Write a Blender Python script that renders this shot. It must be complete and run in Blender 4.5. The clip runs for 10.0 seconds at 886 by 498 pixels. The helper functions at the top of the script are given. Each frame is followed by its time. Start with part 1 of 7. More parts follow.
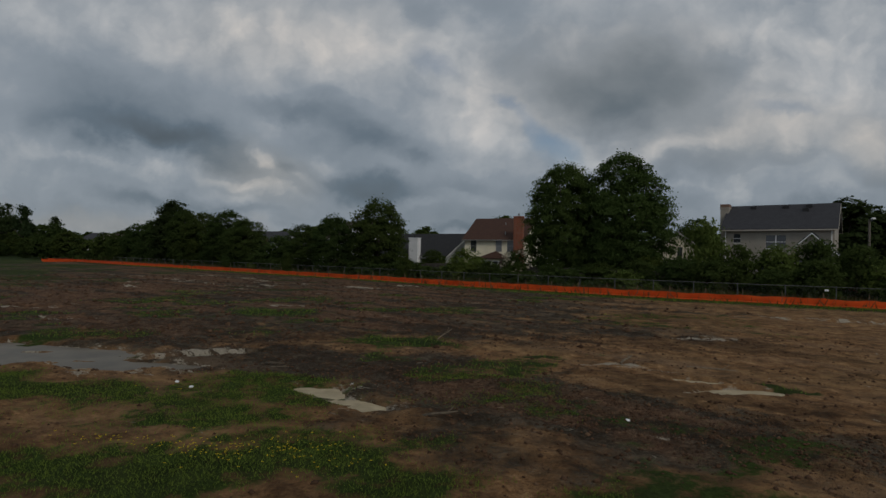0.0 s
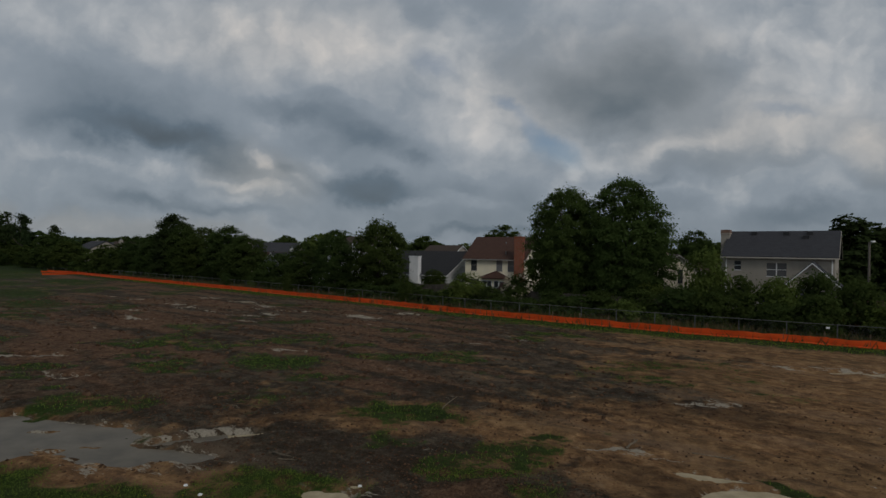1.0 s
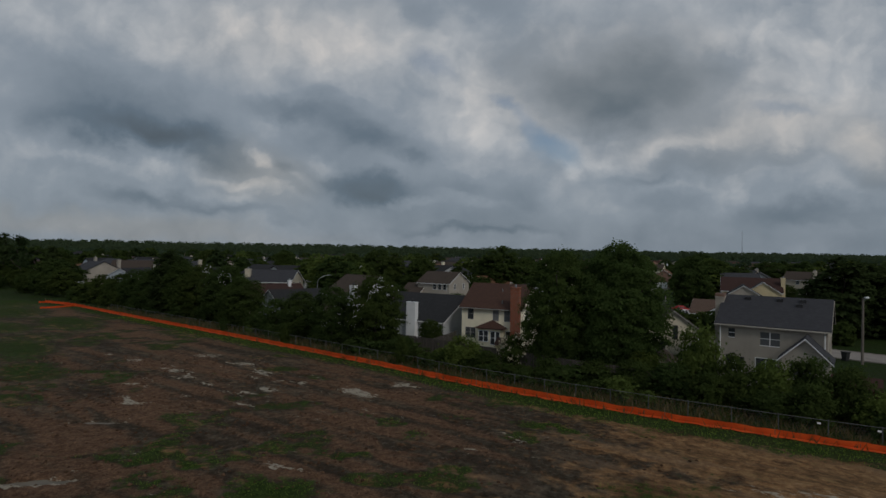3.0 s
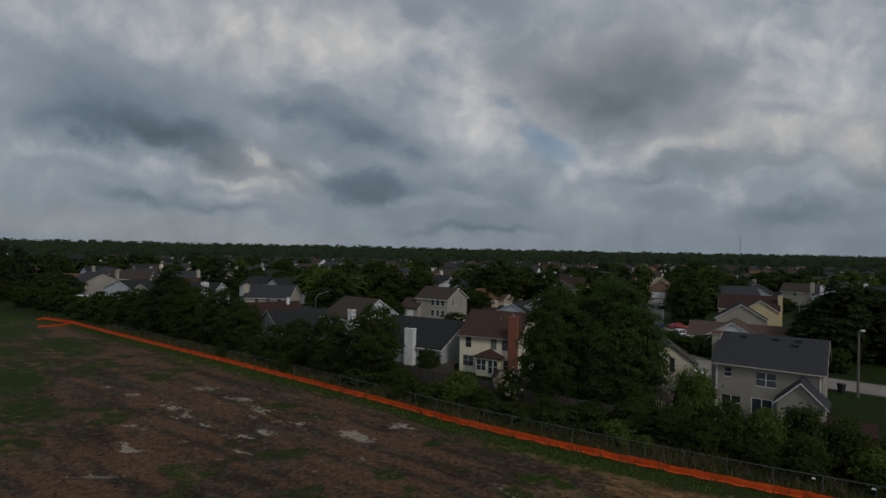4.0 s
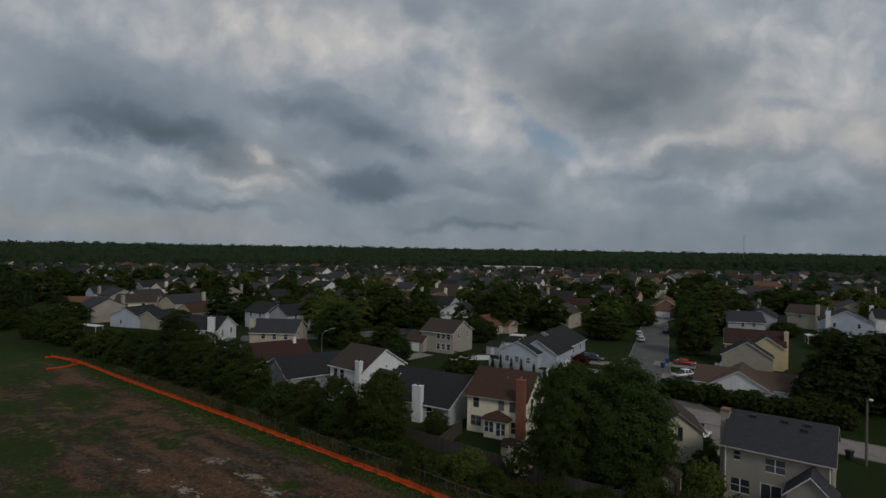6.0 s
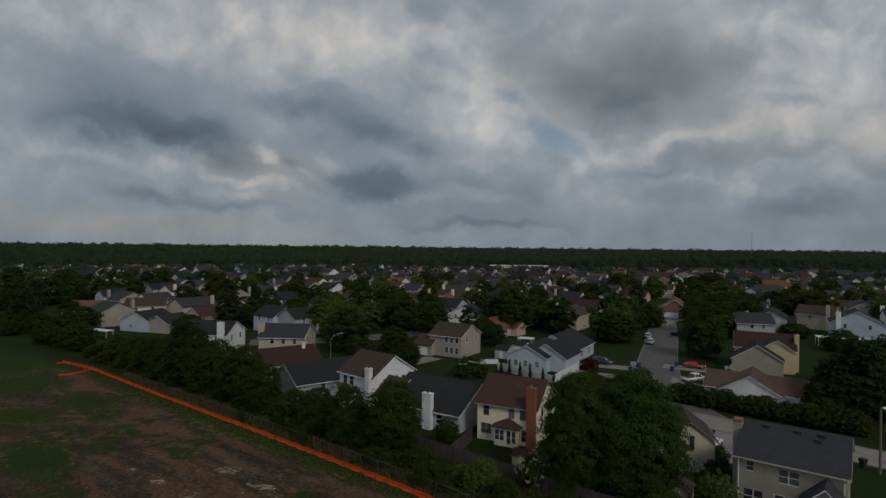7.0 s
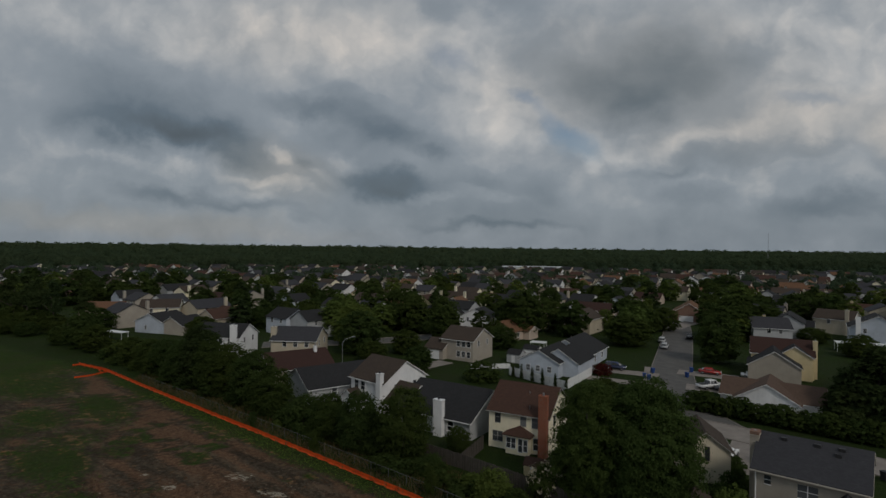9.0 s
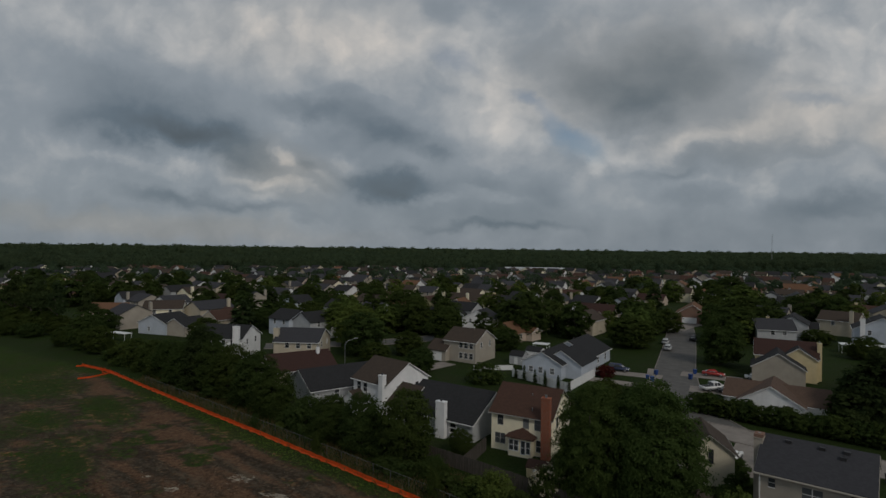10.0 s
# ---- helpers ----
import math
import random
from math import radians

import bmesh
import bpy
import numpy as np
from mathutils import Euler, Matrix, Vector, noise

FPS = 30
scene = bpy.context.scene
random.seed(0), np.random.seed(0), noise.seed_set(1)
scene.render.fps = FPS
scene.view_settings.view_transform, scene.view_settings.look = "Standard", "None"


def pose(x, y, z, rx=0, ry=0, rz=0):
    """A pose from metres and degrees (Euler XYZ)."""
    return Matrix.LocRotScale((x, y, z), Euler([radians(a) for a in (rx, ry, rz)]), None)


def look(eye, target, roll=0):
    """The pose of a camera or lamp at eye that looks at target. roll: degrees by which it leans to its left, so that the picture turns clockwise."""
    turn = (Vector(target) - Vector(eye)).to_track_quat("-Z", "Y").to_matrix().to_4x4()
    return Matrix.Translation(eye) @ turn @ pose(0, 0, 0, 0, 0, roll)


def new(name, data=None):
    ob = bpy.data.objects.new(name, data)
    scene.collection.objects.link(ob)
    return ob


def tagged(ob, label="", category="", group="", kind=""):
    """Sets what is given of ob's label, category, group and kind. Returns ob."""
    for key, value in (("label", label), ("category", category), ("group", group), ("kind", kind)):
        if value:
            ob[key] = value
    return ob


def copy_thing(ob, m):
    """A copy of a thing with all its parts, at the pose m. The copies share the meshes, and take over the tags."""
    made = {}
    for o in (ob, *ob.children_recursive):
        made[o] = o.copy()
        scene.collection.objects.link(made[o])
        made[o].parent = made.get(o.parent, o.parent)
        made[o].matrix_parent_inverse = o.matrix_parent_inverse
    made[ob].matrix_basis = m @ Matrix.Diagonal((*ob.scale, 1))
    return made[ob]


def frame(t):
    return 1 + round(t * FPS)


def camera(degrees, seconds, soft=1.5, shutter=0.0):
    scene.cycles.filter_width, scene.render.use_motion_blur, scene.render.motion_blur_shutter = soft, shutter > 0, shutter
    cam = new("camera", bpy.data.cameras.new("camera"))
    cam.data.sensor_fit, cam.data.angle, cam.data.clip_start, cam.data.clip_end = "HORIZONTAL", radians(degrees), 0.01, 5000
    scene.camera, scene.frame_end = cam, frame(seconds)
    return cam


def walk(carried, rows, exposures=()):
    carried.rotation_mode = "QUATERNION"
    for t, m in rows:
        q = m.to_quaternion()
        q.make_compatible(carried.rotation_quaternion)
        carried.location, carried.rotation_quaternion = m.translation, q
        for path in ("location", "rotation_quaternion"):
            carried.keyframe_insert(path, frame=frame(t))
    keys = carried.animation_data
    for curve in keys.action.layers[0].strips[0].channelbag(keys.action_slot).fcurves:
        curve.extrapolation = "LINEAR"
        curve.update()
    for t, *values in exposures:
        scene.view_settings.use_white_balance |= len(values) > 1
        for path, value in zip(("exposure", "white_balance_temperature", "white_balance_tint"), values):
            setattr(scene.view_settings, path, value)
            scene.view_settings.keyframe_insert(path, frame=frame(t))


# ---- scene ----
cam = camera(77.3, 10.0)
PATH = [
    (0, (0.748, 0.458, 3.284), (0.663, 2.456, 3.294), 0.9),
    (0.5, (0.593, 0.454, 4.3), (0.506, 2.453, 4.312), 0.9),
    (1, (0.482, 0.392, 5.745), (0.401, 2.39, 5.759), 1.0),
    (1.5, (0.472, 0.362, 7.306), (0.392, 2.36, 7.318), 0.9),
    (2, (0.519, 0.287, 8.904), (0.438, 2.285, 8.914), 0.8),
    (2.5, (0.625, 0.163, 10.678), (0.546, 2.161, 10.688), 0.9),
    (4, (0.646, -0.136, 16.44), (0.575, 1.863, 16.448), 1.1),
    (4.5, (0.527, -0.213, 18.609), (0.461, 1.786, 18.615), 1.1),
    (5, (0.416, -0.229, 20.855), (0.348, 1.769, 20.858), 1.1),
    (5.5, (0.123, -0.338, 23.162), (0.059, 1.661, 23.163), 1.1),
    (5.7, (0.02, -0.35, 24.07), (-0.05, 1.648, 24.07), 1.05),
    (7, (-0.644, -0.409, 26.417), (-0.745, 1.588, 26.409), 0.6),
    (7.5, (-0.675, -0.361, 26.774), (-0.791, 1.635, 26.765), 0.5),
    (8, (-0.644, -0.18, 26.946), (-0.772, 1.816, 26.943), 0.6),
    (8.5, (-0.575, -0.071, 27.101), (-0.713, 1.924, 27.092), 0.6),
    (9, (-0.539, 0.078, 27.218), (-0.685, 2.073, 27.21), 0.7),
    (9.5, (-0.53, 0.144, 27.234), (-0.682, 2.138, 27.23), 0.7),
    (10, (-0.507, 0.174, 27.278), (-0.663, 2.168, 27.274), 0.7),
]
walk(cam, [(t, look(eye, target, roll)) for t, eye, target, roll in PATH], exposures=[(0, 0.0, 6600, 10), (2.5, 0.0, 6450, 10), (5.5, 0.0, 6500, 10), (7.5, 0.0, 6650, 10), (10, 0.0, 6750, 10)])

# ---- world: broken grey cloud over a pale blue sky ----
SUN_EL, SUN_AZ = 40, 148
world = bpy.data.worlds.new("sky")
scene.world = world
world.use_nodes = True
wn, wl = world.node_tree.nodes, world.node_tree.links
wn.clear()


def wmath(op, a, b=None, c=None, clamp=False):
    n = wn.new("ShaderNodeMath")
    n.operation, n.use_clamp = op, clamp
    for i, v in enumerate((a, b, c)):
        if v is None:
            continue
        if isinstance(v, (int, float)):
            n.inputs[i].default_value = v
        else:
            wl.new(v, n.inputs[i])
    return n.outputs[0]


def wnoise(vec, scale, detail, rough, distort=0.0):
    n = wn.new("ShaderNodeTexNoise")
    n.inputs["Scale"].default_value, n.inputs["Detail"].default_value = scale, detail
    n.inputs["Roughness"].default_value, n.inputs["Distortion"].default_value = rough, distort
    wl.new(vec, n.inputs["Vector"])
    return n.outputs[0]


coord = wn.new("ShaderNodeTexCoord").outputs["Generated"]
sep = wn.new("ShaderNodeSeparateXYZ")
wl.new(coord, sep.inputs[0])
dx, dy, dz = sep.outputs
# cloud texture on the dome of the sky, flattened towards the horizon
dome = wn.new("ShaderNodeMapping")
dome.inputs["Scale"].default_value = (1.0, 1.0, 1.35)
wl.new(coord, dome.inputs["Vector"])
plane = dome.outputs[0]
big = wnoise(plane, 2.6, 8, 0.55, 0.35)
fine = wnoise(plane, 9.0, 8, 0.56, 0.3)
# tangent coordinates of the sky ahead, warped by noise so that the cloud edges are ragged
ahead = wmath("MAXIMUM", dy, 0.15)
u0, v0 = wmath("DIVIDE", dx, ahead), wmath("DIVIDE", dz, ahead)
uvc = wn.new("ShaderNodeCombineXYZ")
wl.new(u0, uvc.inputs[0])
wl.new(wmath("MULTIPLY", v0, 1.25), uvc.inputs[1])
uv = uvc.outputs[0]
w1, w2 = wnoise(uv, 6.5, 7, 0.56), wnoise(uv, 7.5, 7, 0.56, 0.2)
U = wmath("ADD", u0, wmath("MULTIPLY", wmath("SUBTRACT", w1, 0.5), 0.125))
V = wmath("ADD", v0, wmath("MULTIPLY", wmath("SUBTRACT", w2, 0.5), 0.11))
uvw = wn.new("ShaderNodeCombineXYZ")
wl.new(U, uvw.inputs[0])
wl.new(V, uvw.inputs[1])
tone = [None]
gap = [None]
warm = [None]


def puff(u, v, ru, rv, turn, amount, into=None):
    """A soft-edged mass of cloud (amount > 0 sunlit, < 0 in shade) in the sky ahead."""
    into = tone if into is None else into
    m = wn.new("ShaderNodeMapping")
    m.vector_type = "TEXTURE"
    m.inputs["Location"].default_value = (u, v, 0)
    m.inputs["Rotation"].default_value = (0, 0, radians(turn))
    m.inputs["Scale"].default_value = (ru, rv, 1)
    wl.new(uvw.outputs[0], m.inputs["Vector"])
    ln = wn.new("ShaderNodeVectorMath")
    ln.operation = "LENGTH"
    wl.new(m.outputs[0], ln.inputs[0])
    r = wn.new("ShaderNodeMapRange")
    r.interpolation_type = "SMOOTHSTEP"
    r.inputs["From Min"].default_value, r.inputs["From Max"].default_value = 0.2, 1.4
    r.inputs["To Min"].default_value, r.inputs["To Max"].default_value = amount, 0.0
    wl.new(ln.outputs["Value"], r.inputs["Value"])
    into[0] = r.outputs[0] if into[0] is None else wmath("ADD", into[0], r.outputs[0])


puff(-0.713, 0.303, 0.306, 0.092, -16, -0.263)
puff(-0.268, 0.152, 0.204, 0.071, -12, -0.158)
puff(-0.122, 0.078, 0.306, 0.041, -2, -0.105)
puff(-0.605, 0.252, 0.235, 0.053, -14, -0.263)
puff(-0.509, 0.191, 0.133, 0.037, -12, -0.333)
puff(-0.690, 0.214, 0.214, 0.033, -10, -0.28)
puff(-0.445, 0.150, 0.061, 0.022, -14, -0.245)
puff(-0.801, 0.407, 0.143, 0.041, -30, 0.175)
puff(-0.539, 0.086, 0.122, 0.020, -8, -0.333)
puff(-0.645, 0.100, 0.092, 0.014, -6, -0.14)
puff(-0.391, 0.066, 0.122, 0.010, -4, -0.175)
puff(-0.377, 0.172, 0.024, 0.024, -20, 0.42)
puff(-0.381, 0.107, 0.102, 0.013, -10, 0.228)
puff(-0.449, 0.093, 0.061, 0.012, -8, 0.175)
puff(-0.265, 0.158, 0.041, 0.018, -38, 0.28)
puff(-0.330, 0.152, 0.027, 0.018, -20, -0.245)
puff(-0.288, 0.126, 0.041, 0.012, -30, 0.175)
puff(-0.353, 0.257, 0.071, 0.022, -8, -0.35)
puff(-0.228, 0.240, 0.153, 0.049, -20, -0.385)
puff(-0.134, 0.190, 0.092, 0.031, -18, -0.228)
puff(-0.092, 0.165, 0.041, 0.016, -10, -0.245)
puff(-0.174, 0.113, 0.097, 0.027, -4, -0.473)
puff(-0.040, 0.125, 0.071, 0.024, -6, -0.175)
puff(-0.355, 0.378, 0.245, 0.071, -8, 0.21)
puff(-0.210, 0.359, 0.112, 0.061, -12, 0.14)
puff(-0.630, 0.405, 0.090, 0.036, -26, 0.18)
puff(-0.088, 0.439, 0.061, 0.031, -20, -0.28)
puff(0.025, 0.446, 0.092, 0.027, -5, -0.175)
puff(-0.024, 0.319, 0.056, 0.097, 20, 0.298)
puff(0.008, 0.233, 0.041, 0.051, 20, 0.263)
puff(0.055, 0.198, 0.051, 0.022, -20, 0.28)
puff(-0.128, 0.390, 0.024, 0.071, 10, 0.175)
puff(0.182, 0.143, 0.027, 0.018, -30, 0.263)
puff(0.217, 0.164, 0.024, 0.014, 0, 0.14)
puff(0.275, 0.300, 0.185, 0.080, 3, -0.55)
puff(0.262, 0.228, 0.085, 0.038, 4, -0.34)
puff(0.129, 0.330, 0.082, 0.049, -20, -0.16)
puff(0.390, 0.310, 0.082, 0.045, 20, -0.06)
puff(0.463, 0.335, 0.051, 0.029, 10, -0.21)
puff(0.240, 0.271, 0.082, 0.031, 0, -0.105)
puff(0.605, 0.344, 0.173, 0.122, 0, 0.263)
puff(0.450, 0.215, 0.061, 0.024, 14, 0.158)
puff(0.549, 0.219, 0.051, 0.027, 10, 0.193)
puff(0.705, 0.206, 0.051, 0.035, 20, 0.193)
puff(0.462, 0.122, 0.061, 0.041, -20, 0.21)
puff(0.242, 0.160, 0.041, 0.024, 0, 0.21)
puff(0.362, 0.189, 0.082, 0.018, 14, 0.228)
puff(0.395, 0.160, 0.105, 0.027, 6, -0.29)
puff(0.313, 0.132, 0.071, 0.014, 4, -0.28)
puff(0.363, 0.099, 0.082, 0.021, 4, -0.30)
puff(0.610, 0.083, 0.153, 0.027, 4, -0.42)
puff(0.716, 0.136, 0.061, 0.020, -10, -0.245)
puff(0.579, 0.179, 0.071, 0.014, 10, -0.175)
puff(0.031, 0.116, 0.071, 0.027, 0, -0.21)
puff(0.112, 0.102, 0.041, 0.027, -10, -0.263)
puff(0.011, 0.095, 0.061, 0.010, -10, 0.21)
puff(-0.101, 0.091, 0.051, 0.010, -4, 0.21)
puff(0.022, 0.039, 0.143, 0.010, -2, -0.28)
puff(-0.496, 0.404, 0.20, 0.050, -6, 0.13)
puff(0.636, 0.404, 0.16, 0.055, 0, 0.15)
puff(-0.231, 0.200, 0.10, 0.060, -20, -0.16)
puff(-0.620, 0.226, 0.24, 0.036, -9, -0.24)
puff(-0.715, 0.165, 0.20, 0.017, -9, 0.15)
puff(-0.500, 0.128, 0.16, 0.014, -8, 0.10)
puff(-0.100, 0.113, 0.14, 0.050, -4, -0.11)
puff(0.600, 0.040, 0.25, 0.030, 2, -0.16)
puff(0.065, 0.052, 0.20, 0.030, 0, -0.10)
puff(0.330, 0.410, 0.10, 0.040, 0, -0.08)
puff(-0.063, 0.337, 0.045, 0.018, -30, 0.3, gap)
puff(0.067, 0.267, 0.035, 0.014, -35, 0.45, gap)
puff(0.115, 0.219, 0.037, 0.022, -50, 0.5, gap)
puff(0.150, 0.178, 0.050, 0.030, -20, 0.65, gap)
puff(0.558, 0.254, 0.061, 0.016, 0, 0.35, gap)
puff(0.270, 0.301, 0.265, 0.112, 0, 0.8, warm)
puff(-0.377, 0.141, 0.122, 0.061, -10, 0.9, warm)
puff(-0.644, 0.038, 0.428, 0.031, -3, 0.8, warm)
puff(0.529, 0.214, 0.224, 0.061, 10, 0.5, warm)
puff(-0.335, 0.389, 0.265, 0.082, 0, 0.3, warm)
puff(0.715, 0.186, 0.061, 0.061, 0, 0.6, warm)
base = wmath("ADD", 0.765, wmath("MULTIPLY", wmath("SUBTRACT", big, 0.5), 0.20))
base = wmath("ADD", base, wmath("MULTIPLY", wmath("SUBTRACT", fine, 0.5), 0.30))
# unseen sky towards the zenith, darkened to send less light to the ground
over = wn.new("ShaderNodeMapRange")
over.inputs["From Min"].default_value, over.inputs["From Max"].default_value = 0.47, 0.80
over.inputs["To Min"].default_value, over.inputs["To Max"].default_value = 0.0, -0.30
wl.new(dz, over.inputs["Value"])
base = wmath("ADD", base, over.outputs[0])
# greyer towards the horizon
low = wn.new("ShaderNodeMapRange")
low.inputs["From Min"].default_value, low.inputs["From Max"].default_value = 0.0, 0.20
low.inputs["To Min"].default_value, low.inputs["To Max"].default_value = -0.25, 0.03
wl.new(dz, low.inputs["Value"])
base = wmath("ADD", base, low.outputs[0])
# heaped, billowing tops
heap = wn.new("ShaderNodeTexVoronoi")
heap.feature = "SMOOTH_F1"
heap.inputs["Scale"].default_value, heap.inputs["Smoothness"].default_value = 5.0, 0.8
heap.inputs["Detail"].default_value, heap.inputs["Roughness"].default_value = 2.0, 0.5
wig = wn.new("ShaderNodeVectorMath")
wig.operation = "MULTIPLY_ADD"
wcol = wn.new("ShaderNodeTexNoise")
wcol.inputs["Scale"].default_value, wcol.inputs["Detail"].default_value = 6.0, 5.0
wl.new(plane, wcol.inputs["Vector"])
wl.new(wcol.outputs["Color"], wig.inputs[0])
wig.inputs[1].default_value = (0.35, 0.35, 0.35)
wl.new(plane, wig.inputs[2])
wl.new(wig.outputs[0], heap.inputs["Vector"])
base = wmath("ADD", base, wmath("MULTIPLY", wmath("SUBTRACT", 0.40, heap.outputs["Distance"]), 0.22))
# rounded heads and crisp small folds where the cloud is sunlit
fold = wn.new("ShaderNodeTexVoronoi")
fold.feature = "SMOOTH_F1"
fold.inputs["Scale"].default_value, fold.inputs["Smoothness"].default_value = 13.0, 0.55
fold.inputs["Detail"].default_value, fold.inputs["Roughness"].default_value = 3.0, 0.55
wl.new(uvw.outputs[0], fold.inputs["Vector"])
lit = wmath("MULTIPLY_ADD", tone[0], 1.6, 0.45, clamp=True)
base = wmath("ADD", base, wmath("MULTIPLY", wmath("MULTIPLY", wmath("SUBTRACT", 0.42, fold.outputs["Distance"]), 0.34), lit))
# wide range of levels folded into the ramp, so that the darkest bellies keep their detail
level = wmath("MULTIPLY_ADD", wmath("ADD", base, tone[0]), 0.625, 0.25, clamp=True)
ramp = wn.new("ShaderNodeValToRGB")
ramp.color_ramp.interpolation = "LINEAR"
ramp.color_ramp.elements[0].position, ramp.color_ramp.elements[0].color = 0.0, (0.080, 0.100, 0.118, 1)
ramp.color_ramp.elements[1].position, ramp.color_ramp.elements[1].color = 1.0, (0.64, 0.62, 0.60, 1)
for place, shade in ((0.25, (0.117, 0.153, 0.190, 1)), (0.5625, (0.238, 0.276, 0.318, 1)), (0.72, (0.385, 0.408, 0.432, 1)), (0.875, (0.545, 0.540, 0.535, 1))):
    ramp.color_ramp.elements.new(place).color = shade
wl.new(level, ramp.inputs[0])
sky = wn.new("ShaderNodeTexSky")
sky.sky_type, sky.sun_disc = "NISHITA", False
sky.sun_elevation, sky.sun_rotation = radians(SUN_EL), radians(SUN_AZ)
bg_sky, bg_cloud, mixer, out = wn.new("ShaderNodeBackground"), wn.new("ShaderNodeBackground"), wn.new("ShaderNodeMixShader"), wn.new("ShaderNodeOutputWorld")
bg_sky.inputs[1].default_value, bg_cloud.inputs[1].default_value = 0.06, 1.0
wl.new(sky.outputs[0], bg_sky.inputs[0])
tint = wn.new("ShaderNodeMix")
tint.data_type, tint.blend_type = "RGBA", "MULTIPLY"
tint.inputs[7].default_value = (1.12, 1.02, 0.92, 1)
wl.new(wmath("MULTIPLY", warm[0], 1.0, clamp=True), tint.inputs[0])
wl.new(ramp.outputs[0], tint.inputs[6])
wl.new(tint.outputs[2], bg_cloud.inputs[0])
wl.new(wmath("SUBTRACT", 0.96, gap[0], clamp=True), mixer.inputs[0])
wl.new(bg_sky.outputs[0], mixer.inputs[1])
wl.new(bg_cloud.outputs[0], mixer.inputs[2])
wl.new(mixer.outputs[0], out.inputs[0])

# one veiled sun, behind the camera's right
sun = new("sun", bpy.data.lights.new("sun", "SUN"))
sun.data.energy, sun.data.angle, sun.data.color = 0.95, radians(14), (1.0, 0.95, 0.88)
sun.matrix_world = look((0, 0, 60), (-math.sin(radians(SUN_AZ)) * math.cos(radians(SUN_EL)), -math.cos(radians(SUN_AZ)) * math.cos(radians(SUN_EL)), 60 - math.sin(radians(SUN_EL))))


# ---- materials ----
class Mat:
    """A node material under construction."""

    def __init__(self, name, rough=0.8, metal=0.0, spec=0.3):
        self.mat = bpy.data.materials.new(name)
        self.mat.use_nodes = True
        self.nodes, self.links = self.mat.node_tree.nodes, self.mat.node_tree.links
        self.bsdf = self.nodes["Principled BSDF"]
        self.bsdf.inputs["Roughness"].default_value = rough
        self.bsdf.inputs["Metallic"].default_value = metal
        self.bsdf.inputs["Specular IOR Level"].default_value = spec

    def pos(self):
        return self.nodes.new("ShaderNodeNewGeometry").outputs["Position"]

    def local(self):
        return self.nodes.new("ShaderNodeTexCoord").outputs["Object"]

    def noise(self, scale, detail=4, rough=0.6, vec=None, stretch=None):
        n = self.nodes.new("ShaderNodeTexNoise")
        n.inputs["Scale"].default_value, n.inputs["Detail"].default_value, n.inputs["Roughness"].default_value = scale, detail, rough
        vec = self.pos() if vec is None else vec
        if stretch:
            m = self.nodes.new("ShaderNodeMapping")
            m.vector_type = "TEXTURE"
            m.inputs["Scale"].default_value = tuple(1 / v for v in stretch[:3])
            m.inputs["Rotation"].default_value = (0, 0, stretch[3] if len(stretch) > 3 else 0)
            self.links.new(vec, m.inputs["Vector"])
            vec = m.outputs[0]
        self.links.new(vec, n.inputs["Vector"])
        return n.outputs["Fac"]

    def ramp(self, fac, *stops):
        r = self.nodes.new("ShaderNodeValToRGB")
        e = r.color_ramp.elements
        while len(e) < len(stops):
            e.new(0.5)
        for el, (p, c) in zip(e, stops):
            el.position = p
            el.color = (*c, 1) if isinstance(c, tuple) else (c, c, c, 1)
        self.links.new(fac, r.inputs[0])
        return r.outputs[0]

    def mix(self, fac, a, b, mode="MIX"):
        m = self.nodes.new("ShaderNodeMix")
        m.data_type, m.blend_type = "RGBA", mode
        for i, v in ((0, fac), (6, a), (7, b)):
            if isinstance(v, (int, float)):
                m.inputs[i].default_value = v
            elif isinstance(v, tuple):
                m.inputs[i].default_value = (*v, 1)
            else:
                self.links.new(v, m.inputs[i])
        return m.outputs[2]

    def math(self, op, a, b=0.0, clamp=False):
        m = self.nodes.new("ShaderNodeMath")
        m.operation, m.use_clamp = op, clamp
        for i, v in enumerate((a, b)):
            if isinstance(v, (int, float)):
                m.inputs[i].default_value = v
            else:
                self.links.new(v, m.inputs[i])
        return m.outputs[0]

    def sep(self, vec):
        s = self.nodes.new("ShaderNodeSeparateXYZ")
        self.links.new(vec, s.inputs[0])
        return s.outputs

    def color(self, out):
        if isinstance(out, tuple):
            self.bsdf.inputs["Base Color"].default_value = (*out, 1)
        else:
            self.links.new(out, self.bsdf.inputs["Base Color"])

    def set(self, key, out):
        self.links.new(out, self.bsdf.inputs[key])

    def bump(self, height, strength=0.4, dist=0.05):
        b = self.nodes.new("ShaderNodeBump")
        b.inputs["Strength"].default_value, b.inputs["Distance"].default_value = strength, dist
        self.links.new(height, b.inputs["Height"])
        self.links.new(b.outputs[0], self.bsdf.inputs["Normal"])

    def random(self):
        return self.nodes.new("ShaderNodeObjectInfo").outputs["Random"]

    def island(self):
        return self.nodes.new("ShaderNodeNewGeometry").outputs["Random Per Island"]


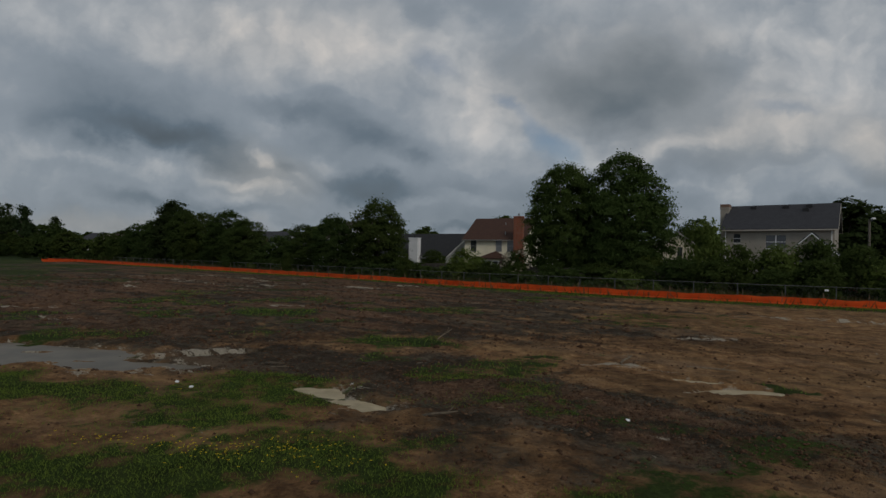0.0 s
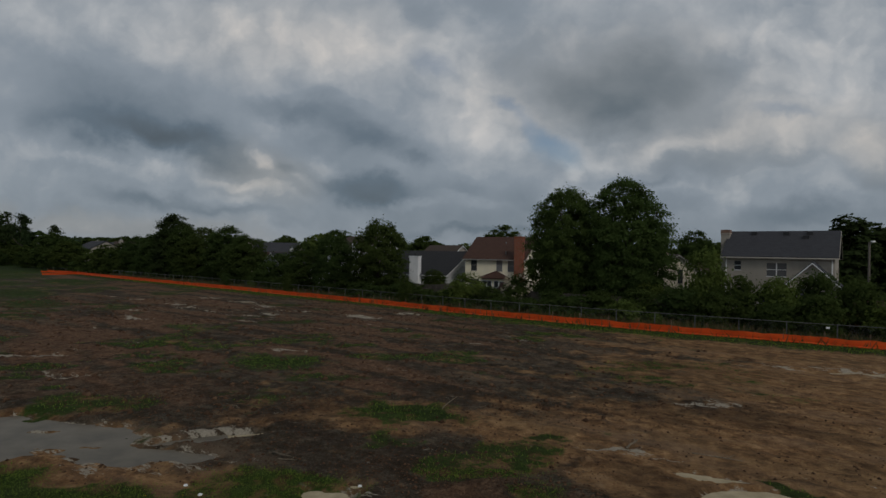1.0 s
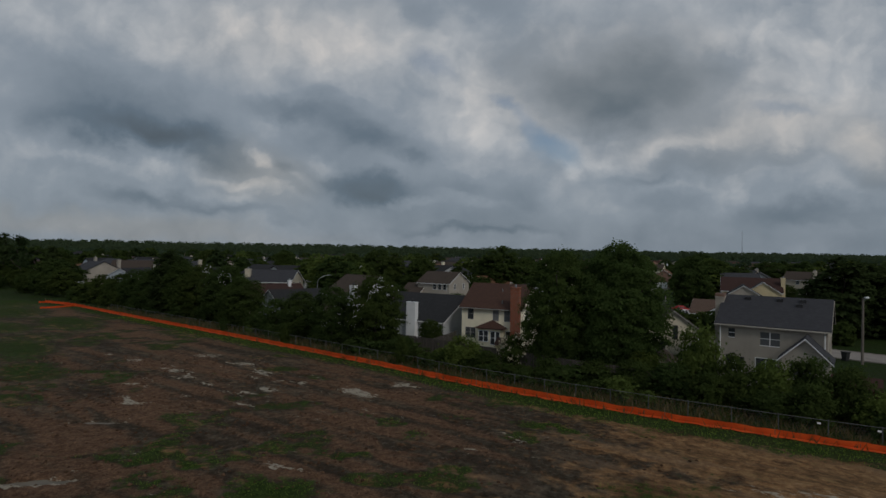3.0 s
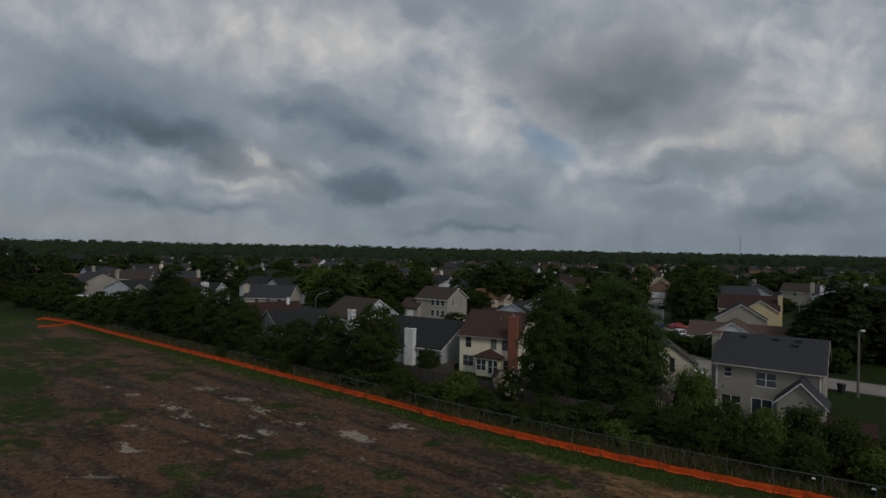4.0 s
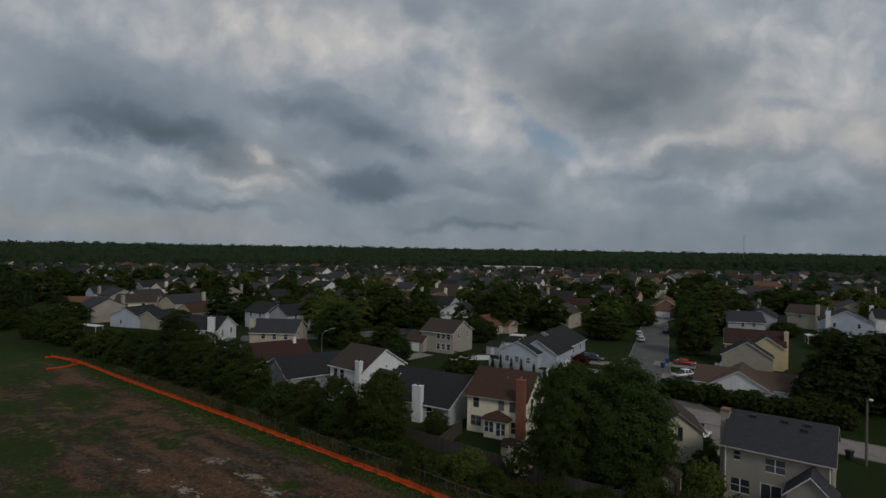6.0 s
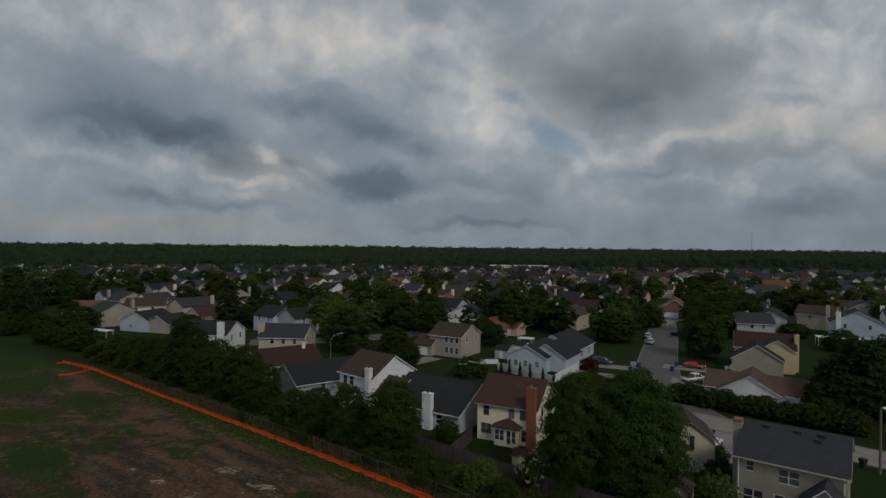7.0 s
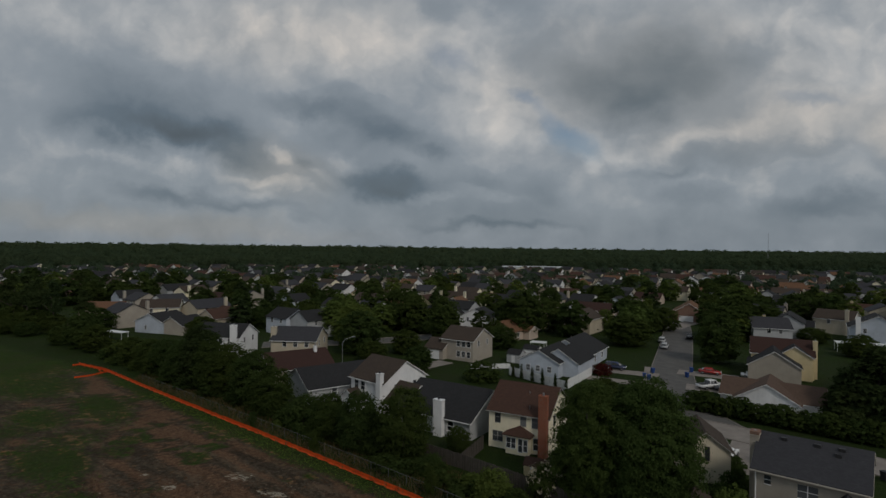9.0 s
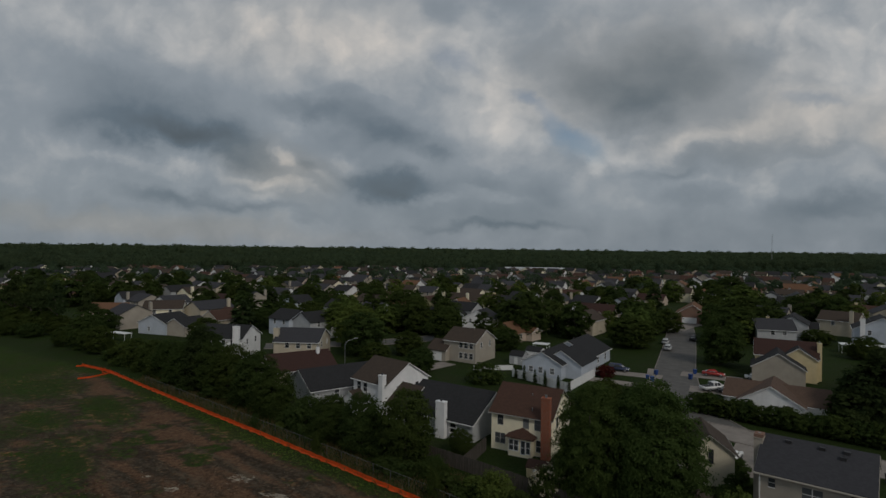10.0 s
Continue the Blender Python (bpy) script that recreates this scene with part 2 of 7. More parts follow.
def siding(name, col, step=0.13):
    """Horizontal lap siding, a little weathered."""
    m = Mat(name, 0.55)
    z = m.sep(m.pos())[2]
    lap = m.math("FRACT", m.math("DIVIDE", z, step))
    stain = m.noise(0.35, 5, 0.65)
    dark = tuple(c * 0.78 for c in col)
    c = m.mix(m.ramp(stain, (0.35, 0.0), (0.75, 1.0)), col, dark)
    streak = m.noise(1.0, 3, 0.6, stretch=(3.0, 3.0, 0.25))
    c = m.mix(m.math("MULTIPLY", m.ramp(streak, (0.5, 0.0), (0.8, 1.0)), 0.25), c, tuple(v * 0.6 for v in col))
    m.color(c)
    m.bump(lap, 0.6, 0.012)
    return m.mat


def shingle(name, col, alt):
    """Asphalt shingles: courses, tabs and blotches."""
    m = Mat(name, 0.9, spec=0.2)
    p = m.local()
    b = m.nodes.new("ShaderNodeTexBrick")
    b.inputs["Scale"].default_value = 1.0
    b.inputs["Brick Width"].default_value, b.inputs["Row Height"].default_value = 0.33, 0.14
    b.inputs["Mortar Size"].default_value = 0.006
    b.inputs["Color1"].default_value, b.inputs["Color2"].default_value = (*col, 1), (*alt, 1)
    b.inputs["Mortar"].default_value = (*[c * 0.55 for c in col], 1)
    m.links.new(p, b.inputs["Vector"])
    blot = m.noise(0.6, 5, 0.65)
    c = m.mix(m.math("MULTIPLY", m.ramp(blot, (0.35, 0.0), (0.7, 1.0)), 0.55), b.outputs[0], alt)
    grain = m.noise(9, 3, 0.7)
    c = m.mix(m.math("MULTIPLY", grain, 0.35), c, tuple(v * 0.5 for v in col))
    streak = m.noise(1.2, 4, 0.6, vec=p, stretch=(2.2, 0.25, 1))
    c = m.mix(m.math("MULTIPLY", m.ramp(streak, (0.52, 0.0), (0.75, 1.0)), 0.35), c, tuple(v * 0.6 for v in col))
    m.color(c)
    m.bump(b.outputs[1], 0.3, 0.01)
    return m.mat


def painted(name, col, rough=0.5, var=0.8, metal=0.0, scale=2.0):
    m = Mat(name, rough, metal)
    m.color(m.mix(m.ramp(m.noise(scale, 5, 0.65), (0.3, 0.0), (0.75, 1.0)), col, tuple(c * var for c in col)))
    return m.mat


def brickwork(name, col, alt):
    m = Mat(name, 0.9)
    p = m.local()
    x, y, z = m.sep(p)
    cv = m.nodes.new("ShaderNodeCombineXYZ")
    m.links.new(m.math("ADD", x, y), cv.inputs[0])
    m.links.new(z, cv.inputs[1])
    b = m.nodes.new("ShaderNodeTexBrick")
    b.inputs["Scale"].default_value = 1.0
    b.inputs["Brick Width"].default_value, b.inputs["Row Height"].default_value, b.inputs["Mortar Size"].default_value = 0.21, 0.075, 0.008
    b.inputs["Color1"].default_value, b.inputs["Color2"].default_value, b.inputs["Mortar"].default_value = (*col, 1), (*alt, 1), (0.2, 0.16, 0.13, 1)
    m.links.new(cv.outputs[0], b.inputs["Vector"])
    m.color(m.mix(m.math("MULTIPLY", m.noise(1.5, 5), 0.4), b.outputs[0], alt))
    m.bump(b.outputs[1], 0.4, 0.01)
    return m.mat


def leafy(name, lo, hi, glow=0.38, patch=0.5):
    """Leaves: each clump of its own green, some light coming through."""
    m = Mat(name, 0.95, spec=0.0)
    c = m.ramp(m.island(), (0.0, lo), (1.0, hi))
    c = m.mix(m.math("MULTIPLY", m.random(), 0.45), c, tuple((a + b) * 0.5 * k for a, b, k in zip(lo, hi, (1.5, 1.15, 0.8))))
    big = m.noise(patch, 4, 0.6)
    c = m.mix(m.math("MULTIPLY", m.ramp(big, (0.4, 0.0), (0.65, 1.0)), 0.5 if patch < 0.2 else 0.35), c, tuple(v * 0.6 for v in lo))
    m.color(c)
    tr = m.nodes.new("ShaderNodeBsdfTranslucent")
    m.links.new(c, tr.inputs[0])
    mx = m.nodes.new("ShaderNodeMixShader")
    mx.inputs[0].default_value = glow
    m.links.new(m.bsdf.outputs[0], mx.inputs[1])
    m.links.new(tr.outputs[0], mx.inputs[2])
    m.links.new(mx.outputs[0], m.nodes["Material Output"].inputs[0])
    return m.mat


def bark():
    m = Mat("bark", 0.95)
    n = m.noise(3, 6, 0.7, stretch=(4, 4, 0.7))
    m.color(m.ramp(n, (0.3, (0.035, 0.028, 0.022)), (0.7, (0.13, 0.11, 0.09))))
    m.bump(n, 0.8, 0.03)
    return m.mat


def soil():
    """The field and the yards: mud, wet mud, pale dried silt and turf, by the cover painted on the sheet."""
    m = Mat("soil", 0.95, spec=0.04)
    at = m.nodes.new("ShaderNodeAttribute")
    at.attribute_name = "cover"
    r, g, b = m.sep(at.outputs["Color"])
    fine, mid, big = m.noise(14, 5, 0.7), m.noise(2.2, 6, 0.68), m.noise(0.3, 5, 0.6)
    ruts = m.noise(1.0, 5, 0.65, stretch=(0.55, 2.2, 1, radians(-30)))
    mud = m.ramp(m.math("ADD", m.math("MULTIPLY", mid, 0.65), m.math("MULTIPLY", fine, 0.35)),
                 (0.38, (0.100, 0.053, 0.025)), (0.5, (0.234, 0.128, 0.060)), (0.63, (0.401, 0.239, 0.116)))
    mud = m.mix(m.ramp(ruts, (0.50, 0.0), (0.64, 0.45)), mud, (0.084, 0.050, 0.029))
    mud = m.mix(m.ramp(big, (0.45, 0.0), (0.7, 0.45)), mud, (0.257, 0.168, 0.084))
    wet = m.ramp(m.math("ADD", m.math("MULTIPLY", mid, 0.5), m.math("MULTIPLY", fine, 0.5)),
                 (0.38, (0.017, 0.013, 0.008)), (0.5, (0.051, 0.041, 0.028)), (0.64, (0.128, 0.105, 0.079)))
    ragged = m.math("SUBTRACT", m.math("ADD", m.math("MULTIPLY", m.noise(0.8, 7, 0.7), 1.3), m.math("MULTIPLY", fine, 0.5)), 0.9)
    edge_w = m.ramp(m.math("ADD", g, m.math("MULTIPLY", ragged, 0.9)), (0.35, 0.0), (0.6, 1.0))
    c = m.mix(edge_w, mud, wet)
    fresh = m.ramp(m.math("ADD", m.math("MULTIPLY", mid, 0.45), m.math("MULTIPLY", m.noise(7, 6, 0.7), 0.55)), (0.36, (0.050, 0.029, 0.018)), (0.5, (0.120, 0.067, 0.040)), (0.66, (0.269, 0.159, 0.095)))
    drag = m.noise(0.9, 6, 0.72, stretch=(0.85, 1.5, 1, radians(-34)))
    c = m.mix(m.ramp(drag, (0.36, 0.6), (0.5, 0.0)), c, (0.026, 0.017, 0.012))
    c = m.mix(m.ramp(drag, (0.54, 0.0), (0.68, 0.35)), c, (0.165, 0.118, 0.082))
    bands = m.noise(0.22, 7, 0.66, stretch=(0.5, 1.7, 1, radians(-33)))
    c = m.mix(m.ramp(bands, (0.36, 0.55), (0.49, 0.0)), c, (0.030, 0.0195, 0.0135))
    c = m.mix(m.ramp(bands, (0.52, 0.0), (0.66, 0.5)), c, (0.175, 0.120, 0.080))
    c = m.mix(m.ramp(m.math("ADD", g, m.math("MULTIPLY", ragged, 0.35)), (0.74, 0.0), (0.98, 0.85)), c, fresh)
    silt = m.ramp(fine, (0.3, (0.26, 0.225, 0.17)), (0.7, (0.42, 0.375, 0.30)))
    spots = m.math("MULTIPLY", m.math("SUBTRACT", m.noise(1.9, 8, 0.78, stretch=(0.6, 1.5, 1, radians(-25))), 0.5), 3.4)
    edge_s = m.ramp(m.math("ADD", b, m.math("ADD", m.math("MULTIPLY", ragged, 0.5), spots)), (0.48, 0.0), (0.62, 0.9))
    c = m.mix(edge_s, c, silt)
    turf = m.ramp(m.math("ADD", m.math("MULTIPLY", fine, 0.5), m.math("MULTIPLY", mid, 0.5)),
                  (0.38, (0.009, 0.019, 0.004)), (0.5, (0.026, 0.047, 0.009)), (0.63, (0.061, 0.089, 0.021)))
    turf = m.mix(m.ramp(m.noise(0.16, 7, 0.7), (0.44, 0.0), (0.62, 0.75)), turf, (0.036, 0.040, 0.017))
    # yard turf beyond the fence: the trees' shade is put into its colour through g
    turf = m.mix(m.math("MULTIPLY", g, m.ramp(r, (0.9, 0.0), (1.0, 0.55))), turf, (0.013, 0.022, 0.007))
    edge_g = m.ramp(m.math("ADD", m.math("ADD", r, m.math("MULTIPLY", ragged, 0.9)), m.math("MULTIPLY", m.math("SUBTRACT", mid, 0.5), 1.4)), (0.36, 0.0), (0.62, 1.0))
    c = m.mix(edge_g, c, turf)
    m.color(c)
    m.set("Roughness", m.ramp(edge_w, (0.0, 0.95), (1.0, 0.85)))
    m.bump(m.math("ADD", m.math("ADD", fine, m.noise(7, 6, 0.7)), m.math("MULTIPLY", mid, 1.6)), 0.9, 0.06)
    return m.mat


def water():
    """Muddy standing water."""
    m = Mat("muddy_water", 0.42, spec=0.12)
    n = m.noise(0.9, 4, 0.6)
    m.color(m.ramp(n, (0.3, (0.08, 0.068, 0.051)), (0.7, (0.165, 0.140, 0.103))))
    m.bump(m.noise(6, 3, 0.5), 0.05, 0.01)
    return m.mat


def silty_water():
    """Opaque tan water, thick with silt, in small puddles."""
    m = Mat("silty_water", 0.5, spec=0.07)
    n = m.noise(2.4, 5, 0.6)
    m.color(m.ramp(n, (0.3, (0.27, 0.22, 0.135)), (0.7, (0.44, 0.36, 0.235))))
    m.bump(m.noise(9, 3, 0.5), 0.04, 0.01)
    return m.mat


def tarmac(name, lo, hi):
    m = Mat(name, 0.9)
    n, f = m.noise(0.5, 5, 0.65), m.noise(25, 3, 0.7)
    c = m.ramp(n, (0.3, lo), (0.7, hi))
    m.color(m.mix(m.math("MULTIPLY", f, 0.4), c, tuple(v * 0.6 for v in lo)))
    m.bump(f, 0.3, 0.01)
    return m.mat


def fabric():
    m = Mat("orange_silt_fabric", 0.75, spec=0.2)
    n = m.noise(1.1, 4, 0.6)
    c = m.ramp(n, (0.3, (0.66, 0.078, 0.013)), (0.7, (0.82, 0.132, 0.024)))
    z = m.sep(m.pos())[2]
    splash = m.math("MULTIPLY", m.ramp(m.math("SUBTRACT", m.noise(4, 4), m.math("MULTIPLY", z, 0.9)), (0.35, 0.0), (0.6, 1.0)), 0.45)
    c = m.mix(splash, c, (0.17, 0.09, 0.05))
    m.color(c)
    m.bump(m.noise(2.5, 3, 0.5, stretch=(3, 3, 0.6)), 0.5, 0.06)
    tr = m.nodes.new("ShaderNodeBsdfTranslucent")
    m.links.new(c, tr.inputs[0])
    mx = m.nodes.new("ShaderNodeMixShader")
    mx.inputs[0].default_value = 0.35
    m.links.new(m.bsdf.outputs[0], mx.inputs[1])
    m.links.new(tr.outputs[0], mx.inputs[2])
    m.links.new(mx.outputs[0], m.nodes["Material Output"].inputs[0])
    return m.mat


def weathered(name, lo, hi):
    m = Mat(name, 0.9)
    n = m.noise(2.0, 5, 0.65, stretch=(5, 5, 0.6))
    c = m.ramp(n, (0.3, lo), (0.7, hi))
    m.color(m.mix(m.math("MULTIPLY", m.random(), 0.5), c, tuple(v * 0.6 for v in lo)))
    m.bump(n, 0.4, 0.01)
    return m.mat


def glazing():
    m = Mat("window_glass", 0.05, spec=0.6)
    m.color(m.ramp(m.random(), (0.0, (0.015, 0.018, 0.022)), (0.6, (0.05, 0.055, 0.06)), (1.0, (0.16, 0.165, 0.17))))
    return m.mat


M_SOIL, M_WATER, M_SILT, M_BARK = soil(), water(), silty_water(), bark()
M_ROAD = tarmac("asphalt", (0.085, 0.081, 0.077), (0.145, 0.137, 0.128))
M_CONC = tarmac("concrete", (0.20, 0.175, 0.155), (0.30, 0.265, 0.235))
M_FABRIC = fabric()
M_STAKE = weathered("stake_wood", (0.16, 0.11, 0.07), (0.30, 0.22, 0.14))
M_BOARD = weathered("grey_fence_board", (0.05, 0.043, 0.036), (0.115, 0.10, 0.085))
M_TANBOARD = weathered("new_fence_board", (0.22, 0.13, 0.06), (0.36, 0.23, 0.12))
M_STEEL = painted("galvanised_steel", (0.33, 0.34, 0.35), 0.45, 0.7, 0.7)
M_WIRE = painted("dull_fence_steel", (0.10, 0.105, 0.105), 0.7, 0.7)
M_RAIL = painted("dull_rail_steel", (0.14, 0.142, 0.135), 0.7, 0.7)
M_WHITE = painted("white_paint", (0.78, 0.78, 0.77), 0.5, 0.9)
M_VINYL = painted("white_vinyl", (0.74, 0.75, 0.75), 0.45, 0.88)
M_TRIM = painted("grey_trim", (0.30, 0.29, 0.27), 0.5, 0.85)
M_GLASS = glazing()
M_DARK = painted("dark_metal", (0.03, 0.03, 0.032), 0.5, 0.7)
M_POLE = weathered("pole_wood", (0.14, 0.12, 0.10), (0.24, 0.21, 0.18))
M_BRICK = brickwork("red_brick", (0.30, 0.088, 0.042), (0.21, 0.06, 0.03))
M_BRICK2 = brickwork("brown_brick", (0.24, 0.13, 0.09), (0.17, 0.095, 0.07))
W_CREAM = siding("cream_siding", (0.86, 0.79, 0.60))
W_WHITE = siding("white_siding", (0.80, 0.80, 0.80))
W_BEIGE = siding("beige_siding", (0.39, 0.35, 0.295))
W_TAN = siding("tan_siding", (0.50, 0.44, 0.34))
W_GREY = siding("grey_siding", (0.42, 0.43, 0.44))
W_BLUE = siding("pale_blue_siding", (0.48, 0.525, 0.59))
W_YELLOW = siding("yellow_siding", (0.66, 0.55, 0.33))
W_PINK = siding("buff_siding", (0.54, 0.44, 0.36))
R_BROWN = shingle("brown_shingles", (0.086, 0.045, 0.032), (0.061, 0.033, 0.025))
R_CLAY = shingle("clay_brown_shingles", (0.126, 0.081, 0.059), (0.094, 0.061, 0.046))
R_GREY = shingle("charcoal_shingles", (0.034, 0.034, 0.036), (0.023, 0.023, 0.024))
R_SLATE = shingle("slate_grey_shingles", (0.056, 0.056, 0.062), (0.042, 0.042, 0.047))
R_UMBER = shingle("umber_shingles", (0.076, 0.056, 0.043), (0.054, 0.041, 0.033))
R_TAN = shingle("rust_tan_shingles", (0.187, 0.097, 0.054), (0.144, 0.076, 0.045))
R_RED = shingle("dark_red_shingles", (0.061, 0.030, 0.024), (0.045, 0.024, 0.020))
L_OAK = leafy("oak_leaves", (0.052, 0.088, 0.027), (0.084, 0.130, 0.041), 0.55)
L_MID = leafy("hedgerow_leaves", (0.041, 0.068, 0.021), (0.073, 0.108, 0.034), 0.55)
L_BRIGHT = leafy("light_green_leaves", (0.068, 0.105, 0.028), (0.128, 0.180, 0.050), 0.5)
L_DARK = leafy("dark_evergreen_leaves", (0.034, 0.056, 0.022), (0.056, 0.084, 0.034), 0.5)
L_RED = leafy("plum_leaves", (0.04, 0.012, 0.012), (0.10, 0.028, 0.024))
L_WOODS = leafy("far_wood_leaves", (0.049, 0.077, 0.046), (0.073, 0.110, 0.064), 0.55, 0.075)
L_BLOOM = leafy("cream_blossom", (0.36, 0.34, 0.26), (0.62, 0.60, 0.50))
L_GRASS = leafy("grass_blades", (0.105, 0.165, 0.030), (0.20, 0.275, 0.058), 0.5)
L_DRY = leafy("dry_weeds", (0.105, 0.085, 0.040), (0.20, 0.160, 0.080), 0.5)
L_FLOWER = leafy("yellow_petals", (0.62, 0.47, 0.02), (0.80, 0.62, 0.05))


# ---- building helpers ----
def mesh(name, verts, faces, mat, smooth=False):
    me = bpy.data.meshes.new(name)
    me.from_pydata([tuple(v) for v in verts], [], faces)
    me.materials.append(mat)
    if smooth:
        me.shade_smooth()
    me.update()
    return me


def quads_mesh(name, verts, sides, mat):
    """A mesh of many separate faces with the same number of sides, from an array of corners."""
    me = bpy.data.meshes.new(name)
    n = len(verts)
    me.vertices.add(n)
    me.vertices.foreach_set("co", np.asarray(verts, np.float32).ravel())
    me.loops.add(n)
    me.loops.foreach_set("vertex_index", np.arange(n, dtype=np.int32))
    me.polygons.add(n // sides)
    me.polygons.foreach_set("loop_start", np.arange(0, n, sides, dtype=np.int32))
    me.materials.append(mat)
    me.update(calc_edges=True)
    return me


def part(name, me, parent, label="", m=None):
    ob = new(name, me)
    ob.parent = parent
    if m is not None:
        ob.matrix_basis = m
    if label:
        ob["label"] = label
    return ob


def thing(name, label, category, m=None, group="", kind=""):
    ob = new(name)
    ob.empty_display_size = 0.3
    if m is not None:
        ob.matrix_basis = m
    return tagged(ob, label, category, group, kind)


def box(V, Fc, x0, x1, y0, y1, z0, z1):
    """Adds a box to lists of corners and faces."""
    i = len(V)
    V += [(x0, y0, z0), (x1, y0, z0), (x1, y1, z0), (x0, y1, z0), (x0, y0, z1), (x1, y0, z1), (x1, y1, z1), (x0, y1, z1)]
    Fc += [(i, i + 3, i + 2, i + 1), (i + 4, i + 5, i + 6, i + 7), (i, i + 1, i + 5, i + 4), (i + 1, i + 2, i + 6, i + 5),
           (i + 2, i + 3, i + 7, i + 6), (i + 3, i, i + 4, i + 7)]


def soft_box(name, x0, x1, y0, y1, z0, z1, mat, bevel=0.02):
    """A box with bevelled edges."""
    bm = bmesh.new()
    bmesh.ops.create_cube(bm, size=1.0)
    for v in bm.verts:
        v.co = Vector(((x0 + x1) / 2 + v.co.x * (x1 - x0), (y0 + y1) / 2 + v.co.y * (y1 - y0), (z0 + z1) / 2 + v.co.z * (z1 - z0)))
    bmesh.ops.bevel(bm, geom=list(bm.edges), offset=bevel, segments=2, affect="EDGES", profile=0.7)
    me = bpy.data.meshes.new(name)
    bm.to_mesh(me)
    bm.free()
    me.materials.append(mat)
    return me


def tube(points, radii, sides=8):
    """Corners and faces of a tapered tube along points."""
    V, Fc = [], []
    for k, (p, r) in enumerate(zip(points, radii)):
        p = Vector(p)
        a = Vector(points[min(k + 1, len(points) - 1)]) - Vector(points[max(k - 1, 0)])
        q = a.to_track_quat("Z", "Y")
        for s in range(sides):
            w = 2 * math.pi * s / sides
            V.append(p + q @ Vector((r * math.cos(w), r * math.sin(w), 0)))
    for k in range(len(points) - 1):
        for s in range(sides):
            a, b = k * sides + s, k * sides + (s + 1) % sides
            Fc.append((a, b, b + sides, a + sides))
    Fc.append(tuple(range(sides))[::-1])
    Fc.append(tuple(range((len(points) - 1) * sides, len(points) * sides)))
    return V, Fc


def merge(*pieces):
    V, Fc = [], []
    for v, f in pieces:
        o = len(V)
        V += list(v)
        Fc += [tuple(i + o for i in q) for q in f]
    return V, Fc


def vnoise(x, y, seed=0):
    """Smooth value noise on arrays, 0 to 1."""
    xi, yi = np.floor(x), np.floor(y)
    fx, fy = x - xi, y - yi
    fx, fy = fx * fx * (3 - 2 * fx), fy * fy * (3 - 2 * fy)

    def h(a, b):
        s = np.sin(a * 127.1 + b * 311.7 + seed * 74.7) * 43758.5453
        return s - np.floor(s)
    return (h(xi, yi) * (1 - fx) + h(xi + 1, yi) * fx) * (1 - fy) + (h(xi, yi + 1) * (1 - fx) + h(xi + 1, yi + 1) * fx) * fy


def fbm(x, y, octaves=4, seed=0):
    total, amp, out_sum = 0.0, 1.0, 0.0
    for k in range(octaves):
        out_sum = out_sum + amp * vnoise(x * 2 ** k, y * 2 ** k, seed + k)
        total += amp
        amp *= 0.5
    return out_sum / total


# ---- ground: one sheet, fine in the muddy field and coarse towards the horizon ----
FENCE_X = (-160, -90, -80, -63.5, -46.5, -33, -22, -13.6, -6.2, -0.4, 9.2, 16.6, 22.7, 27.5, 60, 140)
FENCE_Y = (150, 117, 112, 99.8, 87.6, 78.0, 70.0, 63.8, 58.3, 53.6, 47.2, 42.8, 39.4, 37.0, 20.5, -22)


def fence_y(x):
    return np.interp(x, FENCE_X, FENCE_Y)


def steps(*runs):
    """Coordinates from runs of (start, end, first step, last step)."""
    c = []
    for a, b, s0, s1 in runs:
        p = a
        while p < b:
            c.append(p)
            k = (p - a) / (b - a)
            p += s0 * (s1 / s0) ** k
    c.append(runs[-1][1])
    return np.array(c)


gx = steps((-4000, -500, 900, 160), (-500, -130, 60, 8), (-130, -34, 8, 0.6), (-34, -13, 0.55, 0.16), (-13, 13, 0.13, 0.13), (13, 34, 0.16, 0.55), (34, 140, 0.6, 8), (140, 500, 8, 60), (500, 4000, 160, 900))
gy = steps((-4000, -200, 900, 120), (-200, -4, 50, 3), (-4, 6.5, 1.5, 0.14), (6.5, 16, 0.10, 0.13), (16, 34, 0.14, 0.3), (34, 70, 0.32, 0.7), (70, 150, 0.8, 5), (150, 500, 6, 60), (500, 4500, 160, 900))
GX, GY = np.meshgrid(gx, gy)
infield = np.clip((fence_y(GX) - GY + 0.5) / 2.0, 0, 1)
warp_x = GX + 1.6 * (fbm(GX * 0.55, GY * 0.55, 4, 3) - 0.5) * 2
warp_y = GY + 1.6 * (fbm(GX * 0.55, GY * 0.55, 4, 9) - 0.5) * 2
grass, wet, pale, pool = (np.zeros_like(GX) for _ in range(4))


def blotch(layer, x, y, rx, ry, turn=0.0, amount=1.0, warp=1.0):
    """Adds a soft ragged-edged patch to a cover layer."""
    px, py = GX + (warp_x - GX) * warp, GY + (warp_y - GY) * warp
    c, s = math.cos(radians(turn)), math.sin(radians(turn))
    a, b = ((px - x) * c + (py - y) * s) / rx, (-(px - x) * s + (py - y) * c) / ry
    np.maximum(layer, amount * np.clip(1.5 - np.sqrt(a * a + b * b), 0, 1), out=layer)


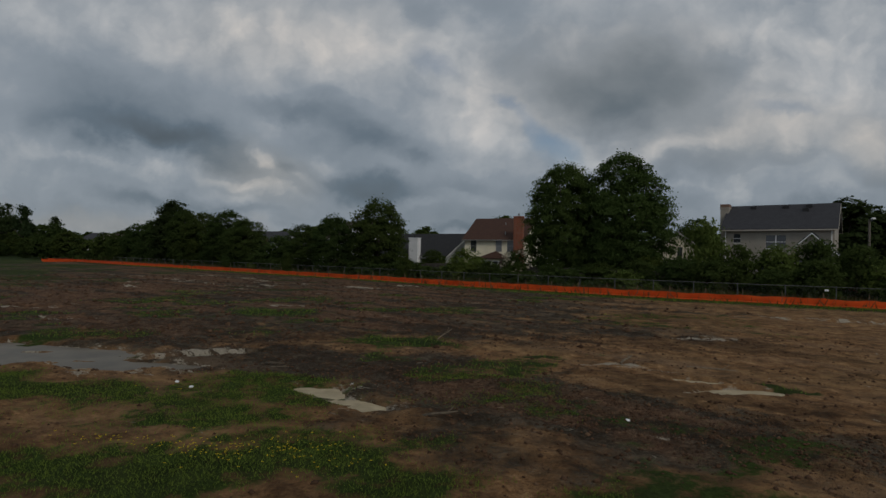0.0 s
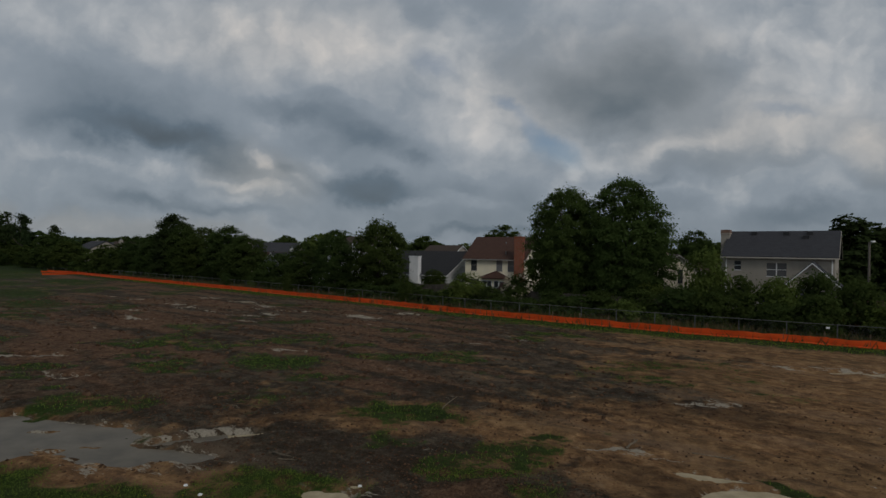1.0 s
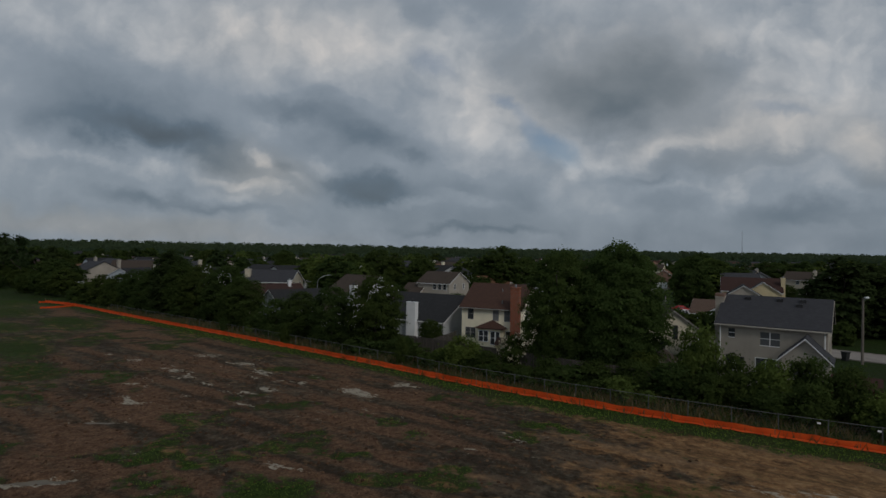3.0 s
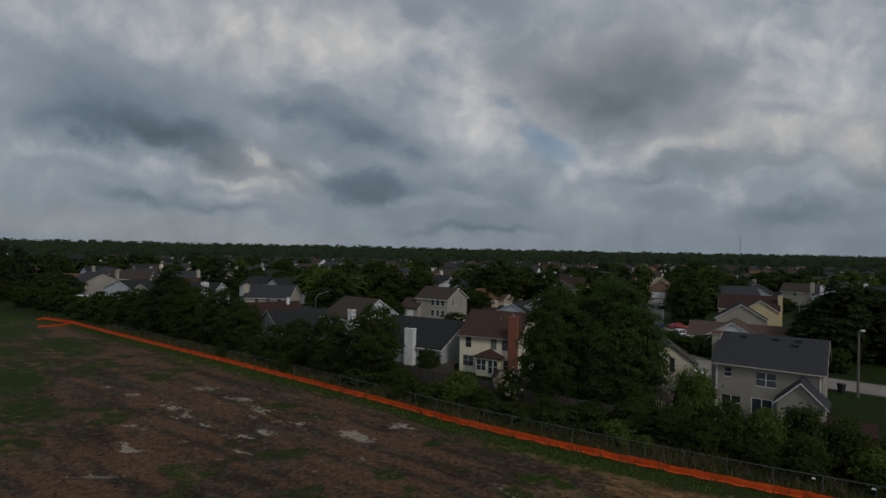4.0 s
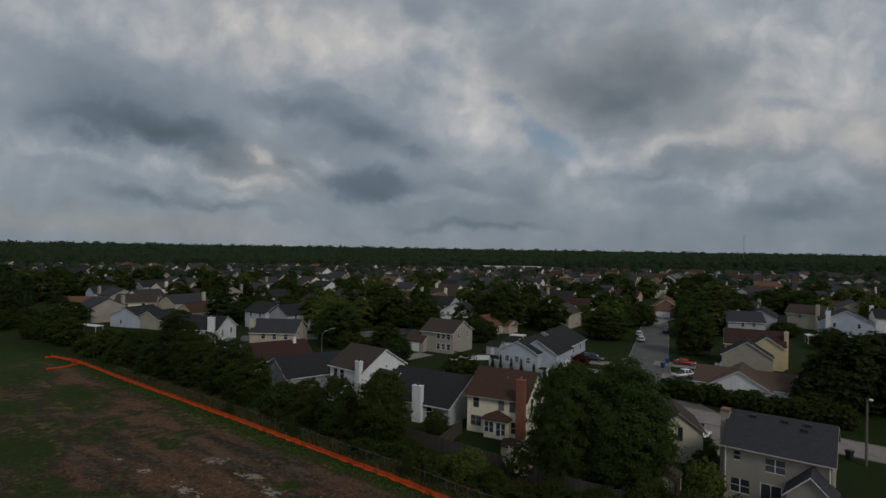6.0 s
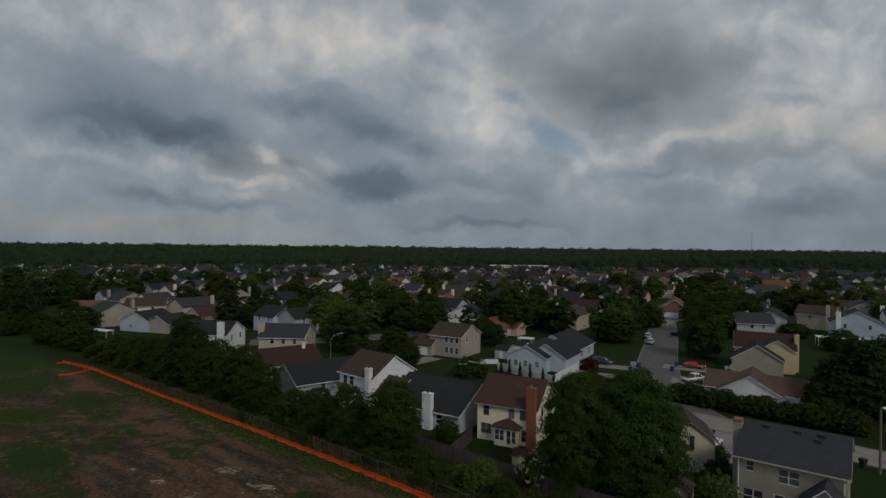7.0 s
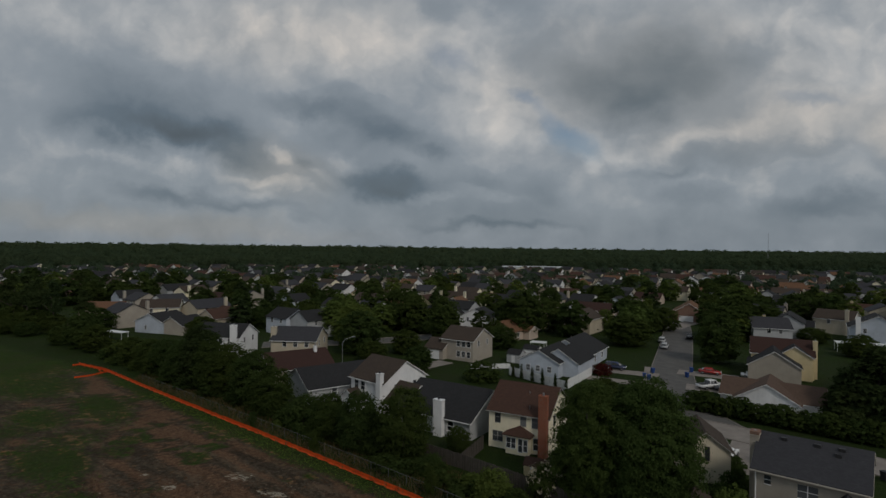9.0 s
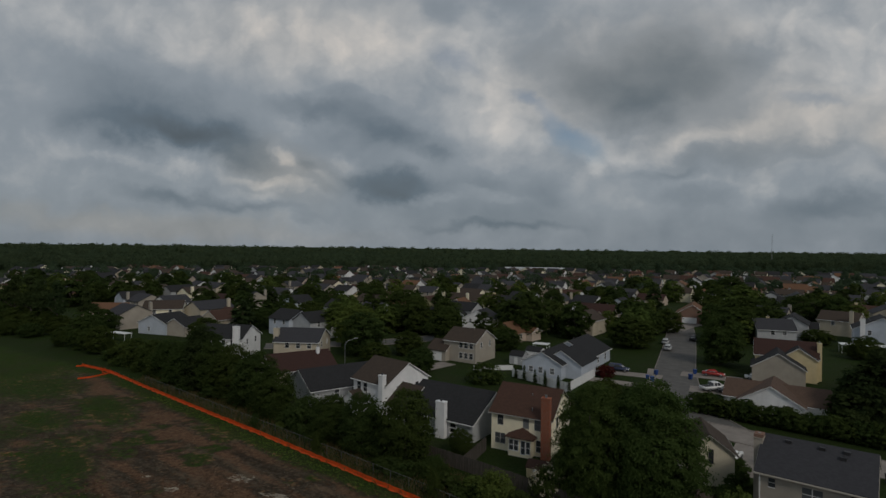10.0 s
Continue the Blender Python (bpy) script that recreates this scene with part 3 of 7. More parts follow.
# turf at the near left, tufts over the mud, a strip along the fence, meadow at the far left
blotch(grass, -9.5, 12.7, 5.5, 1.1, 0, 0.75)
blotch(grass, -5.0, 12.0, 2.4, 1.2, 0, 0.7)
blotch(grass, -4.6, 11.0, 2.0, 0.8, 10, 0.62)
blotch(grass, -9.5, 8.8, 5.0, 1.4, 0, 0.7)
blotch(grass, -5.0, 8.4, 2.6, 1.1, 0, 0.7)
blotch(grass, -2.4, 8.7, 2.6, 1.3, 0, 0.78)
blotch(grass, -2.2, 10.1, 1.8, 0.7, 0, 0.55)
blotch(grass, 0.0, 9.6, 1.0, 0.7, 30, 0.5)
blotch(grass, 0.2, 7.8, 1.4, 1.0, 0, 0.7)
blotch(grass, -14, 10.0, 6.0, 3.0, 0, 0.6)
blotch(grass, -8.8, 28.2, 3.0, 1.7, -25, 0.85)
blotch(grass, -6.0, 24.6, 2.2, 1.0, -15, 0.6)
blotch(grass, -16.3, 31.7, 2.8, 0.9, -20, 0.8)
blotch(grass, -6.0, 33.2, 1.6, 0.7, -10, 0.7)
blotch(grass, -1.3, 19.9, 1.9, 1.1, -20, 0.85)
blotch(grass, 8.9, 14.5, 0.8, 0.4, 0, 0.85)
blotch(grass, -19.4, 24.8, 1.6, 0.7, -8, 0.7)
blotch(grass, -24.0, 22.0, 5.0, 2.0, 0, 0.6)
blotch(grass, 3.6, 17.6, 0.7, 0.4, 0, 0.7)
blotch(grass, 7.3, 40.0, 3.0, 0.9, -30, 0.8)
blotch(grass, -41.6, 52.8, 6.0, 3.0, -40, 0.72)
blotch(grass, -45.0, 43.0, 6.0, 4.0, -40, 0.6)
blotch(grass, -53.3, 64.3, 8.0, 4.0, -40, 0.8)
blotch(grass, -48.0, 69.0, 4.0, 2.0, -35, 0.55)
blotch(grass, -63.6, 88.0, 8.0, 4.0, -35, 0.8)
blotch(grass, -68.3, 80.0, 8.0, 4.0, -35, 0.75)
blotch(grass, -84.5, 98.0, 12.0, 8.0, -35, 0.75)
blotch(grass, -112.0, 115.0, 30.0, 22.0, -35, 0.85)
blotch(grass, -85.0, 70.0, 20.0, 14.0, -35, 0.55)
blotch(grass, -60.0, 84.0, 10.0, 4.0, -40, 0.60)
blotch(grass, -57.0, 71.0, 6.0, 7.0, -35, 0.52)
blotch(grass, -72.0, 72.0, 10.0, 8.0, -35, 0.52)
blotch(grass, -48.0, 59.0, 4.0, 4.0, -35, 0.5)
off_fence = fence_y(GX) - GY
strip = np.clip(1.2 - np.abs(off_fence - 0.9) / (3.6 + 3.0 * (fbm(GX * 0.12, GY * 0.12, 3, 31) - 0.4)), 0, 1)
np.maximum(grass, strip * 1.0, out=grass)
speck = np.clip((fbm(GX * 0.22, GY * 0.30, 5, 71) - 0.57) * 5, 0, 0.6) * np.clip((30 - GX) / 25, 0, 1)
np.maximum(grass, speck, out=grass)
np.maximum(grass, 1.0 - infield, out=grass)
# freshly turned wet mud in front, bands of it further out
blotch(wet, 3.0, 10.5, 7.5, 4.0, -14, 0.50)
blotch(wet, 2.8, 12.0, 6.5, 1.7, -31, 0.95)
blotch(wet, -3.0, 16.2, 6.5, 2.6, -10, 0.72)
blotch(wet, -15.0, 22.0, 12.0, 4.0, -5, 0.85)
blotch(wet, 12.0, 9.0, 6.0, 3.0, -20, 0.5)
blotch(wet, -22.0, 33.0, 15.0, 3.0, -37, 1.0)
blotch(wet, -5.5, 36.2, 11.0, 1.0, -38, 0.95)
blotch(wet, -40.0, 53.0, 4.0, 9.0, -35, 0.8)
blotch(wet, 5.0, 27.0, 9.0, 1.2, -20, 0.5)
blotch(wet, 12.0, 33.0, 9.0, 1.0, -25, 0.5)
heavy = np.clip((GY - 15) / 9, 0, 1) * np.clip((22 - GX) / 24, 0, 1)
streaks = fbm(GX * 0.30 + GY * 0.22, GY * 0.75 + GX * 0.48, 5, 51) - 0.5
np.maximum(wet, heavy * (0.86 + 1.2 * streaks), out=wet)
# pale dried silt round the pools and in streaks
for px, py, prx, pry, pturn, pamt in (
        (-28.6, 54.6, 1.5, 0.8, -25, 0.95), (-25.6, 43.9, 1.9, 0.45, -25, 0.95), (-28.5, 63.0, 1.6, 0.6, -40, 0.75), (-22.6, 58.7, 1.5, 0.5, -30, 0.7), (-14.5, 51.1, 1.2, 0.5, -25, 0.8),
        (-8.6, 48.2, 1.8, 0.9, -30, 0.8), (-34.8, 58.8, 0.7, 0.4, 0, 0.9), (-39.4, 62.5, 0.5, 0.3, 0, 0.9), (-3.9, 51.4, 1.4, 0.4, -20, 0.8), (-18.9, 54.9, 0.9, 0.6, 0, 0.75),
        (-29.4, 48.5, 0.8, 0.4, 0, 0.8), (-18.8, 31.9, 0.7, 0.3, 20, 0.8), (-9.4, 31.4, 1.5, 0.3, -25, 0.75), (-3.1, 27.0, 0.9, 0.2, -15, 0.8), (1.6, 35.3, 0.8, 0.25, -10, 0.7),
        (4.7, 37.1, 1.1, 0.3, -15, 0.7), (-21.6, 27.4, 2.0, 0.4, 12, 0.8), (-17.0, 23.9, 1.6, 0.25, 10, 0.8), (9.6, 22.7, 1.0, 0.35, 0, 0.7), (5.6, 16.4, 1.6, 0.2, -8, 0.8),
        (-1.9, 12.9, 1.5, 0.6, -35, 0.5), (20.5, 29.0, 5.0, 0.8, -6, 0.5), (25.0, 27.0, 5.0, 2.0, -15, 0.6),
        (-7.0, 17.2, 2.2, 0.35, 22, 0.6), (-8.5, 15.0, 3.0, 0.5, 5, 0.45)):
    blotch(pale, px, py, prx, pry, pturn, pamt)
# broken crusts of silt in the middle of the field
crust = np.exp(-((GX + 22) / 13) ** 2 - ((GY - 51 + 0.45 * (GX + 22)) / 10) ** 2)
crumbs = np.clip((fbm(GX * 0.55 + GY * 0.25, GY * 0.95 + GX * 0.5, 4, 83) - 0.60) * 7, 0, 1)
np.maximum(pale, 0.85 * crust * crumbs, out=pale)
# hollows that hold water
blotch(pool, -13.0, 16.4, 3.6, 1.5, 0, 1.0, 0.75)
blotch(pool, -8.9, 15.4, 2.0, 0.5, 6, 1.0, 0.5)
blotch(pool, -6.8, 16.9, 1.35, 0.28, 22, 1.0, 0.25)
blotch(pool, -2.35, 13.0, 0.66, 0.36, -35, 1.0, 0.42)
blotch(pool, -1.5, 12.3, 0.56, 0.30, -38, 1.0, 0.42)
blotch(pool, -2.0, 13.8, 0.22, 0.12, 0, 1.0, 0.1)
blotch(pool, 7.0, 15.0, 0.75, 0.26, -25, 1.0, 0.35)
blotch(pool, 7.35, 13.95, 0.95, 0.32, 5, 1.0, 0.14)
blotch(pool, -21.5, 28.2, 1.6, 0.30, 12, 1.0, 0.3)
blotch(pool, -16.6, 24.2, 1.3, 0.16, 10, 1.0, 0.3)
blotch(pool, 19.8, 29.0, 2.3, 0.30, -5, 1.0, 0.3)
blotch(pool, -25.0, 38.2, 1.6, 0.22, 5, 1.0, 0.3)

rough = (0.16 * (fbm(GX * 1.7, GY * 1.7, 5, 5) - 0.3) + 0.10 * (fbm(GX * 0.5 * 0.9 + GY * 0.2, GY * 1.9 + GX * 0.7, 3, 17) - 0.3)
         + 0.09 * np.clip(fbm(GX * 6, GY * 6, 2, 23) - 0.35, 0, 1) * (0.35 + wet))
along, across = (GX - 2.8) * math.cos(radians(-31)) + (GY - 12.0) * math.sin(radians(-31)), -(GX - 2.8) * math.sin(radians(-31)) + (GY - 12.0) * math.cos(radians(-31))
tread = np.clip(1.3 - np.abs(across) / 1.9, 0, 1) * np.clip(1.4 - np.abs(along) / 7.0, 0, 1)
cleats = np.clip(np.sin(along * 12.0 + 2.0 * np.sin(across * 1.3)) + 0.1, 0, 1) * np.clip(fbm(GX * 0.9, GY * 0.9, 3, 91) * 2 - 0.6, 0, 1)
berm = np.exp(-((across - 1.75 - 0.35 * np.sin(along * 0.9)) / 0.22) ** 2) * np.clip(1.3 - np.abs(along) / 6.5, 0, 1) * fbm(GX * 2.3, GY * 2.3, 3, 95)
rough = rough + 0.045 * tread * cleats + 0.12 * berm
wide = 0.22 * (fbm(GX * 0.06, GY * 0.06, 3, 41) - 0.35)
fade = np.clip((170 - np.hypot(GX, GY)) / 80, 0, 1)
GZ = np.clip(rough, 0.0, 1) * infield * (1 - 0.55 * grass) + np.clip(wide, 0, 1) * infield * fade + 0.012
dip = np.clip(pool * 1.6, 0, 1)
near_pool = np.clip(pool * 3.0, 0, 1)
isle = np.where(GX < -9.5, 0.45, np.where(GX < -5, 0.12, 0.5)) * np.clip(fbm(GX * 1.1, GY * 2.4, 5, 61) - 0.54, 0, 1)
GZ = GZ * (1 - 0.85 * near_pool) * (1 - dip) - 0.085 * dip + isle * dip
np.maximum(pale, np.clip(pool * 2.2, 0, 0.45), out=pale)
pale *= infield
# beyond the fence this layer isn't wetness: it carries the painted shade of the yards
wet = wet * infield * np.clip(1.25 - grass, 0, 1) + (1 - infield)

ny, nx = GX.shape
idx = np.arange(ny * nx).reshape(ny, nx)
gv = np.stack([GX, GY, GZ], -1).reshape(-1, 3)
gf = np.stack([idx[:-1, :-1], idx[:-1, 1:], idx[1:, 1:], idx[1:, :-1]], -1).reshape(-1, 4)
gme = bpy.data.meshes.new("ground")
gme.vertices.add(len(gv))
gme.vertices.foreach_set("co", gv.astype(np.float32).ravel())
gme.loops.add(gf.size)
gme.loops.foreach_set("vertex_index", gf.astype(np.int32).ravel())
gme.polygons.add(len(gf))
gme.polygons.foreach_set("loop_start", np.arange(0, gf.size, 4, dtype=np.int32))
gme.update(calc_edges=True)
gme.shade_smooth()
cover = gme.attributes.new("cover", "FLOAT_COLOR", "POINT")
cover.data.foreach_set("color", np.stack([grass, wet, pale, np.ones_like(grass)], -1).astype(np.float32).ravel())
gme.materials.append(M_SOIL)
tagged(new("ground", gme), "rough brown graded mud with weedy grass patches and lawns beyond", "ground", kind="structure")


def ground_z(x, y):
    """Height of the sheet at arrays of places."""
    i, j = np.clip(np.searchsorted(gx, x) - 1, 0, nx - 2), np.clip(np.searchsorted(gy, y) - 1, 0, ny - 2)
    a, b = (x - gx[i]) / (gx[i + 1] - gx[i]), (y - gy[j]) / (gy[j + 1] - gy[j])
    return (GZ[j, i] * (1 - a) + GZ[j, i + 1] * a) * (1 - b) + (GZ[j + 1, i] * (1 - a) + GZ[j + 1, i + 1] * a) * b


def layer_at(layer, x, y):
    i, j = np.clip(np.searchsorted(gx, x) - 1, 0, nx - 2), np.clip(np.searchsorted(gy, y) - 1, 0, ny - 2)
    return layer[j, i]


def puddle(x, y, rx, ry, turn=0, z=-0.012, mat=None):
    """A level sheet of water lying in a hollow."""
    V = [(0, 0, 0)] + [(rx * 1.7 * math.cos(k * math.pi / 16), ry * 2.2 * math.sin(k * math.pi / 16), 0) for k in range(32)]
    ob = new("puddle", mesh("puddle", V, [(0, 1 + k, 1 + (k + 1) % 32) for k in range(32)], mat or M_WATER))
    ob.matrix_basis = pose(x, y, z, 0, 0, turn)
    tagged(ob, "shallow puddle of muddy water lying in the mud", "puddle", "puddles in the field", "structure")


puddle(-13.0, 16.4, 3.8, 1.6, 0)
puddle(-8.9, 15.6, 1.9, 0.6, 12, -0.017)
puddle(-6.8, 16.9, 1.35, 0.3, 22, -0.022, M_SILT)
puddle(-2.0, 12.8, 1.2, 0.45, -38, mat=M_SILT)
puddle(7.2, 14.4, 1.1, 0.85, -10, mat=M_SILT)
puddle(-21.5, 28.2, 1.6, 0.34, 12)
puddle(-16.6, 24.2, 1.3, 0.18, 10)
puddle(19.8, 29.0, 2.3, 0.34, -5, mat=M_SILT)
puddle(-25.0, 38.2, 1.6, 0.25, 5)

# clods of turned earth, grass blades, weeds and small yellow flowers
rng = np.random.default_rng(4)


def scatter(n, x0, x1, y0, y1, layer, least, loose=0.15):
    x, y = rng.uniform(x0, x1, n), rng.uniform(y0, y1, n)
    keep = (layer_at(layer, x, y) > least + rng.uniform(-loose, loose, n)) & (layer_at(pool, x, y) < 0.1)
    return x[keep], y[keep]


def clods(n, x0, x1, y0, y1, layer, least, s0, s1):
    x, y = scatter(n, x0, x1, y0, y1, layer, least)
    s = s0 * (s1 / s0) ** (rng.random(len(x)) ** 2.2)
    octa = np.array([(1, 0, 0), (0, 1, 0), (-1, 0, 0), (0, -1, 0), (0, 0, 1), (0, 0, -1)], float)
    tri = np.array([(0, 1, 4), (1, 2, 4), (2, 3, 4), (3, 0, 4), (1, 0, 5), (2, 1, 5), (3, 2, 5), (0, 3, 5)])
    v = octa[None] * (0.65 + 0.7 * rng.random((len(x), 6, 1))) * s[:, None, None] * np.array([1, 1, 0.7])
    a = rng.uniform(0, 6.28, len(x))
    c, sn = np.cos(a)[:, None], np.sin(a)[:, None]
    v = np.stack([v[..., 0] * c - v[..., 1] * sn, v[..., 0] * sn + v[..., 1] * c, v[..., 2]], -1)
    v += np.stack([x, y, ground_z(x, y) + 0.15 * s], -1)[:, None]
    return v, tri


V1, T1 = clods(26000, -14, 18, 6.5, 22, wet, 0.4, 0.010, 0.060)
V2, _ = clods(13000, -46, 30, 18, 62, wet, 0.45, 0.03, 0.16)
V3, _ = clods(5000, -14, 16, 6.5, 26, 1 - grass, 0.6, 0.015, 0.07)
V4, _ = clods(26000, -6, 13, 6.5, 19, tread, 0.50, 0.010, 0.045)
VV = np.concatenate([V1, V2, V3, V4])
cm = bpy.data.meshes.new("clods")
nv = len(VV)
cm.vertices.add(nv * 6)
cm.vertices.foreach_set("co", VV.astype(np.float32).ravel())
tri_all = (np.arange(nv)[:, None, None] * 6 + T1[None]).reshape(-1, 3)
cm.loops.add(tri_all.size)
cm.loops.foreach_set("vertex_index", tri_all.astype(np.int32).ravel())
cm.polygons.add(len(tri_all))
cm.polygons.foreach_set("loop_start", np.arange(0, tri_all.size, 3, dtype=np.int32))
cm.update(calc_edges=True)
clod_mat = Mat("clod_earth", 0.95, spec=0.06)
clod_mat.color(clod_mat.ramp(clod_mat.island(), (0.0, (0.050, 0.029, 0.018)), (0.85, (0.100, 0.058, 0.035)), (1.0, (0.135, 0.082, 0.050))))
clod_mat.bump(clod_mat.noise(25, 4), 0.6, 0.02)
cm.materials.append(clod_mat.mat)
tagged(new("clods", cm), "dark wet clods of turned earth on the mud", "clods", kind="stuff")


def blades(name, label, n, x0, x1, y0, y1, layer, least, h0, h1, w, mat, lean=0.5, loose=0.15):
    x, y = scatter(n, x0, x1, y0, y1, layer, least, loose)
    k = len(x)
    h = rng.uniform(h0, h1, k)
    a, b = rng.uniform(0, 6.28, k), rng.uniform(0, 6.28, k)
    z = ground_z(x, y) - 0.01
    off = np.stack([np.cos(a) * w, np.sin(a) * w, np.zeros(k)], -1) * (0.6 + 0.8 * rng.random((k, 1)))
    foot = np.stack([x, y, z], -1)
    tip = foot + np.stack([np.cos(b) * h * lean * rng.random(k), np.sin(b) * h * lean * rng.random(k), h], -1)
    V = np.stack([foot - off, foot + off, tip], 1).reshape(-1, 3)
    return tagged(new(name, quads_mesh(name, V, 3, mat)), label, "grass", kind="stuff")


blades("grass", "short green weedy grass growing over mud", 190000, -18, 3, 6.3, 15, grass, 0.55, 0.02, 0.075, 0.0065, L_GRASS, 1.3, 0.35)
blades("grass", "thin green grass tufts in the graded field", 60000, -34, 14, 14, 42, grass, 0.5, 0.04, 0.12, 0.014, L_GRASS, 0.9)
blades("fence_grass", "uncut grass growing along the orange fence", 110000, -60, 34, 30, 98, strip, 0.40, 0.06, 0.20, 0.03, L_GRASS, 0.7)
behind = np.clip(1.3 - np.abs(off_fence + 5.0) / 5.0, 0, 1)
blades("tall_weeds", "tall dry and green weeds behind the fences", 260000, -70, 60, 18, 110, behind, 0.25, 0.25, 0.8, 0.05, L_DRY, 1.0)
blades("tall_weeds", "tall green weeds behind the fences", 220000, -70, 60, 18, 110, behind, 0.30, 0.2, 0.7, 0.05, L_MID, 1.0)


def flowers():
    V = []
    r2 = random.Random(6)
    for cx, cy, sx, sy, n in ((-4.7, 9.15, 0.6, 0.16, 42), (-2.2, 8.9, 0.75, 0.35, 120), (-3.5, 8.9, 0.5, 0.2, 30), (-0.9, 8.4, 0.4, 0.2, 10), (-6.3, 12.6, 0.6, 0.2, 6)):
        for _ in range(n):
            x, y = r2.gauss(cx, sx), r2.gauss(cy, sy)
            z = float(ground_z(np.array([x]), np.array([y]))[0]) + r2.uniform(0.05, 0.13)
            s, w = r2.uniform(0.010, 0.020), r2.uniform(0, 6.28)
            for k in range(3):
                a = w + k * 2.09
                V += [(x, y, z), (x + s * math.cos(a - 0.7), y + s * math.sin(a - 0.7), z + 0.006), (x + s * 1.3 * math.cos(a), y + s * 1.3 * math.sin(a), z + 0.012), (x + s * math.cos(a + 0.7), y + s * math.sin(a + 0.7), z + 0.006)]
    tagged(new("yellow_flowers", quads_mesh("yellow_flowers", V, 4, L_FLOWER)), "small yellow wild flowers in the grass", "flowers", kind="stuff")


flowers()


# ---- houses ----
_win = {}


def window(parent, w, h, m, name="window", mullion=True, trim=None):
    """A sash window: frame and sill with a pane set back in it. Local x across, -y outwards, origin at its foot."""
    trim = M_WHITE if trim is None else trim
    key = (round(w, 2), round(h, 2), mullion, trim.name)
    if key not in _win:
        V, Fc = [], []
        f, d = 0.07, 0.05
        box(V, Fc, -w / 2 - f, -w / 2, -d, 0.02, -f, h + f)
        box(V, Fc, w / 2, w / 2 + f, -d, 0.02, -f, h + f)
        box(V, Fc, -w / 2, w / 2, -d, 0.02, h, h + f)
        box(V, Fc, -w / 2, w / 2, -d - 0.04, 0.02, -f, 0)
        box(V, Fc, -w / 2, w / 2, -d + 0.015, 0.02, h / 2 - 0.025, h / 2 + 0.025)
        if mullion and w > 1.2:
            box(V, Fc, -0.045, 0.045, -d + 0.005, 0.02, 0, h / 2 - 0.025)
            box(V, Fc, -0.045, 0.045, -d + 0.005, 0.02, h / 2 + 0.025, h)
        fm = mesh("window", V, Fc, trim)
        V, Fc = [], []
        box(V, Fc, -w / 2, w / 2, -0.018, -0.004, 0, h)
        _win[key] = (fm, mesh("pane", V, Fc, M_GLASS))
    fm, pm = _win[key]
    ob = part(name, fm, parent, m=m)
    part("pane", pm, ob)
    return ob


def gable_roof(L, W, eave, ridge, over, thick, mat, rake=0.3):
    """Two roof slopes with thickness; ridge along x."""
    s = (ridge - eave) / (W / 2)
    h, ze, x = W / 2 + over, eave - over * s, L / 2 + rake
    V = []
    for px in (-x, x):
        V += [(px, -h, ze), (px, 0, ridge), (px, h, ze), (px, -h, ze + thick), (px, 0, ridge + thick), (px, h, ze + thick)]
    Fc = [(3, 9, 10, 4), (4, 10, 11, 5), (0, 1, 7, 6), (1, 2, 8, 7), (0, 6, 9, 3), (2, 5, 11, 8), (0, 3, 4, 1), (1, 4, 5, 2), (6, 7, 10, 9), (7, 8, 11, 10)]
    return mesh("roof", V, Fc, mat)


def hip_roof(L, W, eave, ridge, over, thick, mat):
    h, x, r = W / 2 + over, L / 2 + over, max(L / 2 - W / 2, 0.02)
    ze = eave - 0.1
    V = [(-x, -h, ze), (x, -h, ze), (x, h, ze), (-x, h, ze), (-x, -h, ze + thick), (x, -h, ze + thick), (x, h, ze + thick), (-x, h, ze + thick), (-r, 0, ridge + thick), (r, 0, ridge + thick)]
    Fc = [(0, 3, 2, 1), (0, 1, 5, 4), (1, 2, 6, 5), (2, 3, 7, 6), (3, 0, 4, 7), (4, 5, 9, 8), (5, 6, 9), (6, 7, 8, 9), (7, 4, 8)]
    return mesh("roof", V, Fc, mat)


def gable_walls(L, W, eave, ridge, mat, holes=()):
    """A house's outer walls with gable ends. holes: (x, z, w, h) cut through the front wall, which is then 0.15 m thick."""
    V = []
    for x in (-L / 2, L / 2):
        V += [(x, -W / 2, -0.3), (x, W / 2, -0.3), (x, W / 2, eave), (x, 0, ridge - 0.01), (x, -W / 2, eave)]
    Fc = [(0, 4, 3, 2, 1), (5, 6, 7, 8, 9), (1, 2, 7, 6)]
    if not holes:
        Fc.append((0, 5, 9, 4))
        return mesh("wall", V, Fc, mat)
    xs = sorted({-L / 2, L / 2, *[x - w / 2 for x, z, w, h in holes], *[x + w / 2 for x, z, w, h in holes]})
    zs = sorted({-0.3, eave, *[z for x, z, w, h in holes], *[z + h for x, z, w, h in holes]})
    for a, b in zip(xs, xs[1:]):
        for c, d in zip(zs, zs[1:]):
            mx, mz = (a + b) / 2, (c + d) / 2
            if not any(abs(mx - x) < w / 2 and z < mz < z + h for x, z, w, h in holes):
                box(V, Fc, a, b, -W / 2, -W / 2 + 0.15, c, d)
    return mesh("wall", V, Fc, mat)


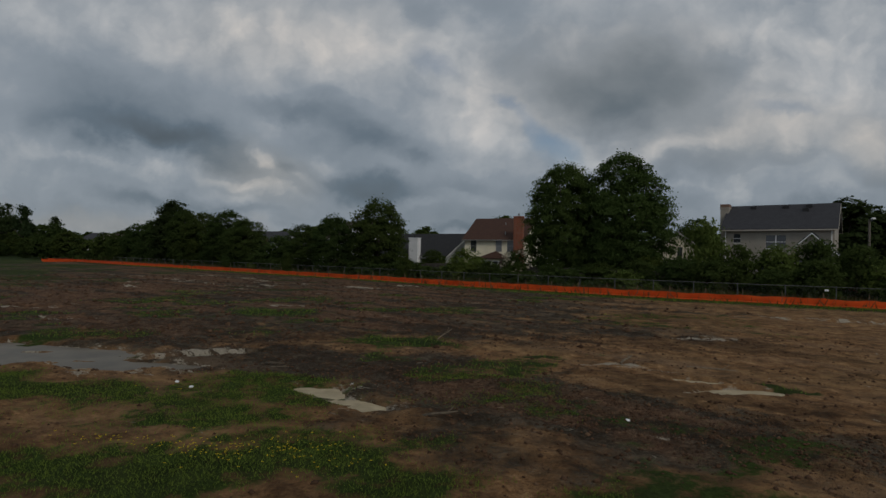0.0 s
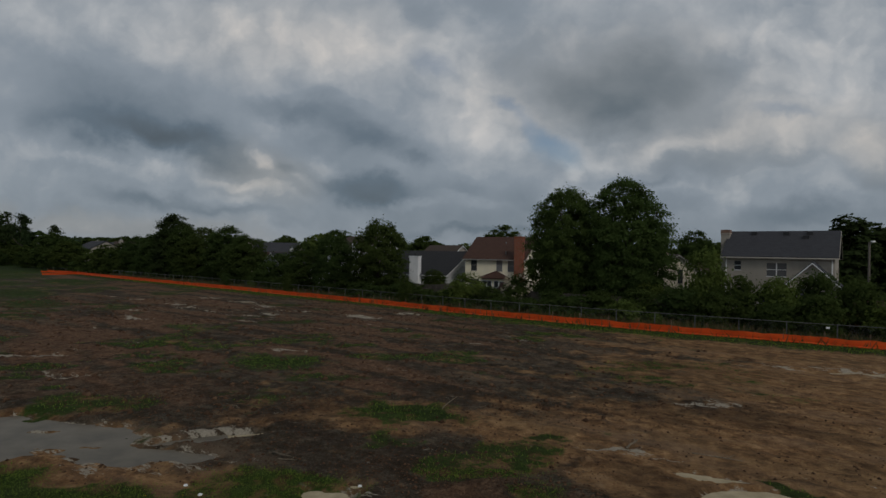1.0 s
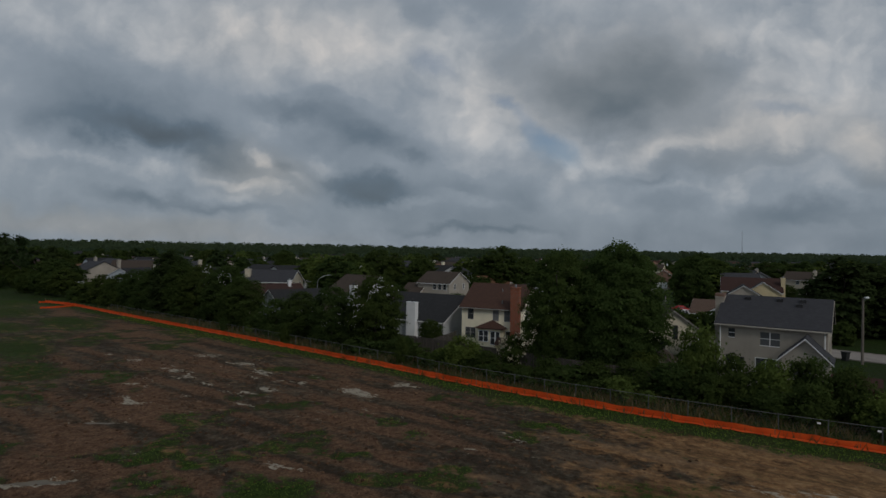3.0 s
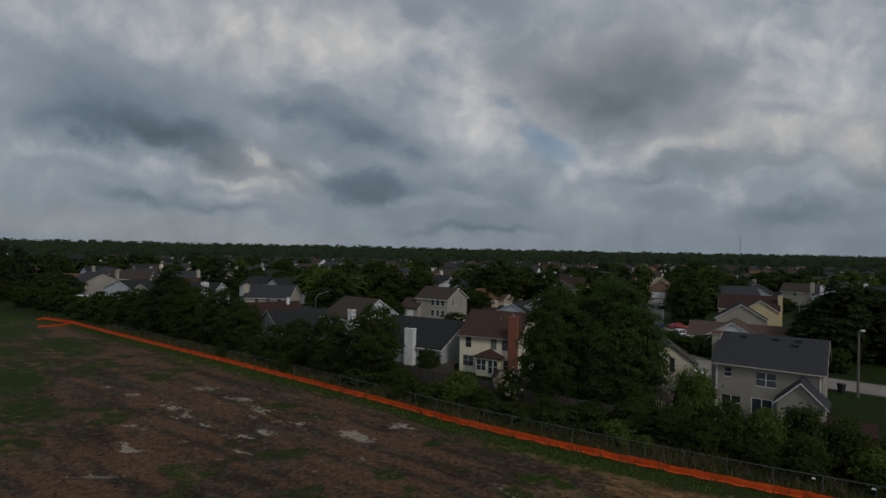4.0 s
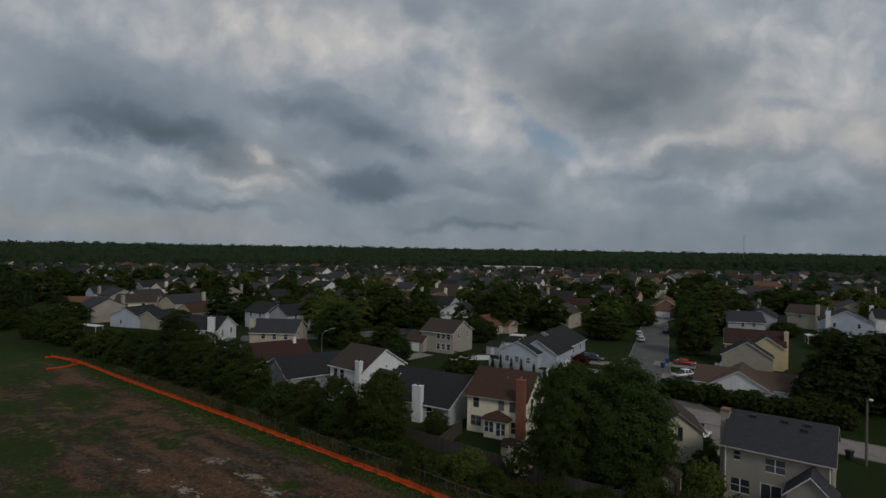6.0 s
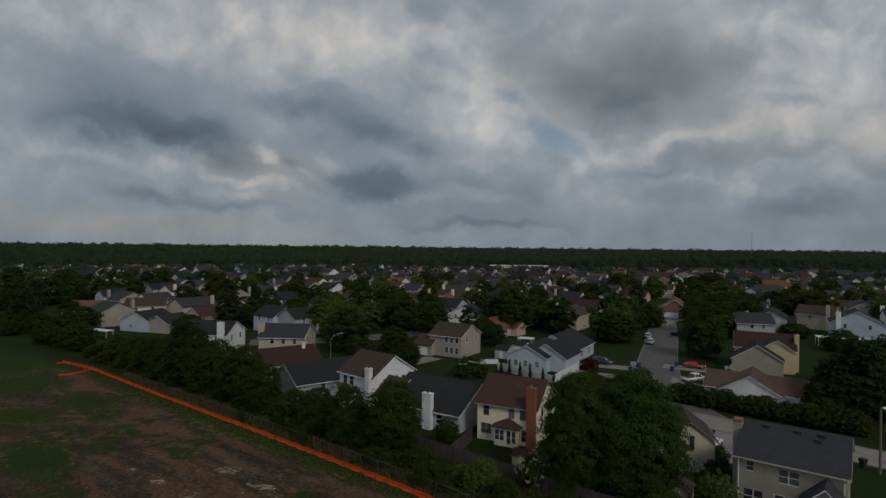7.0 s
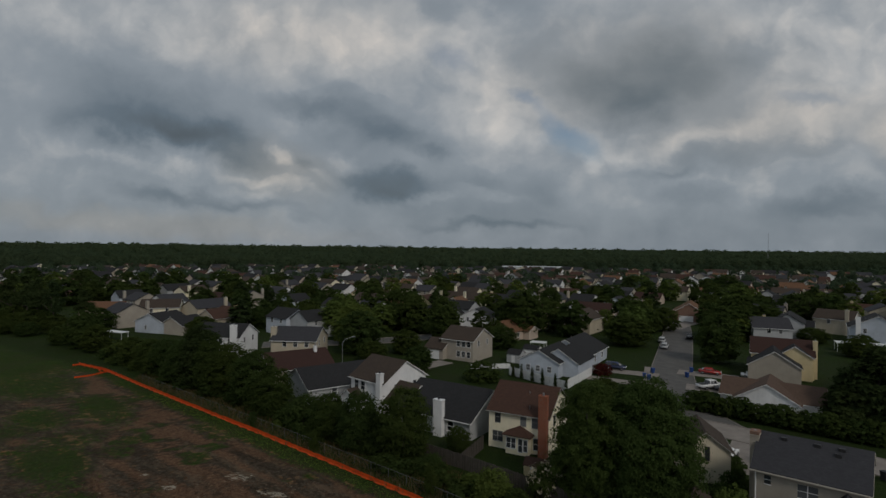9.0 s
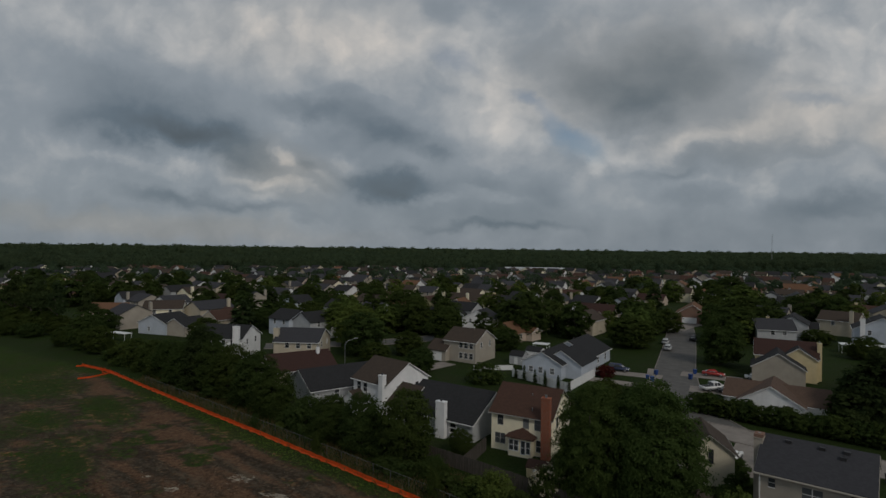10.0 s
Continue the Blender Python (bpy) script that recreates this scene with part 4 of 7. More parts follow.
def rakes(parent, L, W, eave, ridge, over, mat, rake=0.3):
    """Fascia boards on eaves and gables."""
    s = (ridge - eave) / (W / 2)
    h, ze = W / 2 + over, eave - over * s
    for sx in (-1, 1):
        for sy in (-1, 1):
            x = sx * (L / 2 + rake)
            V = [(x, sy * h, ze - 0.08), (x, 0, ridge - 0.08), (x, 0, ridge + 0.06), (x, sy * h, ze + 0.06)]
            V += [(x + sx * 0.03, *v[1:]) for v in V]
            Fc = [(0, 1, 2, 3), (7, 6, 5, 4), (0, 4, 5, 1), (1, 5, 6, 2), (2, 6, 7, 3), (3, 7, 4, 0)]
            part("rake_board", mesh("rake_board", V, Fc, mat), parent)
    for sy in (-1, 1):
        V, Fc = [], []
        y = sy * (h + 0.05)
        box(V, Fc, -L / 2 - rake, L / 2 + rake, y - 0.05, y + 0.05, ze - 0.05, ze + 0.06)
        part("gutter", mesh("gutter", V, Fc, mat), parent)


def chimney(parent, x, y, w, d, z1, mat, cap=None, z0=-0.2):
    """A chimney with a shoulder, a cap course and a flue."""
    V, Fc = [], []
    box(V, Fc, x - w / 2, x + w / 2, y - d / 2, y + d / 2, z0, z1)
    box(V, Fc, x - w / 2 - 0.05, x + w / 2 + 0.05, y - d / 2 - 0.05, y + d / 2 + 0.05, z1, z1 + 0.14)
    ch = part("chimney", mesh("chimney", V, Fc, mat), parent)
    V, Fc = tube([(x, y, z1 + 0.14), (x, y, z1 + 0.5)], [0.16, 0.14], 8)
    part("flue", mesh("flue", V, Fc, cap or M_STEEL), ch, "metal chimney cap")
    return ch


def vent(parent, x, y, z):
    V, Fc = tube([(x, y, z - 0.2), (x, y, z + 0.45)], [0.06, 0.06], 8)
    return part("roof_vent", mesh("roof_vent", V, Fc, M_STEEL), parent, "small light metal roof vent")


_door = {}


def door(parent, w, h, m, mat, name="door"):
    key = (w, h, mat.name)
    if key not in _door:
        V, Fc = [], []
        box(V, Fc, -w / 2, w / 2, -0.03, 0.02, 0, h)
        rows = 4 if w > 2 else 3
        for r in range(rows):
            z0 = h * r / rows
            for c in range(4 if w > 2 else 2):
                n = 4 if w > 2 else 2
                a = -w / 2 + w * c / n
                box(V, Fc, a + 0.08, a + w / n - 0.08, -0.045, -0.03, z0 + 0.08, z0 + h / rows - 0.08)
        _door[key] = mesh(name, V, Fc, mat)
    return part(name, _door[key], parent, m=m)


HOUSES = []


def house(x, y, yaw, L, W, eave, ridge, wall, roof, label, windows=((0.25, 1), (0.75, 1)), sides=True, trim=None, group="houses of the estate", hip=False, holes=(), vents=2, boards=True):
    """A house with its ridge along local x and its front on local -y. windows: (share of the front, storey)."""
    trim = M_WHITE if trim is None else trim
    ob = thing("house", label, "house", pose(x, y, 0, 0, 0, yaw), group)
    HOUSES.append((x, y, max(L, W) * 0.5))
    part("wall", gable_walls(L, W, eave, ridge if not hip else eave + 0.02, wall, holes), ob)
    part("roof", hip_roof(L, W, eave, ridge, 0.35, 0.14, roof) if hip else gable_roof(L, W, eave, ridge, 0.35, 0.14, roof), ob)
    if boards and not hip:
        rakes(ob, L, W, eave, ridge, 0.35, trim)
    for share, storey in windows:
        wx = (share - 0.5) * L
        h = 1.35
        z = 0.95 if storey == 0 else 3.45
        if z + h < eave + 0.1:
            window(ob, 0.95, h, pose(wx, -W / 2, z), trim=trim)
            window(ob, 0.95, h, pose(wx, W / 2, z, 0, 0, 180), trim=trim)
    if sides:
        for sx, turn in ((1, 90), (-1, -90)):
            for yy in ((-W * 0.22, W * 0.22) if eave > 4 else (W * 0.12,)):
                z = 3.5 if eave > 4 else 1.0
                window(ob, 0.8, 1.25, pose(sx * L / 2, yy, z, 0, 0, turn), trim=trim)
    for k in range(vents):
        vx = (-0.2 + 0.45 * k) * L
        vent(ob, vx, W * 0.2, ridge - (ridge - eave) * 0.4 + 0.1)
    return ob


def wing(parent, x, y, yaw, L, W, eave, ridge, wall, roof, trim=None, name="wing"):
    """A lower wing joined to a house, built of the same parts."""
    w = part(name, gable_walls(L, W, eave, ridge, wall), parent, m=pose(x, y, 0, 0, 0, yaw))
    part("wing_roof", gable_roof(L, W, eave, ridge, 0.3, 0.14, roof), w)
    rk = M_WHITE if trim is None else trim
    s = (ridge - eave) / (W / 2)
    for sx in (-1, 1):
        V, Fc = [], []
        for sy in (-1, 1):
            px, h, ze = sx * (L / 2 + 0.3), W / 2 + 0.3, eave - 0.3 * s
            q = [(px, sy * h, ze - 0.07), (px, 0, ridge - 0.07), (px, 0, ridge + 0.06), (px, sy * h, ze + 0.06)]
            i = len(V)
            V += q + [(px + sx * 0.03, *v[1:]) for v in q]
            Fc += [(i, i + 1, i + 2, i + 3), (i + 7, i + 6, i + 5, i + 4), (i, i + 4, i + 5, i + 1), (i + 2, i + 6, i + 7, i + 3), (i + 3, i + 7, i + 4, i)]
        part("rake_board", mesh("rake_board", V, Fc, rk), w)
    return w


# cream two-storey house with a brown roof, a hipped bay and a red brick chimney
A = house(6.2, 78.8, -24, 8.4, 9.2, 5.15, 8.0, W_CREAM, R_BROWN, "cream two-storey house with brown roof and red brick chimney", (), sides=True, trim=M_TRIM,
          holes=((-2.9, 3.45, 0.85, 1.45), (0.75, 3.45, 0.85, 1.45), (2.4, 3.45, 0.95, 1.45), (-2.9, 0.95, 1.5, 1.35)), vents=0)
for wx, wz, ww, wh in ((-2.9, 3.45, 0.85, 1.45), (0.75, 3.45, 0.85, 1.45), (2.4, 3.45, 0.95, 1.45), (-2.9, 0.95, 1.5, 1.35)):
    window(A, ww, wh, pose(wx, -4.6 + 0.06, wz), trim=M_TRIM)
chimney(A, 3.65, -5.05, 1.15, 0.8, 7.9, M_BRICK)
V, Fc = [], []
box(V, Fc, -1.2, 1.9, -5.9, -4.62, -0.2, 2.45)
bay = part("bay", mesh("bay", V, Fc, W_CREAM), A)
V = [(-1.65, -6.25, 2.45), (2.35, -6.25, 2.45), (2.35, -4.62, 2.45), (-1.65, -4.62, 2.45), (0.35, -4.63, 3.35), (-1.65, -6.25, 2.57), (2.35, -6.25, 2.57), (2.35, -4.62, 2.57), (-1.65, -4.62, 2.57), (0.35, -4.62, 3.5)]
part("bay_roof", mesh("bay_roof", V, [(0, 1, 2, 3), (0, 5, 6, 1), (1, 6, 7, 2), (3, 8, 5, 0), (5, 9, 6), (6, 9, 7), (8, 9, 5), (2, 7, 9, 8, 3)], R_BROWN), bay)
window(bay, 1.25, 1.35, pose(-0.45, -5.9, 0.8), trim=M_WHITE)
window(bay, 0.55, 1.7, pose(0.85, -5.9, 0.45), trim=M_WHITE)
window(bay, 0.5, 1.5, pose(1.55, -5.9, 0.6), trim=M_WHITE)
window(A, 0.8, 1.5, pose(2.6, -4.6, 0.6), trim=M_WHITE)
vent(A, 0.6, -1.6, 7.0)
vent(A, 1.4, -3.9, 5.7)

# beige two-storey house with slate-grey roof, sliding door and gabled sunroom
M_BEIGETRIM = painted("beige_trim", (0.46, 0.42, 0.36), 0.5, 0.85)
BG_HOLES = ((-3.3, 4.62, 0.58, 0.85), (-0.02, 4.08, 1.62, 1.25), (-3.0, 1.42, 1.62, 1.33), (-0.33, 0.86, 1.75, 1.95))
BGH = house(32.3, 57.4, -35, 9.0, 8.5, 6.0, 8.4, W_BEIGE, R_SLATE, "beige two-storey house with grey roof and gabled rear sunroom", (), sides=True, trim=M_BEIGETRIM, holes=BG_HOLES, vents=0)
for wx, wz, ww, wh in BG_HOLES[:3]:
    window(BGH, ww, wh, pose(wx, -4.25 + 0.06, wz), trim=M_WHITE)
V, Fc = [], []
for a in (-0.9, -0.03, 0.86):
    box(V, Fc, a - 0.03, a + 0.05, -0.06, 0.05, 0, 1.95)
box(V, Fc, -0.93, 0.91, -0.06, 0.05, -0.08, 0)
box(V, Fc, -0.93, 0.91, -0.06, 0.05, 1.95, 2.02)
sd = part("sliding_door", mesh("sliding_door", V, Fc, M_WHITE), BGH, "white framed glass sliding door", pose(-0.33, -4.21, 0.86))
V, Fc = [], []
box(V, Fc, -0.85, 0.84, 0, 0.012, 0.01, 1.94)
part("pane", mesh("pane", V, Fc, M_GLASS), sd)
sun_room = wing(BGH, 3.0, -5.65, 90, 2.8, 3.6, 3.62, 5.4, W_BEIGE, R_SLATE, name="sunroom", trim=M_VINYL)
for k in (-0.42, 0.42):
    window(sun_room, 0.72, 1.1, pose(-1.4, k + 0.2, 2.0, 0, 0, -90), trim=M_DARK)
cb = chimney(BGH, -4.95, -0.9, 0.8, 1.1, 8.2, W_BEIGE)
V, Fc = [], []
box(V, Fc, -5.37, -4.53, -1.47, -0.33, 8.34, 8.66)
part("chimney_top", mesh("chimney_top", V, Fc, M_BRICK2), cb, "red brick chimney top")
for vx, vy in ((-2.4, -0.55), (0.4, -0.6), (2.35, -0.55), (2.1, -1.25)):
    V, Fc = [], []
    zz = 8.5 + vy * 0.565
    box(V, Fc, vx - 0.26, vx + 0.26, vy - 0.26, vy + 0.1, zz - 0.12, zz + 0.22)
    part("roof_vent", mesh("roof_vent", V, Fc, M_DARK), BGH, "dark low roof vent")
for px in (-4.3, 4.3):
    V, Fc = tube([(px, -4.36, 0.1), (px, -4.36, 5.75)], [0.05, 0.05], 6)
    part("downpipe", mesh("downpipe", V, Fc, M_WHITE), BGH)

# low charcoal-roofed house with a white chimney
Bh = house(-4.6, 86.2, -30, 13.0, 12.6, 2.7, 5.9, W_GREY, R_GREY, "low grey house with charcoal roof and white chimney", ((0.75, 0),), vents=2)
chimney(Bh, 1.5, -6.75, 1.5, 0.8, 5.1, W_WHITE, M_DARK)
window(Bh, 1.2, 1.3, pose(3.2, -6.3, 0.9))
window(Bh, 0.7, 1.9, pose(-1.6, -6.3, 0.2))

# white two-storey house with umber roof and lower wing
Ch = house(-16.4, 93.6, -38, 8.2, 9.6, 5.3, 8.2, W_WHITE, R_UMBER, "white two-storey house with umber roof and white chimney", ((0.18, 1), (0.38, 1)))
chimney(Ch, 3.6, -5.2, 1.0, 0.8, 6.8, W_WHITE, M_DARK)
wing(Ch, 6.4, -1.2, 0, 4.6, 6.8, 2.7, 5.2, W_WHITE, R_UMBER)
wing(Ch, -2.4, -5.7, 90, 2.2, 3.4, 2.4, 3.6, W_WHITE, R_UMBER)

# low charcoal-roofed bungalow, and the dark red one behind it
house(-28.3, 101.0, 40, 13.5, 11.0, 2.6, 5.2, W_GREY, R_GREY, "low grey bungalow with charcoal roof", ((0.35, 0), (0.6, 0), (0.85, 0)), sides=False)
Eh = house(-39.5, 113.0, 38, 13.0, 10.5, 2.6, 5.2, W_TAN, R_RED, "low bungalow with dark red-brown roof", ((0.3, 0), (0.7, 0)), sides=False)
chimney(Eh, 4.0, -1.0, 0.6, 0.6, 5.9, W_WHITE)
Fh = house(-63.5, 132.5, -4, 11.5, 9.5, 5.1, 7.7, W_WHITE, R_GREY, "white two-storey house with charcoal roof and chimney", ((0.6, 1), (0.8, 1)))
chimney(Fh, 4.6, -5.1, 1.5, 0.8, 8.0, W_WHITE)
Gh = house(-44.6, 131.5, 0, 10.6, 10.0, 4.9, 7.4, W_TAN, R_SLATE, "pale buff two-storey house with slate-grey roof", ((0.3, 1), (0.55, 1), (0.8, 1)))
chimney(Gh, -5.4, -3.0, 1.2, 1.0, 7.6, W_TAN)
house(-100, 166, 75, 10.5, 11.0, 3.4, 5.9, W_BLUE, R_GREY, "pale blue-grey house with charcoal roof", ((0.5, 0),))
house(-91.5, 163, 70, 9.0, 9.0, 3.0, 5.2, W_BEIGE, R_GREY, "small beige house with charcoal roof", ((0.5, 0),), sides=False)
house(-113, 187, 20, 12.5, 9.0, 5.1, 7.6, W_CREAM, R_UMBER, "cream two-storey house with umber roof", ((0.3, 1), (0.7, 1)))
house(-86, 176, 60, 11.0, 9.0, 3.6, 6.2, W_TAN, R_BROWN, "tan house with dark brown roof", ((0.4, 0),))
house(-136, 190, 10, 14.0, 9.0, 3.8, 6.0, W_PINK, R_TAN, "low house with rust-coloured roof", ((0.3, 0), (0.7, 0)))

# tan house with garage, white fence and clipped lawn
Kh = house(-4.3, 137.0, -30, 9.0, 9.4, 5.0, 7.5, W_BEIGE, R_UMBER, "beige two-storey house with umber roof and garage wing", ((0.55, 1), (0.71, 1), (0.87, 1), (0.55, 0), (0.71, 0), (0.87, 0)))
kw = wing(Kh, -5.5, -3.2, 0, 5.2, 6.4, 2.6, 4.6, W_BEIGE, R_UMBER)
door(kw, 2.6, 2.1, pose(0.2, -3.2, 0.02), M_WHITE, "garage_door")

# pale blue house with two stepped gables
Lh = house(14.4, 124.6, 62, 12.5, 8.8, 3.2, 5.5, W_BLUE, R_GREY, "pale blue house with charcoal roof and stepped gables", ((0.5, 0),), sides=False)
wing(Lh, 1.6, -3.4, 0, 10.5, 8.8, 3.0, 5.7, W_BLUE, R_GREY)
for wy in (-2.4, 0.2, 2.4):
    window(Lh, 0.9, 1.2, pose(-6.25, wy, 1.0, 0, 0, -90))
house(22.0, 136.8, 62, 14.0, 11.5, 3.0, 5.9, W_BLUE, R_GREY, "pale grey-blue house with large charcoal roof", ((0.3, 0), (0.7, 0)))
house(32.0, 185.5, 57, 12.0, 10.5, 4.7, 7.2, W_TAN, R_UMBER, "tan two-storey house with umber roof", ((0.4, 1),))
Oh = house(40.0, 203.0, -30, 13.0, 9.5, 4.9, 7.8, W_PINK, R_RED, "buff house with dark red roof and dormers", ((0.3, 1), (0.7, 1)))
wing(Oh, 2.5, -4.8, 90, 3.0, 5.0, 3.4, 5.8, W_YELLOW, R_RED)
house(-1.7, 181.0, 70, 9.0, 10.0, 4.9, 7.5, W_WHITE, R_GREY, "white two-storey house with charcoal roof", ((0.5, 1),))
house(-10.5, 219.0, 70, 9.0, 8.0, 4.9, 7.5, W_TAN, R_TAN, "tan house with rust-coloured roof", ((0.5, 1),))

# brown-roofed bungalow with cross gable, and the houses behind it
Qh = house(49.5, 99.5, -30, 15.0, 9.0, 2.6, 4.6, W_WHITE, R_CLAY, "low white bungalow with brown roof and cross gable", ((0.2, 0),), sides=False, vents=1)
wing(Qh, -0.5, -2.2, 90, 8.5, 9.5, 2.6, 5.4, W_WHITE, R_CLAY)
Rh = house(65.8, 128.5, -25, 11.6, 10.0, 5.0, 7.7, W_YELLOW, R_RED, "yellow two-storey house with dark red-brown roof", ((0.3, 1),), vents=1)
wing(Rh, -1.6, -7.2, 90, 8.0, 9.5, 3.4, 6.4, W_BEIGE, R_GREY)
wing(Rh, 2.2, -4.6, 90, 3.4, 6.5, 4.9, 7.1, W_YELLOW, R_GREY, name="front_wing")
chimney(Rh, 6.1, -2.6, 0.8, 1.3, 7.9, W_YELLOW)
house(84, 171, -12, 10.0, 9.5, 4.9, 7.5, W_GREY, R_SLATE, "grey two-storey house with slate-grey roof", ((0.4, 1), (0.7, 1)))
Th = house(118.0, 195.0, -45, 11.0, 10.0, 5.0, 7.6, W_TAN, R_UMBER, "tan two-storey house with umber roof", ((0.4, 1),))
chimney(Th, 4.0, -5.3, 1.0, 0.8, 8.2, W_TAN)
Uh = house(116.4, 174.0, 60, 12.0, 13.5, 5.0, 8.6, W_BLUE, R_GREY, "pale blue two-storey house with charcoal roof", ((0.4, 1),))
chimney(Uh, -6.4, 4.6, 0.9, 1.2, 8.0, W_WHITE)
Vh = house(79.8, 222.0, 68, 16.0, 12.0, 3.2, 7.0, M_BRICK2, R_TAN, "brick house with rust-coloured roof and garage", (), sides=False)
door(Vh, 5.0, 2.2, pose(-8.0, 1.0, 0.02, 0, 0, -90), M_VINYL, "garage_door")
# tan house half hidden behind the big oak
Wh = house(26.3, 70.0, 78, 6.6, 5.4, 4.0, 5.95, siding("pale_tan_siding", (0.70, 0.63, 0.49)), R_UMBER, "small pale tan house with umber roof", (), sides=False, vents=0, trim=M_TRIM)
window(Wh, 0.4, 1.5, pose(-3.3, -0.2, 2.7, 0, 0, -90), trim=M_DARK)
window(Wh, 0.9, 1.3, pose(-3.3, 1.4, 0.9, 0, 0, -90), trim=M_TRIM)


# ---- fences ----
def fence_point(s):
    """A place s metres along the fence line from its far left end, and the heading there."""
    acc = 0.0
    for k in range(1, len(FENCE_X) - 2):
        a, b = Vector((FENCE_X[k], FENCE_Y[k])), Vector((FENCE_X[k + 1], FENCE_Y[k + 1]))
        d = (b - a).length
        if s <= acc + d or k == len(FENCE_X) - 3:
            p = a + (b - a) * ((s - acc) / d)
            return p.x, p.y, math.atan2(b.y - a.y, b.x - a.x)
        acc += d


def stake_mesh():
    V, Fc = [], []
    box(V, Fc, -0.02, 0.02, -0.02, 0.02, -0.2, 0.92)
    return mesh("stake", V, Fc, M_STAKE)


def fabric_panel(p, q, seed, h=0.54):
    """One bay of silt fabric between two stakes: sagging top edge, wrinkled, with thickness."""
    r = random.Random(seed)
    n, V, Fc = 8, [], []
    a, b = Vector(p), Vector(q)
    side = Vector((-(b - a).y, (b - a).x)).normalized()
    belly, sag = r.uniform(-0.10, 0.06), r.uniform(0.0, 0.08)
    for i in range(n + 1):
        k = i / n
        c = a + (b - a) * k
        top = h - sag * math.sin(math.pi * k) + r.uniform(-0.02, 0.02)
        for j in range(4):
            z = -0.06 + (top + 0.06) * j / 3
            off = belly * math.sin(math.pi * k) * math.sin(math.pi * (j + 0.5) / 4) + r.uniform(-0.015, 0.015)
            w = c + side * off
            V.append((w.x, w.y, z + gz))
    for i in range(n):
        for j in range(3):
            o = i * 4 + j
            Fc.append((o, o + 4, o + 5, o + 1))
    m0 = len(V)
    V += [(v[0] + side.x * 0.006, v[1] + side.y * 0.006, v[2]) for v in V]
    Fc += [tuple(m0 + i for i in reversed(f)) for f in Fc]
    return mesh("fabric", V, Fc, M_FABRIC, True)


def skirt(p, q, seed):
    """The loose lower edge of the fabric, spread over the grass on the field side."""
    r = random.Random(seed + 500)
    a, b = Vector(p), Vector(q)
    side = Vector(((b - a).y, -(b - a).x)).normalized()
    V, Fc = [], []
    for i in range(7):
        c = a + (b - a) * (i / 6)
        reach = 0.24 + 0.10 * math.sin(0.9 * seed + i) + r.uniform(-0.05, 0.05)
        for j in range(3):
            w = c + side * (0.01 + reach * j / 2)
            V.append((w.x, w.y, float(ground_z(np.array([w.x]), np.array([w.y]))[0]) + (0.10, 0.09, 0.035)[j] + r.uniform(0, 0.03)))
    for i in range(6):
        for j in range(2):
            o = i * 3 + j
            Fc.append((o, o + 1, o + 4, o + 3))
    n0 = len(V)
    V += [(v[0], v[1], v[2] - 0.012) for v in V]
    Fc += [tuple(n0 + i for i in reversed(f)) for f in Fc]
    return mesh("skirt", V, Fc, M_FABRIC, True)


gz = 0.02
silt = thing("silt_fence", "long low bright orange silt fence on wooden stakes", "fence")
stake = stake_mesh()
length, s, bay_len, prev, count = 0.0, 0.0, 2.4, None, 0
for k in range(1, len(FENCE_X) - 2):
    length += math.hypot(FENCE_X[k + 1] - FENCE_X[k], FENCE_Y[k + 1] - FENCE_Y[k])
while s < length:
    x, y, a = fence_point(s)
    part("stake", stake, silt, m=pose(x, y + 0.03, gz, random.uniform(-3, 3), random.uniform(-3, 3), math.degrees(a)))
    if prev:
        part("fabric", fabric_panel(prev, (x, y), count), silt)
        part("skirt", skirt(prev, (x, y), count), silt, "loose fabric lying on the ground")
    prev = (x, y)
    s += bay_len
    count += 1
# loose ends at the far corner
for pts in (((-89.4, 116.7), (-90.2, 115.4)), ((-79.0, 110.8), (-79.4, 108.6), (-80.0, 106.6), (-81.6, 104.8)), ((-83, 113.6), (-81.2, 111.4), (-79.0, 109.4))):
    for p, q in zip(pts, pts[1:]):
        part("fabric", fabric_panel(p, q, count, 0.4), silt)
        count += 1

# chain-link fence behind it: posts, rail and woven wire
chain = thing("chain_link_fence", "grey chain-link fence with steel posts behind the orange fence", "fence")
CH_H, CH_OFF = 1.28, 1.5
post_v, post_f = tube([(0, 0, -0.2), (0, 0, CH_H + 0.06)], [0.035, 0.035], 8)
post_me = mesh("post", post_v, post_f, M_WIRE)
prev, s = None, 26.0
wires = []
while s < length:
    x, y, a = fence_point(s)
    x, y = x - math.sin(a) * CH_OFF, y + math.cos(a) * CH_OFF
    part("post", post_me, chain, m=pose(x, y, 0, random.uniform(-1.5, 1.5), random.uniform(-1.5, 1.5), 0))
    if prev:
        V, Fc = tube([(prev[0], prev[1], CH_H), (x, y, CH_H)], [0.02, 0.02], 6)
        part("rail", mesh("rail", V, Fc, M_RAIL), chain)
        d = Vector((x - prev[0], y - prev[1], 0))
        dl = d.length
        d /= dl
        step = 0.14
        for k in range(int(dl / step)):
            for sg in (1, -1):
                p0 = Vector((prev[0], prev[1], 0.03)) + d * (k * step)
                p1 = p0 + d * (sg * 0.75) + Vector((0, 0, CH_H - 0.05))
                if not 0 <= k * step + sg * 0.75 <= dl:
                    continue
                w = d * 0.0025
                wires += [p0 - w, p0 + w, p1 + w, p1 - w]
    prev = (x, y)
    s += 3.0
part("wire", quads_mesh("wire", wires, 4, M_WIRE), chain, "thin woven wire")
